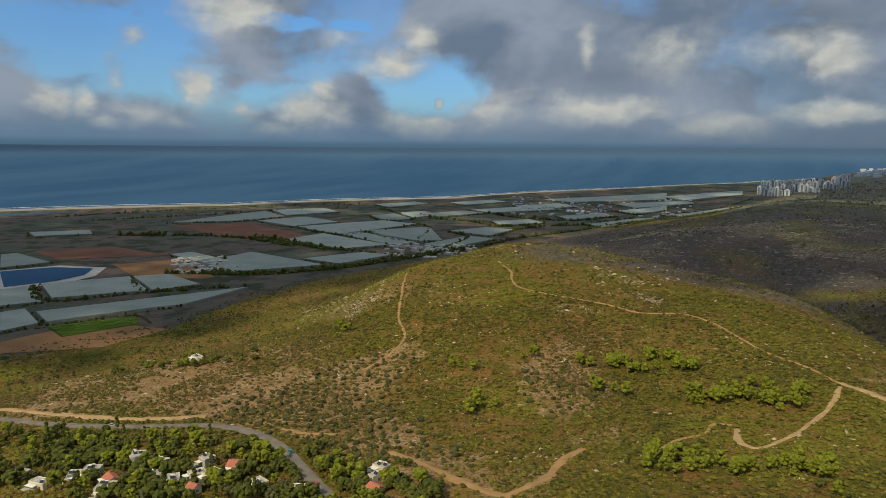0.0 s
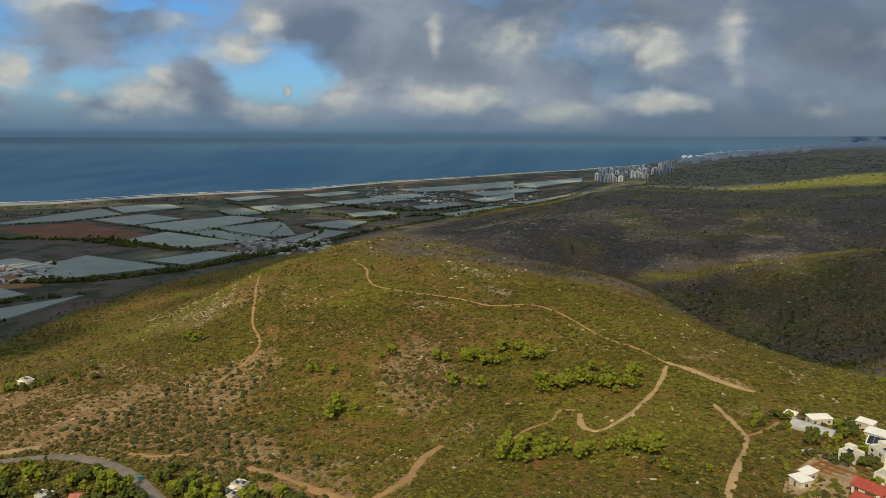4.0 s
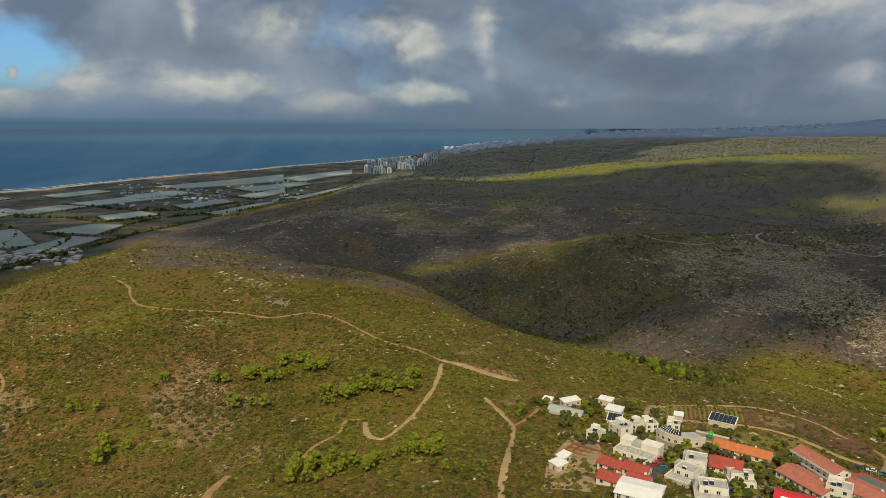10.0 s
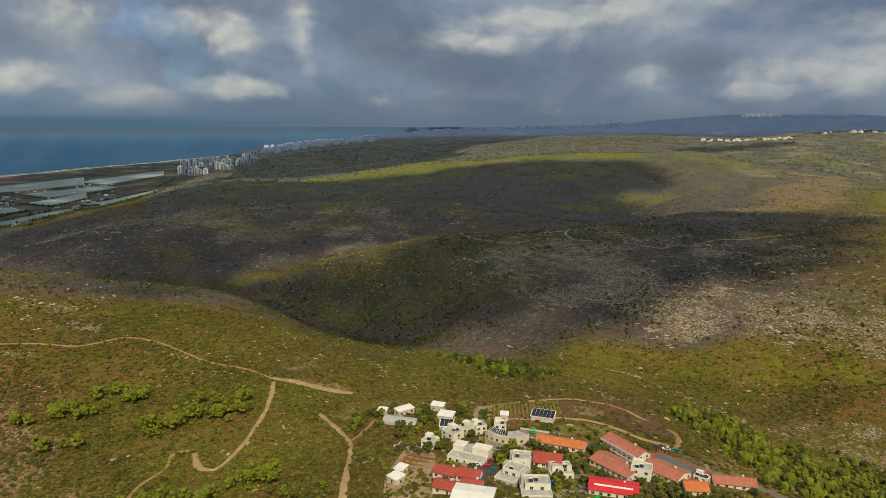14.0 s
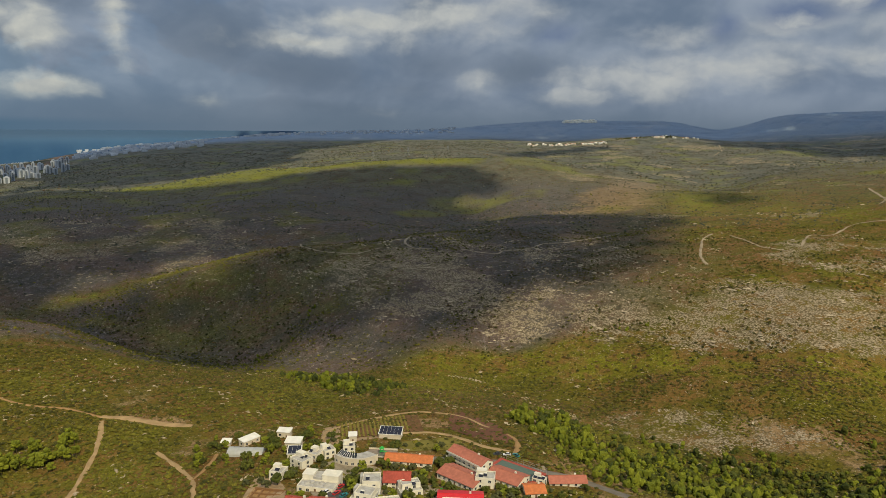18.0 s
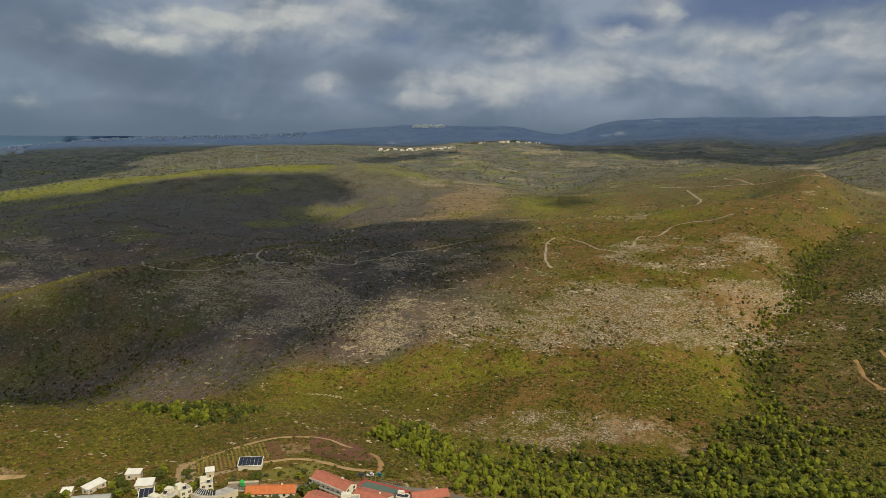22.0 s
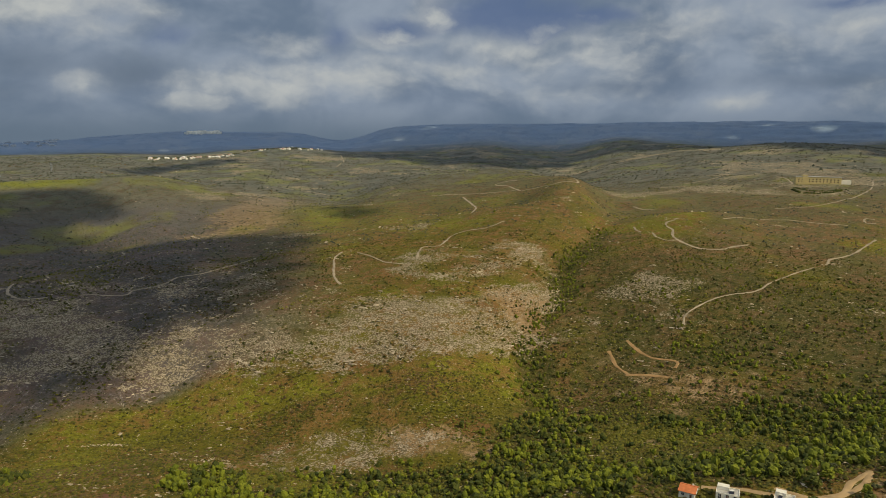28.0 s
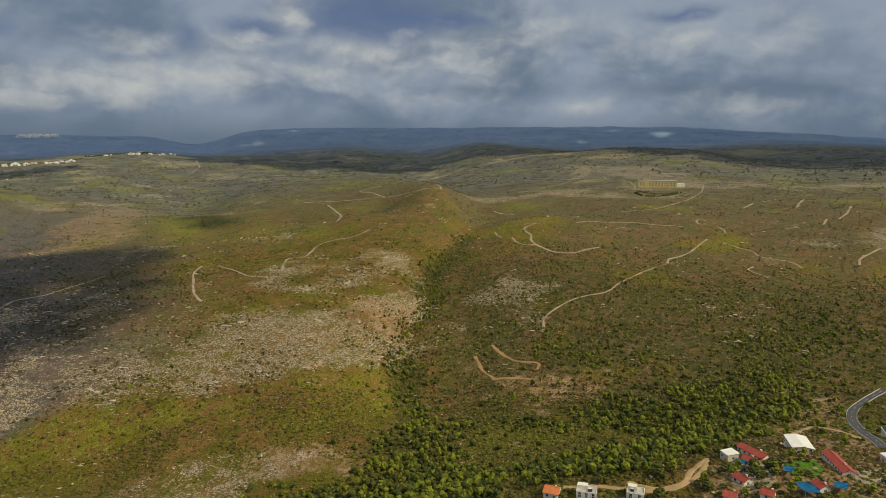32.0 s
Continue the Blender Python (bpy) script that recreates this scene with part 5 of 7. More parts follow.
# ---------------------------------------------------------------- houses
WIN_FRAME, WIN_PANE = bmesh.new(), bmesh.new()
for bar in ((-0.75, 0.75, -0.06, 0.06, -0.75, -0.66), (-0.75, 0.75, -0.06, 0.06, 0.66, 0.75), (-0.75, -0.66, -0.06, 0.06, -0.66, 0.66), (0.66, 0.75, -0.06, 0.06, -0.66, 0.66), (-0.04, 0.04, -0.06, 0.06, -0.66, 0.66)):
    box(WIN_FRAME, *bar)
box(WIN_PANE, -0.66, 0.66, -0.03, 0.03, -0.66, 0.66)
ME_FRAME, ME_PANE, ME_DOOR = (bpy.data.meshes.new(n) for n in ("window", "pane", "door"))
WIN_FRAME.to_mesh(ME_FRAME), WIN_PANE.to_mesh(ME_PANE)
box(bmesh_door := bmesh.new(), -0.5, 0.5, -0.06, 0.06, 0, 2.05)
bmesh_door.to_mesh(ME_DOOR)
ME_FRAME.materials.append(FRAME), ME_PANE.materials.append(GLASS), ME_DOOR.materials.append(simple("door_paint", (0.16, 0.1, 0.06), 0.6, 0.2, 2))


def openings(house, w, d, h, storeys, door=True, back=False):
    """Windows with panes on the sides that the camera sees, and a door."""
    step = h / storeys
    for s in range(storeys):
        z = s * step + step * 0.55
        n = max(int(w / 3.2), 1)
        for i in range(n):
            x = -w / 2 + w * (i + 0.5) / n
            if door and s == 0 and i == n // 2:
                share("door", ME_DOOR, house, pose(x, -d / 2 - 0.03, 0.1))
                continue
            f = share("window", ME_FRAME, house, pose(x, -d / 2 - 0.04, z))
            share("pane", ME_PANE, f, pose(0, 0, 0))
        n = max(int(d / 4), 1)
        for i in range(n):
            y = -d / 2 + d * (i + 0.5) / n
            for sx in (-1, 1):
                f = share("window", ME_FRAME, house, pose(sx * (w / 2 + 0.04), y, z, 0, 0, 90))
                share("pane", ME_PANE, f, pose(0, 0, 0))


def start(x, y, yaw, w, d, label, category="house", group="", name="house"):
    yaw = yaw if math.cos(radians(yaw)) * y - math.sin(radians(yaw)) * -x > -1e9 else yaw
    # the front is turned to face the camera, to suit its view
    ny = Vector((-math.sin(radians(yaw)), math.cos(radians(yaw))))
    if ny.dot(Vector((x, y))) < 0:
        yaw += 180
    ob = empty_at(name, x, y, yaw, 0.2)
    tagged(ob, label, category, group)
    take_block(x, y, yaw, w, d)
    return ob


def walls(ob, w, d, h, mat=None, z0=-2.5):
    return part("wall", box(bmesh.new(), -w / 2, w / 2, -d / 2, d / 2, z0, h), mat or WHITE, ob)


def flat_roof(ob, w, d, h, mat=None, x=0, y=0, parapet=0.7):
    bm = bmesh.new()
    t = 0.25
    for a in ((-w / 2, w / 2, -d / 2, -d / 2 + t), (-w / 2, w / 2, d / 2 - t, d / 2), (-w / 2, -w / 2 + t, -d / 2 + t, d / 2 - t), (w / 2 - t, w / 2, -d / 2 + t, d / 2 - t)):
        box(bm, a[0] + x, a[1] + x, a[2] + y, a[3] + y, h + 0.003, h + parapet)
    part("parapet", bm, mat or WHITE, ob)
    part("roof", box(bmesh.new(), -w / 2 + t + x, w / 2 - t + x, -d / 2 + t + y, d / 2 - t + y, h + 0.003, h + 0.12), CONCRETE, ob)


def gable(ob, w, d, h, rise, mat, over=0.5, label=""):
    """A pitched roof along the length: two thick slopes and a ridge cap, with its gable walls."""
    X, Y, t = w / 2 + over, d / 2 + over, 0.22
    slope = rise / (d / 2)
    for s in (-1, 1):
        bm = bmesh.new()
        lo, hi = h - over * slope, h + rise
        bottom = [(-X, s * Y, lo), (X, s * Y, lo), (X, 0.0, hi), (-X, 0.0, hi)]
        upper = [(a, b, c + t) for a, b, c in bottom]
        if s > 0:
            bottom, upper = bottom[::-1], upper[::-1]
        part("roof", solid(bm, bottom, upper), mat, ob, label)
    bm = bmesh.new()
    box(bm, -X, X, -0.18, 0.18, h + rise + t - 0.06, h + rise + t + 0.1)
    part("ridge", bm, mat, ob)
    for s in (-1, 1):
        bm = bmesh.new()
        xs = sorted((s * w / 2, s * (w / 2 - 0.3)))
        ring = [(-d / 2, h), (d / 2, h), (0, h + rise)]
        solid(bm, [(xs[0], a, b) for a, b in ring], [(xs[1], a, b) for a, b in ring])
        part("gable_wall", bm, WHITE, ob)


def roof_kit(ob, w, d, h, seed):
    """Small things on a flat roof: water heaters with tank and panel, a hatch."""
    rnd = random.Random(seed)
    for _ in range(rnd.randint(1, 3)):
        x, y = rnd.uniform(-w * 0.35, w * 0.35), rnd.uniform(-d * 0.3, d * 0.3)
        bm = bmesh.new()
        solid(bm, [(x - 0.9, y - 0.6, h + 0.3), (x + 0.9, y - 0.6, h + 0.3), (x + 0.9, y + 0.6, h + 1.1), (x - 0.9, y + 0.6, h + 1.1)],
              [(x - 0.9, y - 0.65, h + 0.38), (x + 0.9, y - 0.65, h + 0.38), (x + 0.9, y + 0.55, h + 1.18), (x - 0.9, y + 0.55, h + 1.18)])
        heater = part("solar_heater", bm, DARK_PANEL, ob)
        tank = bmesh.new()
        bmesh.ops.create_cone(tank, cap_ends=True, segments=10, radius1=0.3, radius2=0.3, depth=1.5, matrix=pose(x, y + 0.9, h + 1.3, 0, 90, 0))
        part("tank", tank, PALE_METAL, heater)


ROWS_GROUP = "village houses on the spur"


def build_flat(x, y, yaw, w, d, h):
    w = max(w, 6.5)
    ob = start(x, y, yaw, w, d, "white two-storey house with flat walled roof", group=ROWS_GROUP)
    walls(ob, w, d, h)
    openings(ob, w, d, h, 2)
    flat_roof(ob, w, d, h)
    part("upper_room", box(bmesh.new(), -w / 2 + 0.3, w * 0.05, 0.0, d / 2 - 0.3, h + 0.13, h + 2.3), WHITE, ob)
    roof_kit(ob, w, d, h, int(x * 7 + y))


def build_villa(x, y, yaw, w, d, h):
    rnd = random.Random(int(x * 13 + y))
    w, d, h = w * rnd.uniform(0.75, 1.1), d * rnd.uniform(0.65, 1.0), rnd.uniform(2.8, 4.0)
    tile = rnd.random() < 0.12
    ob = start(x, y, yaw + rnd.uniform(-35, 35), w, d, "cream stone house among trees" if not tile else "pale house with low pitched roof among trees", group="houses of the artists hamlet")
    walls(ob, w, d, h, CREAM if rnd.random() < 0.75 else CONCRETE)
    openings(ob, w, d, h, 1 if h < 4.2 else 2)
    if tile:
        gable(ob, w, d, h, 1.6, TILE_PINK)
    else:
        flat_roof(ob, w, d, h, CREAM if rnd.random() < 0.7 else WHITE, parapet=0.4)
        roof_kit(ob, w, d, h, int(x))
    part("terrace", box(bmesh.new(), -w / 2 - 2.5, w / 2 - 1, -d / 2 - 3, -d / 2 - 0.01, -2.5, 0.3), CONCRETE, ob)
    part("canopy", box(bmesh.new(), -w / 2, w * 0.1, -d / 2 - 2.6, -d / 2 - 0.02, 2.6, 2.75), PALE_METAL, ob)


def build_gabled(x, y, yaw, w, d, h, mat, label, rise=1.8, storeys=1):
    ob = start(x, y, yaw, w, d, label, group=ROWS_GROUP)
    walls(ob, w, d, h)
    openings(ob, w, d, h, storeys)
    gable(ob, w, d, h, rise, mat)
    part("chimney", box(bmesh.new(), w * 0.2, w * 0.2 + 0.9, 0.4, 1.2, h + rise * 0.4, h + rise + 0.9), WHITE, ob)
    return ob


def build_red(x, y, yaw, w, d, h):
    build_gabled(x, y, yaw, max(w, 6), d, h, TILE_RED, "low white house with dark red pitched roof")


def build_redlong(x, y, yaw, w, d, h):
    build_gabled(x, y, yaw, w, d, h, TILE_RED, "long white building with a narrow red roof", 1.6)


def build_redhall(x, y, yaw, w, d, h):
    build_gabled(x, y, yaw, w + 3, d, h, TILE_RED, "tall white hall with a steep red roof", 3.2, 2)


def build_orange(x, y, yaw, w, d, h):
    build_gabled(x, y, yaw, max(w, 8), d, h, TILE_ORANGE, "low building with a bright orange tiled roof", 1.8)


def build_pink(x, y, yaw, w, d, h):
    build_gabled(x, y, yaw, w, d, h, TILE_PINK, "long low school building with faded pink roof", 2.0)


def build_bright(x, y, yaw, w, d, h):
    ob = build_gabled(x, y, yaw, w, d, h, RED_METAL, "long hall with a glossy bright red metal roof", 1.7)
    part("roof_stripe", solid(bmesh.new(), [(-w * 0.4, -d * 0.3, h + 1.02), (w * 0.4, -d * 0.3, h + 1.02), (w * 0.4, -d * 0.22, h + 1.3), (-w * 0.4, -d * 0.22, h + 1.3)],
                              [(-w * 0.4, -d * 0.3, h + 1.12), (w * 0.4, -d * 0.3, h + 1.12), (w * 0.4, -d * 0.22, h + 1.4), (-w * 0.4, -d * 0.22, h + 1.4)]), PALE_METAL, ob, "pale skylight strip")


def build_pink3(x, y, yaw, w, d, h):
    ob = build_gabled(x, y, yaw, w, d, h, TILE_PINK, "white three-storey block with pink tiled roof and balconies", 2.2, 3)
    for z in (3.0, 6.0):
        b = part("balcony", box(bmesh.new(), -w / 2, w / 2, -d / 2 - 1.6, -d / 2 - 0.01, z - 0.15, z), WHITE, ob)
        part("balustrade", box(bmesh.new(), -w / 2, w / 2, -d / 2 - 1.6, -d / 2 - 1.5, z + 0.003, z + 0.9), WHITE, b)


def build_complex(x, y, yaw, w, d, h):
    ob = start(x, y, yaw, w, d, "white clustered community building with stepped roofs", group=ROWS_GROUP)
    walls(ob, w, d * 0.55, h - 2.5)
    openings(ob, w, d * 0.55, h - 2.5, 1)
    flat_roof(ob, w, d * 0.55, h - 2.5)
    for i, (a, b, hh, mm) in enumerate(((-0.5, -0.2, h, WHITE), (-0.2, 0.05, h - 1, CONCRETE), (0.05, 0.5, h + 0.5, WHITE))):
        part("rear_wing", box(bmesh.new(), a * w, b * w - 0.02, d * 0.28 + 0.02, d * 0.75, -2.5, hh), mm, ob)
        part("wing_roof", box(bmesh.new(), a * w - 0.2, b * w + 0.15, d * 0.28, d * 0.77, hh + 0.003, hh + 0.3), CONCRETE if i == 1 else WHITE, ob)
    for i in range(5):
        bm = bmesh.new()
        bmesh.ops.create_uvsphere(bm, u_segments=12, v_segments=6, radius=1.5, matrix=pose(-w * 0.3 + i * w * 0.13, 0.3 + 1.2 * (i % 2), h - 2.4) @ Matrix.Diagonal((1, 1, 0.7, 1)))
        part("dome", bm, CONCRETE, ob)


def build_white(x, y, yaw, w, d, h):
    ob = start(x, y, yaw, w, d, "large white hall with low white roof", group=ROWS_GROUP)
    walls(ob, w, d, h)
    openings(ob, w, d, h, 2)
    for s in (-1, 1):
        q = [(-w / 2 - 0.5, s * (d / 2 + 0.5), h), (w / 2 + 0.5, s * (d / 2 + 0.5), h), (w / 2 + 0.5, 0, h + 1.0), (-w / 2 - 0.5, 0, h + 1.0)]
        q = q if s < 0 else q[::-1]
        part("roof", solid(bmesh.new(), q, [(a, b, c + 0.2) for a, b, c in q]), PALE_METAL, ob)


def build_terrace(x, y, yaw, w, d, h):
    ob = start(x, y, yaw, w, d, "angular pale grey concrete house with roof terraces", group=ROWS_GROUP)
    w = max(w, 10)
    walls(ob, w, d, h * 0.6, CONCRETE if d > 12 else WHITE)
    openings(ob, w, d, h * 0.6, 1)
    flat_roof(ob, w, d, h * 0.6, WHITE)
    part("upper_floor", box(bmesh.new(), -w * 0.35, w * 0.48, -d * 0.1, d * 0.48, h * 0.6 + 0.13, h + 0.4), WHITE, ob)
    flat_roof(ob, w * 0.83, d * 0.58, h + 0.4, WHITE, w * 0.065, d * 0.19)
    part("stair_tower", box(bmesh.new(), -w * 0.48, -w * 0.36, d * 0.1, d * 0.4, h * 0.6 + 0.13, h + 1.6), CONCRETE, ob)
    for i in range(2):
        f = share("window", ME_FRAME, ob, pose(-w * 0.15 + i * w * 0.35, -d * 0.1 - 0.04, h * 0.8))
        share("pane", ME_PANE, f, pose(0, 0, 0))
    roof_kit(ob, w * 0.7, d * 0.5, h + 0.4, int(x))


def build_shed(x, y, yaw, w, d, h):
    ob = start(x, y, yaw, w, d, "plain shed with a white sheet-metal roof", "shed", "sheds of the village", "shed")
    walls(ob, w, d, h, CREAM)
    openings(ob, w, d, h, 1)
    q = [(-w / 2 - 0.4, -d / 2 - 0.4, h), (w / 2 + 0.4, -d / 2 - 0.4, h), (w / 2 + 0.4, d / 2 + 0.4, h + 0.7), (-w / 2 - 0.4, d / 2 + 0.4, h + 0.7)]
    part("roof", solid(bmesh.new(), q, [(a, b, c + 0.15) for a, b, c in q]), PALE_METAL, ob)


def build_panelled(x, y, yaw, w, d, h, label):
    ob = start(x, y, yaw, w, d, label, "shed", "", "shed")
    walls(ob, w, d, h, CREAM)
    q = [(-w / 2 - 0.4, -d / 2 - 0.4, h), (w / 2 + 0.4, -d / 2 - 0.4, h), (w / 2 + 0.4, d / 2 + 0.4, h + 1.5), (-w / 2 - 0.4, d / 2 + 0.4, h + 1.5)]
    roof = part("roof", solid(bmesh.new(), q, [(a, b, c + 0.12) for a, b, c in q]), PALE_METAL, ob)
    nx, ny = max(int(w / 2), 2), 3
    for i in range(nx):
        for j in range(ny):
            x0, x1 = -w / 2 + w * i / nx + 0.05, -w / 2 + w * (i + 1) / nx - 0.05
            y0, y1 = -d / 2 + d * j / ny + 0.05, -d / 2 + d * (j + 1) / ny - 0.05
            zz = lambda yy: h + 0.12 + (yy + d / 2 + 0.4) / (d + 0.8) * 1.5
            q = [(x0, y0, zz(y0) + 0.05), (x1, y0, zz(y0) + 0.05), (x1, y1, zz(y1) + 0.05), (x0, y1, zz(y1) + 0.05)]
            part("panel", solid(bmesh.new(), q, [(a, b, c + 0.06) for a, b, c in q]), DARK_PANEL, roof)


def build_solar(x, y, yaw, w, d, h):
    build_panelled(x, y, yaw, w, d, h, "open shed roofed with dark solar panels")


def build_dark(x, y, yaw, w, d, h):
    build_panelled(x, y, yaw, min(w, 14), d, h, "low shed with a dark panelled roof")


def build_tunnel(x, y, yaw, w, d, h):
    ob = start(x, y, yaw, w, d, "long grey plastic tunnel greenhouse", "greenhouse", "", "tunnel_greenhouse")
    arc = [(-d / 2 * math.cos(math.pi * i / 10), h * math.sin(math.pi * i / 10) ** 0.8) for i in range(11)]
    bm = bmesh.new()
    rings = []
    for j in range(9):
        xx = -w / 2 + w * j / 8
        rings.append([bm.verts.new((xx, a, b * (1 - 0.02 * (j % 2)) - 0.2)) for a, b in arc])
    for r0, r1 in zip(rings, rings[1:]):
        for i in range(10):
            bm.faces.new((r0[i], r0[i + 1], r1[i + 1], r1[i]))
    bm.faces.new(rings[0])
    bm.faces.new(rings[-1][::-1])
    bmesh.ops.recalc_face_normals(bm, faces=bm.faces)
    part("cover", bm, GREY_METAL, ob)
    for j in range(0, 9, 2):
        bm = bmesh.new()
        xx = -w / 2 + w * j / 8
        for (a0, b0), (a1, b1) in zip(arc, arc[1:]):
            solid(bm, [(xx - 0.06, a0, b0 - 0.1), (xx + 0.06, a0, b0 - 0.1), (xx + 0.06, a0, b0 + 0.02), (xx - 0.06, a0, b0 + 0.02)],
                  [(xx - 0.06, a1, b1 - 0.1), (xx + 0.06, a1, b1 - 0.1), (xx + 0.06, a1, b1 + 0.02), (xx - 0.06, a1, b1 + 0.02)])
        part("hoop", bm, STEEL, ob)


def build_blue(x, y, yaw, w, d, h):
    ob = start(x, y, yaw, w, d, "blue shade cloth stretched over four posts", "canopy", "blue sun canopies", "sun_canopy")
    bm = bmesh.new()
    n = 6
    g = [[bm.verts.new((-w / 2 + w * i / n, -d / 2 + d * j / n, h - 0.5 * math.sin(math.pi * i / n) * math.sin(math.pi * j / n))) for j in range(n + 1)] for i in range(n + 1)]
    for i in range(n):
        for j in range(n):
            bm.faces.new((g[i][j], g[i + 1][j], g[i + 1][j + 1], g[i][j + 1]))
    bmesh.ops.solidify(bm, geom=bm.faces[:], thickness=0.05)
    part("cloth", bm, BLUE_CLOTH, ob)
    for sx in (-1, 1):
        for sy in (-1, 1):
            part("post", box(bmesh.new(), sx * w / 2 - 0.08, sx * w / 2 + 0.08, sy * d / 2 - 0.08, sy * d / 2 + 0.08, -1.5, h), STEEL, ob)


build_flat(92, 311, -46, 6.9, 6.9, 4.4)
build_flat(107, 320, -68, 9.5, 7.7, 4.4)
build_flat(116, 324, -57, 5.2, 6.9, 4.4)
build_flat(123, 324, 4, 6.0, 6.9, 4.8)
build_flat(135, 323, -22, 4.3, 6.0, 4.8)
build_complex(102, 283, -42, 18.1, 12.9, 4.8)
build_red(88, 270, -44, 11, 8, 2.7)
build_red(96, 263, -37, 10, 8, 2.7)
build_red(83, 257, -40, 9, 8, 2.7)
build_red(93, 252, -31, 9, 8, 2.7)
build_white(90, 242, -31, 16.3, 13.8, 2.4)
build_terrace(114, 259, -47, 7.7, 13.8, 4.8)
build_terrace(123, 270, -29, 6.9, 15.5, 6.1)
build_terrace(119, 244, -19, 12.9, 13.8, 4.8)
build_orange(159, 298, -38, 25, 9, 2.7)
build_redhall(141, 277, -30, 10, 9, 4.1)
build_terrace(143, 268, -12, 11.2, 8.6, 4.1)
build_pink3(186, 280, -77, 24, 9, 6.1)
build_pink(173, 267, -71, 23, 13, 3.1)
build_flat(180, 257, -39, 9.5, 7.7, 5.4)
build_pink(193, 256, -66, 18, 13, 3.1)
build_bright(159, 247, -33, 21, 12, 3.1)
build_orange(198, 241, -24, 10, 10, 2.7)
build_pink(221, 243, -28, 19, 8, 2.4)
build_flat(207, 248, -60, 2.6, 4.3, 2.7)
build_solar(168, 338, -36, 13, 8, 3.5)
build_tunnel(90, 364, -33, 20, 9, 3.5)
build_shed(84, 386, -32, 5.2, 4.3, 3)
build_shed(96, 380, 21, 11.2, 5.2, 3.5)
build_shed(117, 379, -37, 7.7, 5.2, 4)
build_shed(114, 353, -34, 8.6, 6.9, 4.5)
build_dark(110, 340, -25, 7, 7, 3)
build_shed(66, 277, -61, 6.0, 5.2, 3)
build_shed(70, 284, -49, 4.3, 5.2, 3)
build_shed(145, 341, -24, 4.3, 4.3, 4)
build_shed(398, -55, -149, 7, 7, 4.5)
build_red(407, -69, -137, 18, 7, 2.7)
build_white(433, -97, -174, 19, 12, 4.5)
build_redlong(397, -111, -168, 26, 7, 2.7)
build_red(393, -65, -128, 6, 6, 2.4)
build_red(366, -59, -137, 8, 6, 2.4)
build_blue(387, -60, -103, 6, 6, 3)
build_blue(379, -83, -111, 5, 7, 3.5)
build_blue(358, -89, -162, 11, 8, 3.5)
build_red(363, -96, -154, 7, 6, 2.4)
build_blue(363, -105, -114, 6, 8, 3.5)
build_red(352, -70, -112, 5, 6, 2.4)
build_red(349, -52, -104, 5, 7, 2.4)
build_shed(416, -141, -163, 6, 8, 4)
build_dark(498, -164, -179, 22, 8, 4)
build_flat(350, 21, -86, 11, 8, 2.6)
build_orange(349, 40, -92, 8, 9, 3.1)
build_flat(349, -5, -92, 9, 8, 2.6)
build_villa(-300, 233, 8, 9, 8, 5)
build_villa(-307, 213, 3, 9, 8, 5)
build_villa(-287, 209, 12, 8, 8, 5)
build_villa(-280, 232, 14, 7, 8, 5)
build_villa(-260, 244, 11, 7, 8, 5)
build_villa(-242, 245, 9, 7, 8, 5)
build_villa(-215, 232, 11, 8, 8, 5)
build_villa(-251, 229, 8, 6, 8, 5)
build_villa(-244, 232, 10, 7, 8, 5)
build_villa(-319, 194, 12, 10, 8, 5)
build_villa(-280, 201, 7, 8, 8, 5)
build_villa(-341, 197, 7, 8, 8, 5)
build_villa(-170, 267, -1, 7, 8, 5)
build_villa(-166, 256, 11, 5, 8, 5)
build_villa(-159, 245, 4, 6, 8, 5)
build_villa(-192, 234, 12, 7, 8, 5)
build_villa(-238, 215, 14, 6, 8, 5)
build_villa(-257, 220, 16, 6, 8, 5)
build_villa(-269, 220, 7, 6, 8, 5)
build_villa(-312, 207, 9, 7, 8, 5)
build_villa(-436, 400, -4, 12, 7, 4)



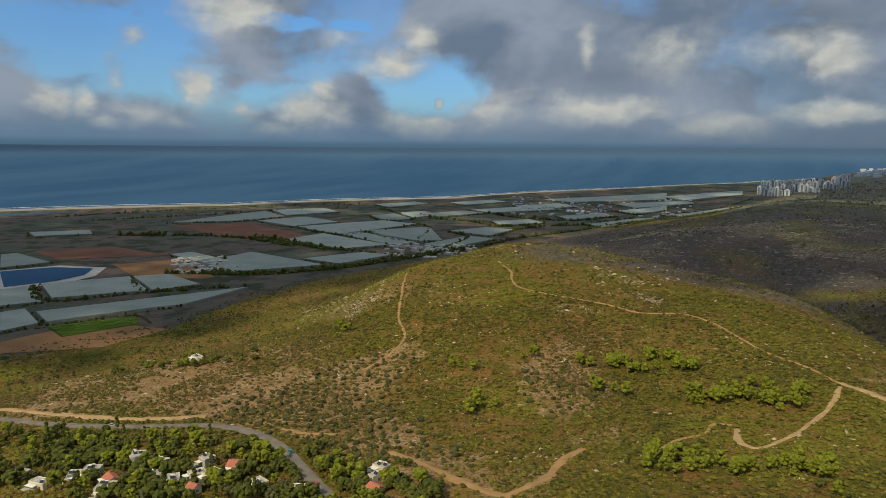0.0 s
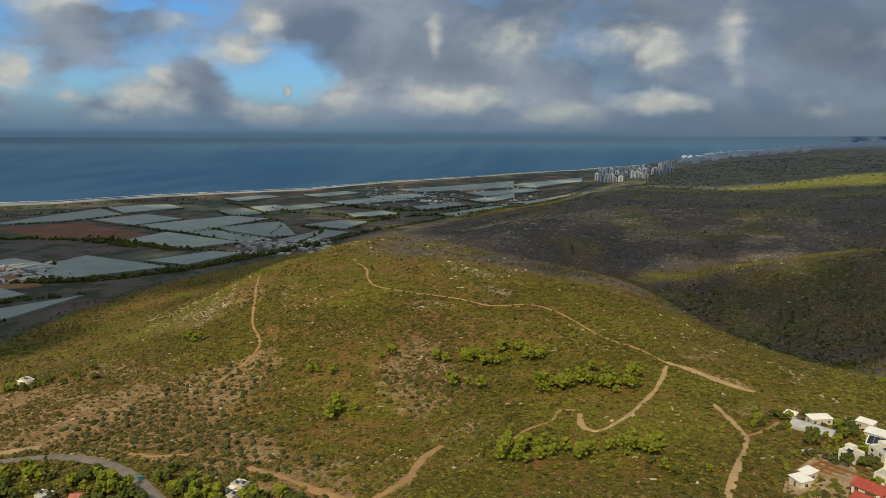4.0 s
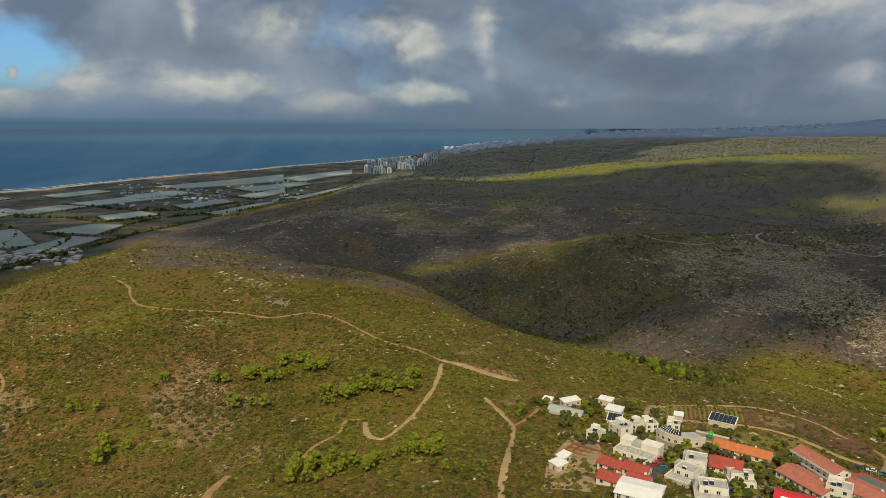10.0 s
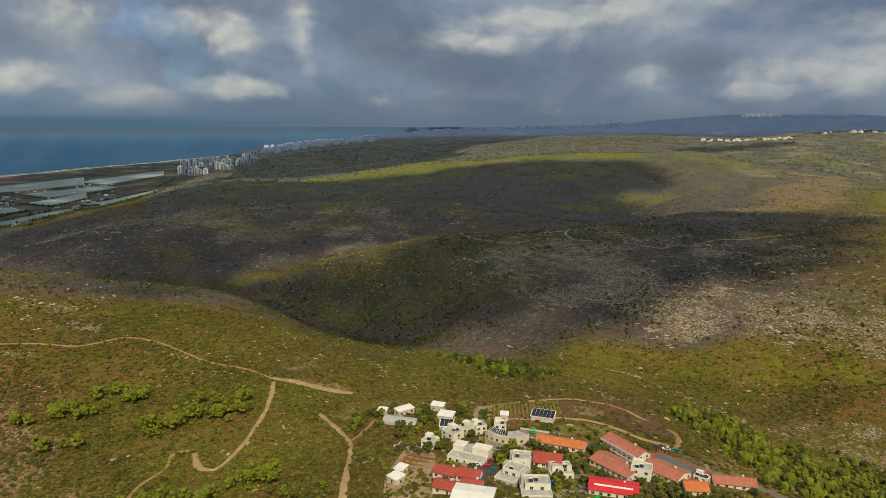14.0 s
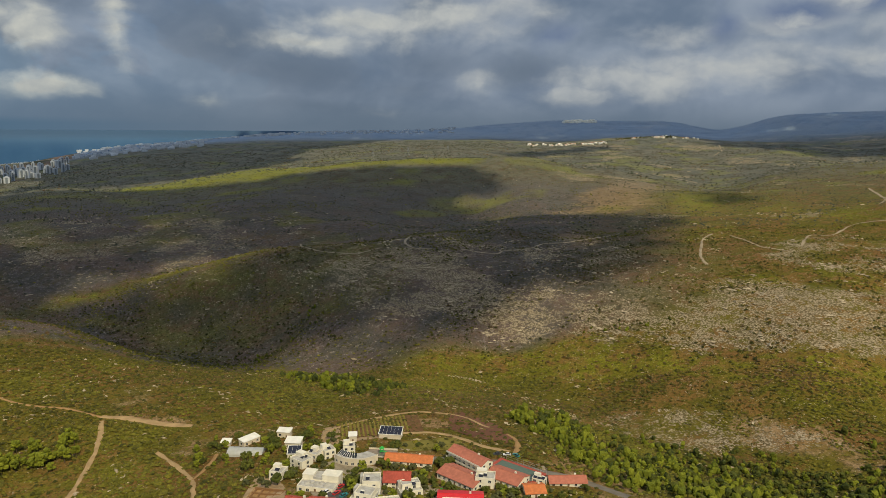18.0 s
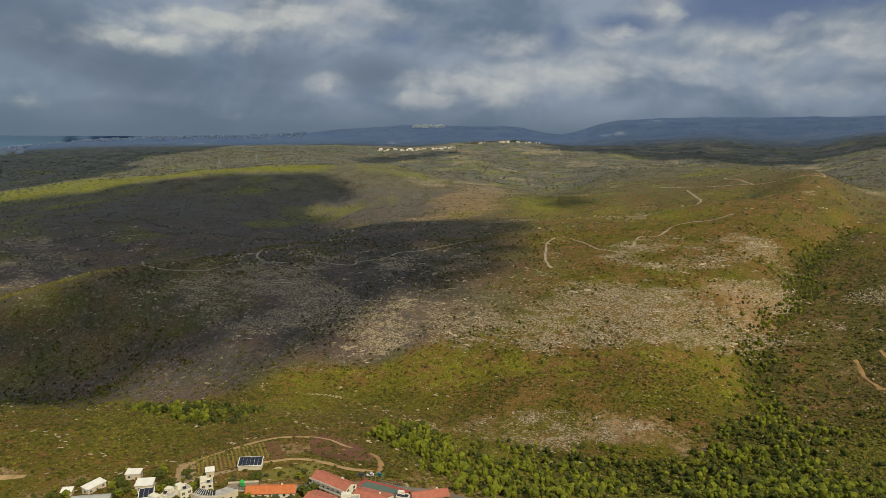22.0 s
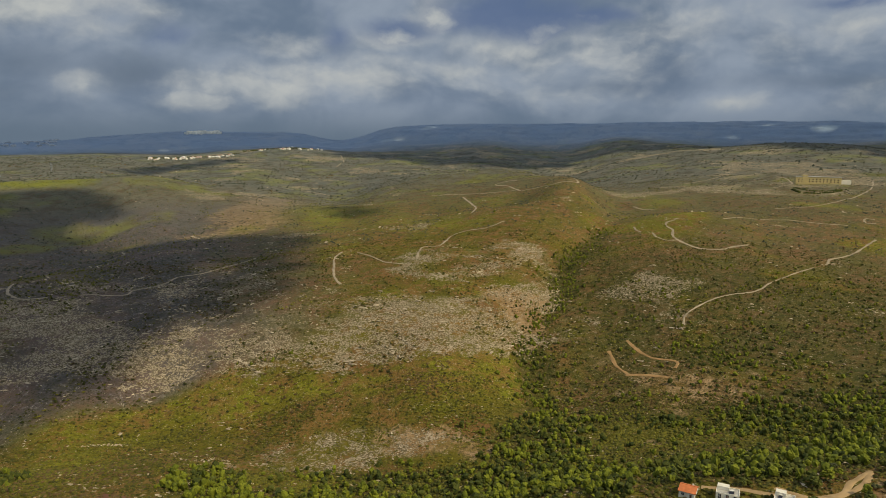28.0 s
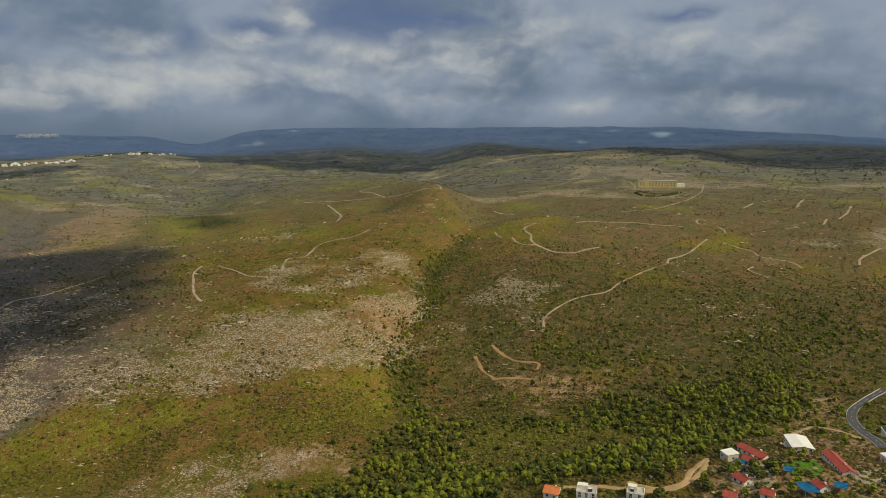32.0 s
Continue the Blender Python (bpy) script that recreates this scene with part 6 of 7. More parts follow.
def curved_hall():
    """The bowed cream building with its row of slanted window fins."""
    ob = start(131, 305, -30, 22, 12, "bowed cream community hall with slanted roof windows", "hall", "", "curved_hall")
    bm = bmesh.new()
    out, inn = [], []
    for i in range(17):
        a = radians(-52 + i * 6.5)
        out.append((math.sin(a) * 14.5, 12 - math.cos(a) * 14.5 + 0.0))
        inn.append((math.sin(a) * 7, 12 - math.cos(a) * 7))
    ring = out + inn[::-1]
    part("wall", solid(bmesh.new(), [(x, y, -2.5) for x, y in ring], [(x, y, 4.0) for x, y in ring]), CREAM, ob)
    part("roof", solid(bmesh.new(), [(x * 0.96, y * 0.96 + 0.3, 4.01) for x, y in ring], [(x * 0.96, y * 0.96 + 0.3, 4.25) for x, y in ring]), CONCRETE, ob)
    bm = bmesh.new()
    for i in range(16):
        (x0, y0), (x1, y1) = out[i], out[i + 1]
        solid(bm, [(x0, y0, 4.01), (x1, y1, 4.01), (x1 * 0.97, y1 * 0.97 + 0.35, 4.01), (x0 * 0.97, y0 * 0.97 + 0.35, 4.01)],
              [(x0, y0, 4.7), (x1, y1, 4.7), (x1 * 0.97, y1 * 0.97 + 0.35, 4.7), (x0 * 0.97, y0 * 0.97 + 0.35, 4.7)])
    part("parapet", bm, CREAM, ob)
    for i in range(9):
        a = radians(-50 + i * 6.2)
        x, y = math.sin(a) * 10.8, 12 - math.cos(a) * 10.8
        f = part("roof_window", box(bmesh.new(), -0.6, 0.6, -1.6, 1.6, -0.08, 0.1), GLASS, ob, "slanted dark roof window", pose(x, y, 4.9, 25, 0, math.degrees(a)))
        part("window_frame", box(bmesh.new(), -0.75, -0.61, -1.7, 1.7, -0.1, 0.16), PALE_METAL, f)
    for i in range(1, 15, 2):
        a = radians(-50 + i * 6.4)
        f = share("window", ME_FRAME, ob, pose(math.sin(a) * 14.54, 12 - math.cos(a) * 14.54, 1.9, 0, 0, math.degrees(a)))
        share("pane", ME_PANE, f, pose(0, 0, 0))


curved_hall()


def foundations():
    """Low rubble walls of an excavated building site."""
    ob = empty_at("building_site", 80, 291, -40)
    tagged(ob, "excavated building site with low unfinished stone walls", "building site")
    take(80, 291, 9)
    rnd = random.Random(5)
    for i in range(4):
        part("foundation_wall", box(bmesh.new(), -8, 7, -7 + i * 4, -6.4 + i * 4, -1.5, rnd.uniform(0.5, 1.2)), SOIL_BROWN, ob)
    for i in range(5):
        part("cross_wall", box(bmesh.new(), -7.5 + i * 3.4, -6.9 + i * 3.4, -6.38, 4.98, -1.5, rnd.uniform(0.4, 1.0)), SOIL_BROWN, ob)
    part("spoil_slab", box(bmesh.new(), -9, 9, -9, 7.5, -1.6, 0.15), DIRT, ob)


foundations()


def court():
    ob = empty_at("sports_court", 203, 262, -68)
    tagged(ob, "fenced sports court with a red border", "court")
    take(203, 262, 11)
    part("border", box(bmesh.new(), -14, 14, -7, 7, -1.5, 0.5), TILE_RED, ob)
    part("playing_surface", box(bmesh.new(), -12, 12, -5.2, 5.2, 0.504, 0.52), simple("court_green", (0.1, 0.14, 0.11), 0.8, 0.15, 0.5), ob)
    for i in range(9):
        for s in (-7, 7):
            part("fence_post", box(bmesh.new(), -14 + i * 3.5 - 0.05, -14 + i * 3.5 + 0.05, s - 0.05, s + 0.05, 0.5, 3.6), STEEL, ob)
    for s in (-7, 7):
        for z in (1.2, 2.4, 3.5):
            part("fence_rail", box(bmesh.new(), -14, 14, s - 0.03, s + 0.03, z - 0.03, z + 0.03), STEEL, ob)


court()


def playground():
    ob = empty_at("playground", 150, 313, -35)
    tagged(ob, "small fenced playground with green climbing frame", "playground")
    take(150, 313, 7)
    part("pad", box(bmesh.new(), -8, 8, -5, 5, -1.5, 0.3), simple("rubber_pad", (0.25, 0.2, 0.15), 0.9, 0.2, 0.5), ob)
    tower = part("climbing_tower", box(bmesh.new(), -1, 1, -1, 1, 2.0, 2.2), GREEN_PLASTIC, ob)
    for sx in (-0.9, 0.9):
        for sy in (-0.9, 0.9):
            part("tower_post", box(bmesh.new(), sx - 0.08, sx + 0.08, sy - 0.08, sy + 0.08, 0.3, 3.6), GREEN_PLASTIC, tower)
    bm = bmesh.new()
    bmesh.ops.create_cone(bm, segments=4, radius1=1.8, radius2=0.05, depth=1.4, cap_ends=True, matrix=pose(0, 0, 4.3, 0, 0, 45))
    part("tower_roof", bm, GREEN_PLASTIC, tower)
    part("slide", solid(bmesh.new(), [(1, -0.4, 1.9), (4.5, -0.4, 0.35), (4.5, 0.4, 0.35), (1, 0.4, 1.9)], [(1, -0.4, 2.1), (4.5, -0.4, 0.55), (4.5, 0.4, 0.55), (1, 0.4, 2.1)]), GREEN_PLASTIC, ob)
    for s in (-5, 5):
        part("fence", box(bmesh.new(), -8, 8, s - 0.06, s + 0.06, 0.3, 1.3), CREAM, ob)


playground()


def wavy_fence(x, y, yaw, length, mat, label):
    ob = empty_at("play_fence", x, y, yaw)
    tagged(ob, label, "fence", "coloured play fences")
    for i in range(int(length / 0.9)):
        u = i * 0.9 - length / 2
        part("board", box(bmesh.new(), u, u + 0.85, 1.6 * math.sin(u * 0.35) - 0.06, 1.6 * math.sin(u * 0.35) + 0.06, -0.6, 1.3), mat, ob)


wavy_fence(129, 256, -30, 11, BLUE_PLASTIC, "wavy blue plastic fence of a kindergarten")
wavy_fence(147, 252, -50, 8, BLUE_PLASTIC, "wavy blue plastic fence beside a red roof")
wavy_fence(160, 262, -60, 5, GREEN_PLASTIC, "short bright green plastic fence")
wavy_fence(136, 240, -20, 7, BLUE_PLASTIC, "wavy blue plastic fence in the school yard")
wavy_fence(148, 243, -20, 5, GREEN_PLASTIC, "bright green plastic fence in the school yard")
ground_quad("lawn", (395, -83, 404, -100, 390, -102, 378, -98, 378, -85), LAWN, 0.35, "bright mown lawn between houses", "lawn")
ground_quad("car_park", (98, 272, 108, 290, 118, 286, 108, 262), ASPHALT, 0.35, "small dark asphalt car park", "car park")


def car(x, y, yaw, paint):
    ob = empty_at("car", x, y, yaw, -0.35)
    tagged(ob, "small parked hatchback car on the village road", "car", "parked cars")
    bm = bmesh.new()
    ring = [(-2.1, -0.8), (2.1, -0.8), (2.1, 0.8), (-2.1, 0.8)]
    solid(bm, [(a, b, 0.3) for a, b in ring], [(a * 0.98, b * 0.97, 0.9) for a, b in ring])
    body = part("body", bm, paint, ob)
    solid(c := bmesh.new(), [(-1.7, -0.72, 0.903), (1.0, -0.72, 0.903), (1.0, 0.72, 0.903), (-1.7, 0.72, 0.903)], [(-1.3, -0.6, 1.45), (0.4, -0.6, 1.45), (0.4, 0.6, 1.45), (-1.3, 0.6, 1.45)])
    part("cabin", c, GLASS, ob)
    part("car_roof", box(bmesh.new(), -1.28, 0.38, -0.58, 0.58, 1.453, 1.5), paint, ob)
    for sx in (-1.3, 1.3):
        for sy in (-0.8, 0.8):
            bm = bmesh.new()
            bmesh.ops.create_cone(bm, cap_ends=True, segments=12, radius1=0.32, radius2=0.32, depth=0.22, matrix=pose(sx, sy, 0.32, 90, 0, 0))
            part("wheel", bm, ASPHALT, ob)


CAR_PAINTS = [simple("car_paint_" + n, c, 0.35, 0.05, 1) for n, c in (("white", (0.7, 0.7, 0.7)), ("red", (0.45, 0.03, 0.03)), ("teal", (0.02, 0.2, 0.22)), ("silver", (0.4, 0.41, 0.42)), ("dark", (0.05, 0.05, 0.06)))]
for i, (x, y, yaw) in enumerate(((104, 276, 20), (107, 272, 25), (109, 268, 20), (112, 282, 110), (206, 284, 160), (210, 280, 150), (-190, 243, 125), (-228, 270, 150), (-362, 265, 5), (128, 296, 60), (121, 330, 10), (112, 279, 20), (214, 277, 100))):
    car(x, y, yaw, CAR_PAINTS[i % 5])


# ---------------------------------------------------------------- plants and stones
def blob_template(subdiv, cut, seed, rag):
    """A ragged clump: points of a jittered icosphere, the underside left off."""
    bm = bmesh.new()
    bmesh.ops.create_icosphere(bm, subdivisions=subdiv, radius=1.0)
    rnd = random.Random(seed)
    for v in bm.verts:
        v.co *= 1 + rnd.uniform(-rag, rag)
    bmesh.ops.delete(bm, geom=[v for v in bm.verts if v.co.z < cut], context="VERTS")
    bm.verts.index_update()
    co = np.array([v.co[:] for v in bm.verts])
    tri = np.array([[v.index for v in f.verts] for f in bm.faces])
    bm.free()
    return co, tri


def cluster(seed, n, subdiv, spread, size, flat_bottom=True, height=1.0):
    """Several clumps in one crown, about one metre in radius."""
    rnd = random.Random(seed)
    cs, ts, k = [], [], 0
    for i in range(n):
        co, tri = blob_template(subdiv, -2, seed * 31 + i, 0.28)
        a, r, z = rnd.uniform(0, 6.283), spread * rnd.random() ** 0.6, rnd.uniform(0.15, 1.0)
        r *= math.sqrt(max(0.1, 1 - (z - 0.35) ** 2 * 1.6))
        s = size * rnd.uniform(0.7, 1.3)
        cs.append(co * (s, s, s * 0.85) + (r * math.cos(a), r * math.sin(a), z * height))
        ts.append(tri + k)
        k += len(co)
    return np.concatenate(cs), np.concatenate(ts)


def spots(n, az0, az1, d0, d1, seed):
    """Random places on the ground, evenly spread over the area."""
    r = np.random.default_rng(seed)
    az = np.radians(r.uniform(az0, az1, n))
    d = np.sqrt(r.uniform(d0**2, d1**2, n))
    return d * np.sin(az), d * np.cos(az), r


def scatter(name, templates, x, y, size, r, mat, label, category, squash=(0.6, 1.0), sink=0.12, group="", along=None):
    fx, fy, fz, k = put_down(x, y)
    cos, tris, base = [], [], 0
    pick = r.integers(0, len(templates), len(x))
    for t, (co, tri) in enumerate(templates):
        m = pick == t
        n = int(m.sum())
        if not n:
            continue
        a = r.uniform(0, 6.283, n)
        s = size[m] * k[m]
        sz = s * r.uniform(*squash, n)
        wob = 1 + r.uniform(-0.18, 0.18, (n, len(co), 3))
        c = co[None] * wob
        if along is not None:
            a = along[m] + r.normal(0, 0.35, n)
            c = c * np.stack([r.uniform(0.9, 1.9, n), r.uniform(0.5, 0.9, n), np.full(n, 1.3)], -1)[:, None]
        X = (c[..., 0] * np.cos(a)[:, None] - c[..., 1] * np.sin(a)[:, None]) * s[:, None] + fx[m][:, None]
        Y = (c[..., 0] * np.sin(a)[:, None] + c[..., 1] * np.cos(a)[:, None]) * s[:, None] + fy[m][:, None]
        Z = (c[..., 2] - sink) * sz[:, None] + fz[m][:, None]
        cos.append(np.stack([X, Y, Z], -1).reshape(-1, 3))
        tris.append((tri[None] + (np.arange(n) * len(co))[:, None, None]).reshape(-1, 3) + base)
        base += n * len(co)
    ob = new(name, mesh_from(name, np.concatenate(cos), np.concatenate(tris), (mat,), None, False))
    return tagged(ob, label, category, group, "stuff")


LUMP_A = [blob_template(1, -0.35, s, 0.3) for s in range(5)]
LUMP_D = [blob_template(1, -0.05, 20 + s, 0.3) for s in range(5)]
LUMP_B = [cluster(40 + s, 3, 1, 0.55, 0.62) for s in range(4)]
STONE = [blob_template(1, -0.4, 90 + s, 0.42) for s in range(5)]
CROWN = [cluster(110 + s, 4, 1, 0.6, 0.55, height=1.0) for s in range(5)]


def bushes(n, d0, d1, s0, s1, seed, templates, keep=1.0):
    x, y, r = spots(n, -66, 110, d0, d1, seed)
    h = top(x, y)
    rk, sl, gr = rocky(x, y, h), bare(x, y, h), greener(x, y, h)
    dens = 0.3 + 0.75 * smooth(-0.3, 0.35, fbm(x, y, 46, 4, 51)) - 0.28 * sl - 0.4 * rk + 0.2 * gr
    az, d = polar(x, y)
    dens = dens + 0.3 * smooth(66, 74, az) * (1 - smooth(1100, 1300, d))
    edge = np.interp(az, (-75, -61, -49.6, -43.6, -32.6, -23, -15.8, -8.6, -4.4, 1.6, 4), (780, 800, 850, 1010, 1250, 1480, 1880, 2200, 2550, 4500, 5200))
    ok = (r.random(n) < dens * keep) & is_free(x, y) & (d < edge + 30)
    x, y, gr = x[ok], y[ok], gr[ok]
    size = s0 + (s1 - s0) * r.random(len(x)) ** 2.2
    tone = r.random(len(x)) * 0.7 + 0.15 + 0.6 * fbm(x, y, 110, 3, 61)
    lab = "low evergreen shrubs on a stony hillside"
    m1 = (tone + gr * 0.5) > 0.68
    m2 = ~m1 & (tone < 0.14)
    m3 = ~m1 & ~m2
    # far shrubs take the leaf colour that has haze in it
    scatter("scrub", templates, x[m3], y[m3], size[m3], r, HAZED_SCRUB if d0 > 1100 else SCRUB, "dark " + lab, "scrub", (0.8, 1.35))
    scatter("scrub", templates, x[m1], y[m1], size[m1], r, HAZED_SCRUB if d0 > 2000 else BRIGHT, "yellow-green " + lab, "scrub", (0.8, 1.35))
    scatter("scrub", templates, x[m2], y[m2], size[m2], r, DRYB, "dry brown shrubs on a stony hillside", "scrub", (0.7, 1.1))


bushes(230000, 210, 640, 0.35, 1.8, 1, LUMP_A)
bushes(100000, 640, 1150, 0.6, 2.3, 2, LUMP_D)
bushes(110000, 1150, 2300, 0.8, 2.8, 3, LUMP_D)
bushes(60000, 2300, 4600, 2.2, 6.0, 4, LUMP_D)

# olive grove in rows on red soil
ox, oy = np.meshgrid(np.arange(-330, -140, 8.5), np.arange(280, 430, 8.0), indexing="ij")
rg = np.random.default_rng(9)
ox, oy = (ox + 0.35 * (oy - 300) + rg.uniform(-1.5, 1.5, ox.shape)).ravel(), (oy + rg.uniform(-1.5, 1.5, oy.shape)).ravel()
keep = (bare(ox, oy, 60 + 0 * ox) > 0.32) & is_free(ox, oy) & (rg.random(ox.size) < 0.85)
scatter("olive_trees", LUMP_B, ox[keep], oy[keep], 1.5 + 1.0 * rg.random(int(keep.sum())), rg, OLIVE, "grey-green olive trees in rows on red soil", "olive trees", (0.8, 1.1), 0.05)

# loose limestone
def stones(n, d0, d1, s0, s1, seed, floor):
    x, y, r = spots(n, -66, 110, d0, d1, seed)
    h = top(x, y)
    rk = rocky(x, y, h)
    bed = 0.5 + 0.5 * np.sin(h * 0.95 + 7.0 * fbm(x, y, 60, 4, 78))
    knot = smooth(-0.1, 0.3, fbm(x, y, 22, 4, 77))
    ok = (r.random(n) < np.maximum(rk, floor) * (0.08 + 1.1 * bed**3) * (0.15 + 1.1 * knot)) & is_free(x, y) & (h > 34)
    x, y = x[ok], y[ok]
    slope = np.arctan2(top(x, y + 6) - top(x, y - 6), top(x + 6, y) - top(x - 6, y)) + math.pi / 2
    scatter("limestone_rocks", STONE, x, y, s0 + (s1 - s0) * r.random(len(x)) ** 2.5, r, ROCK, "pale weathered limestone outcrops in the scrub", "rocks", (0.3, 0.7), 0.15, "", slope)


stones(170000, 230, 650, 0.35, 1.6, 11, 0.11)
stones(200000, 640, 1120, 0.8, 2.5, 12, 0.01)
stones(130000, 1120, 1650, 1.0, 3.2, 13, 0.01)
stones(60000, 1650, 3400, 1.6, 4.2, 14, 0.02)

# a bare white outcrop above the valley
rg = np.random.default_rng(19)
ox, oy = 343 + rg.normal(0, 9, 90), 521 + rg.normal(0, 4, 90)
ox, oy = 343 + (ox - 343) * 0.76 - (oy - 521) * 0.65, 521 - (ox - 343) * 0.65 + (oy - 521) * 0.76
scatter("limestone_rocks", STONE, ox, oy, rg.uniform(0.7, 2.2, 90), rg, ROCK, "bare pale limestone outcrop above the valley", "rocks", (0.4, 0.8), 0.15)

# woods of the valleys
x, y, r = spots(90000, -20, 115, 220, 1300, 21)
ok = (r.random(len(x)) < wooded(x, y)) & is_free(x, y)
x, y = x[ok], y[ok]
size = (1.5 + 2.4 * r.random(len(x)) ** 1.6) * (1 - 0.3 * smooth(560, 760, np.hypot(x, y)))
pale = r.random(len(x)) + 0.4 * fbm(x, y, 40, 3, 91) < 0.46 + 0.2 * smooth(560, 700, np.hypot(x, y)) + 0.4 * smooth(60, -60, x - 330) * (y < 420)
scatter("valley_woodland", CROWN, x[~pale], y[~pale], size[~pale], r, OAK, "dense dark oak and pine woodland in the valley", "woodland", (0.8, 1.3), 0.0)
scatter("valley_woodland", CROWN, x[pale], y[pale], size[pale], r, PINE, "yellow-green young pines in the valley woodland", "woodland", (0.9, 1.5), 0.0)

# trees in rows and groves on the plain
def tree_belt(pts, gap, size, seed):
    gap = gap * 0.7
    c = bend(pts, gap)
    rb = np.random.default_rng(seed)
    c = c + rb.uniform(-gap * 0.4, gap * 0.4, c.shape)
    c = c[rb.random(len(c)) < 0.85]
    scatter("tree_belt", LUMP_B, c[:, 0], c[:, 1], size * rb.uniform(0.5, 1.0, len(c)), rb, OAK, "dark windbreak trees along fields", "trees", (0.8, 1.5), 0.0)


tree_belt((-1050, 640, -930, 575, -850, 690, -760, 800), 9, 5, 31)
tree_belt((-960, 815, -800, 900, -740, 1010, -700, 1180, -640, 1400), 6, 6, 32)
tree_belt((-900, 860, -760, 960, -700, 1120, -650, 1330), 7, 6, 33)
tree_belt((-1230, 1480, -1040, 1400, -820, 1310), 12, 5, 34)
tree_belt((-1130, 1765, -990, 1730, -800, 1400), 12, 5, 35)
tree_belt((-820, 1600, -760, 1560, -690, 1320), 10, 6, 36)
tree_belt((-1120, 1235, -860, 1195, -720, 1190), 11, 6, 37)
tree_belt((-700, 1740, -640, 1900, -560, 1980, -470, 2200), 12, 7, 38)
tree_belt((-640, 1420, -600, 1640, -540, 1840, -400, 2120, -250, 2480), 8, 6, 39)
tree_belt((-1050, 1900, -900, 1880, -760, 1790, -680, 1930), 14, 7, 40)
tree_belt((-960, 2150, -800, 2050, -640, 2060, -540, 2230), 14, 8, 41)
tree_belt((-880, 2350, -760, 2580, -600, 2440, -500, 2350), 16, 5, 42)
tree_belt((-1400, 2150, -1250, 2020, -1090, 1870), 16, 5, 43)
tree_belt((-560, 2630, -420, 2900, -330, 2640, -210, 2680), 15, 4, 44)
tree_belt((-1500, 1120, -1300, 1230, -1240, 1240, -1000, 1190), 11, 8, 45)
tree_belt((-1180, 1260, -1100, 1250, -900, 1180), 8, 8, 46)
tree_belt((-1900, 1300, -1750, 1600, -1650, 1880, -1500, 2100), 14, 5, 47)
tree_belt((-2100, 1350, -2000, 1700, -1850, 2050, -1600, 2300), 14, 5, 48)
tree_belt((-790, 480, -740, 580, -690, 560), 3.5, 1.6, 49)
tree_belt((-700, 470, -650, 500, -620, 560), 3.5, 1.4, 50)
tree_belt((-450, 2420, -300, 2640, -240, 3000, -220, 3350), 16, 4, 51)

for i, corner in enumerate(NET_EDGES):
    tree_belt((*corner[0], *corner[3], *corner[2]), 10, 3.2 if i % 3 else 4.5, 80 + i)


# ---------------------------------------------------------------- single trees
def crown_mesh(name, seed, n, mat, spread, size, height, lift):
    co, tri = cluster(seed, n, 1, spread, size, height=height)
    co = co + (0, 0, lift)
    return mesh_from(name, co, tri, (mat,), None, False)


def trunk_mesh(name, tall, thick, seed, limbs=3):
    rnd = random.Random(seed)
    bm = bmesh.new()

    def limb(p, q, r0, r1):
        d = Vector(q) - Vector(p)
        m = Matrix.Translation((Vector(p) + Vector(q)) / 2) @ d.to_track_quat("Z", "Y").to_matrix().to_4x4()
        bmesh.ops.create_cone(bm, segments=6, radius1=r0, radius2=r1, depth=d.length, matrix=m)

    limb((0, 0, -0.4), (0.1, 0, tall), thick, thick * 0.6)
    for i in range(limbs):
        a = i * 2.1 + rnd.random()
        limb((0.1, 0, tall * rnd.uniform(0.6, 0.95)), (math.cos(a) * 1.2, math.sin(a) * 1.2, tall + rnd.uniform(0.5, 1.2)), thick * 0.5, thick * 0.2)
    me = bpy.data.meshes.new(name)
    bm.to_mesh(me)
    bm.free()
    me.materials.append(BARK)
    return me


KINDS = {}
for kind_name, mat, n, spread, size, height, lift, tall, thick in (("oak", OAK, 22, 2.6, 1.05, 2.6, 1.8, 2.2, 0.24), ("pine", PINE, 20, 2.0, 0.95, 4.2, 1.6, 2.6, 0.2), ("olive", OLIVE, 16, 1.9, 0.8, 1.6, 1.3, 1.5, 0.2), ("cypress", OAK, 18, 0.55, 0.6, 7.5, 0.4, 1.2, 0.16)):
    KINDS[kind_name] = ([crown_mesh("crown", 300 + i + len(kind_name) * 11, n, mat, spread, size, height, lift) for i in range(3)], trunk_mesh("trunk", tall, thick, 5))
TREE_LABELS = {"oak": "dark round broadleaf tree beside houses", "pine": "bright green young pine on the slope", "olive": "grey-green olive tree beside houses", "cypress": "tall narrow dark cypress"}
TREE_COUNT = [0]


def tree(sort, x, y, scale, rnd):
    ob = new(sort + "_tree")
    fx, fy, fz, _ = (float(v) for v in put_down(x, y))
    ob.matrix_world = pose(fx, fy, fz - 0.1, 0, 0, rnd.uniform(0, 360)) @ Matrix.Diagonal((scale, scale, scale * rnd.uniform(0.85, 1.2), 1))
    tagged(ob, TREE_LABELS[sort], "tree", "trees of the hillside villages")
    crowns, trunk = KINDS[sort]
    for nm, me in (("trunk", trunk), ("crown", rnd.choice(crowns))):
        p = new(nm, me)
        p.parent = ob
    take(x, y, 1.0)
    TREE_COUNT[0] += 1


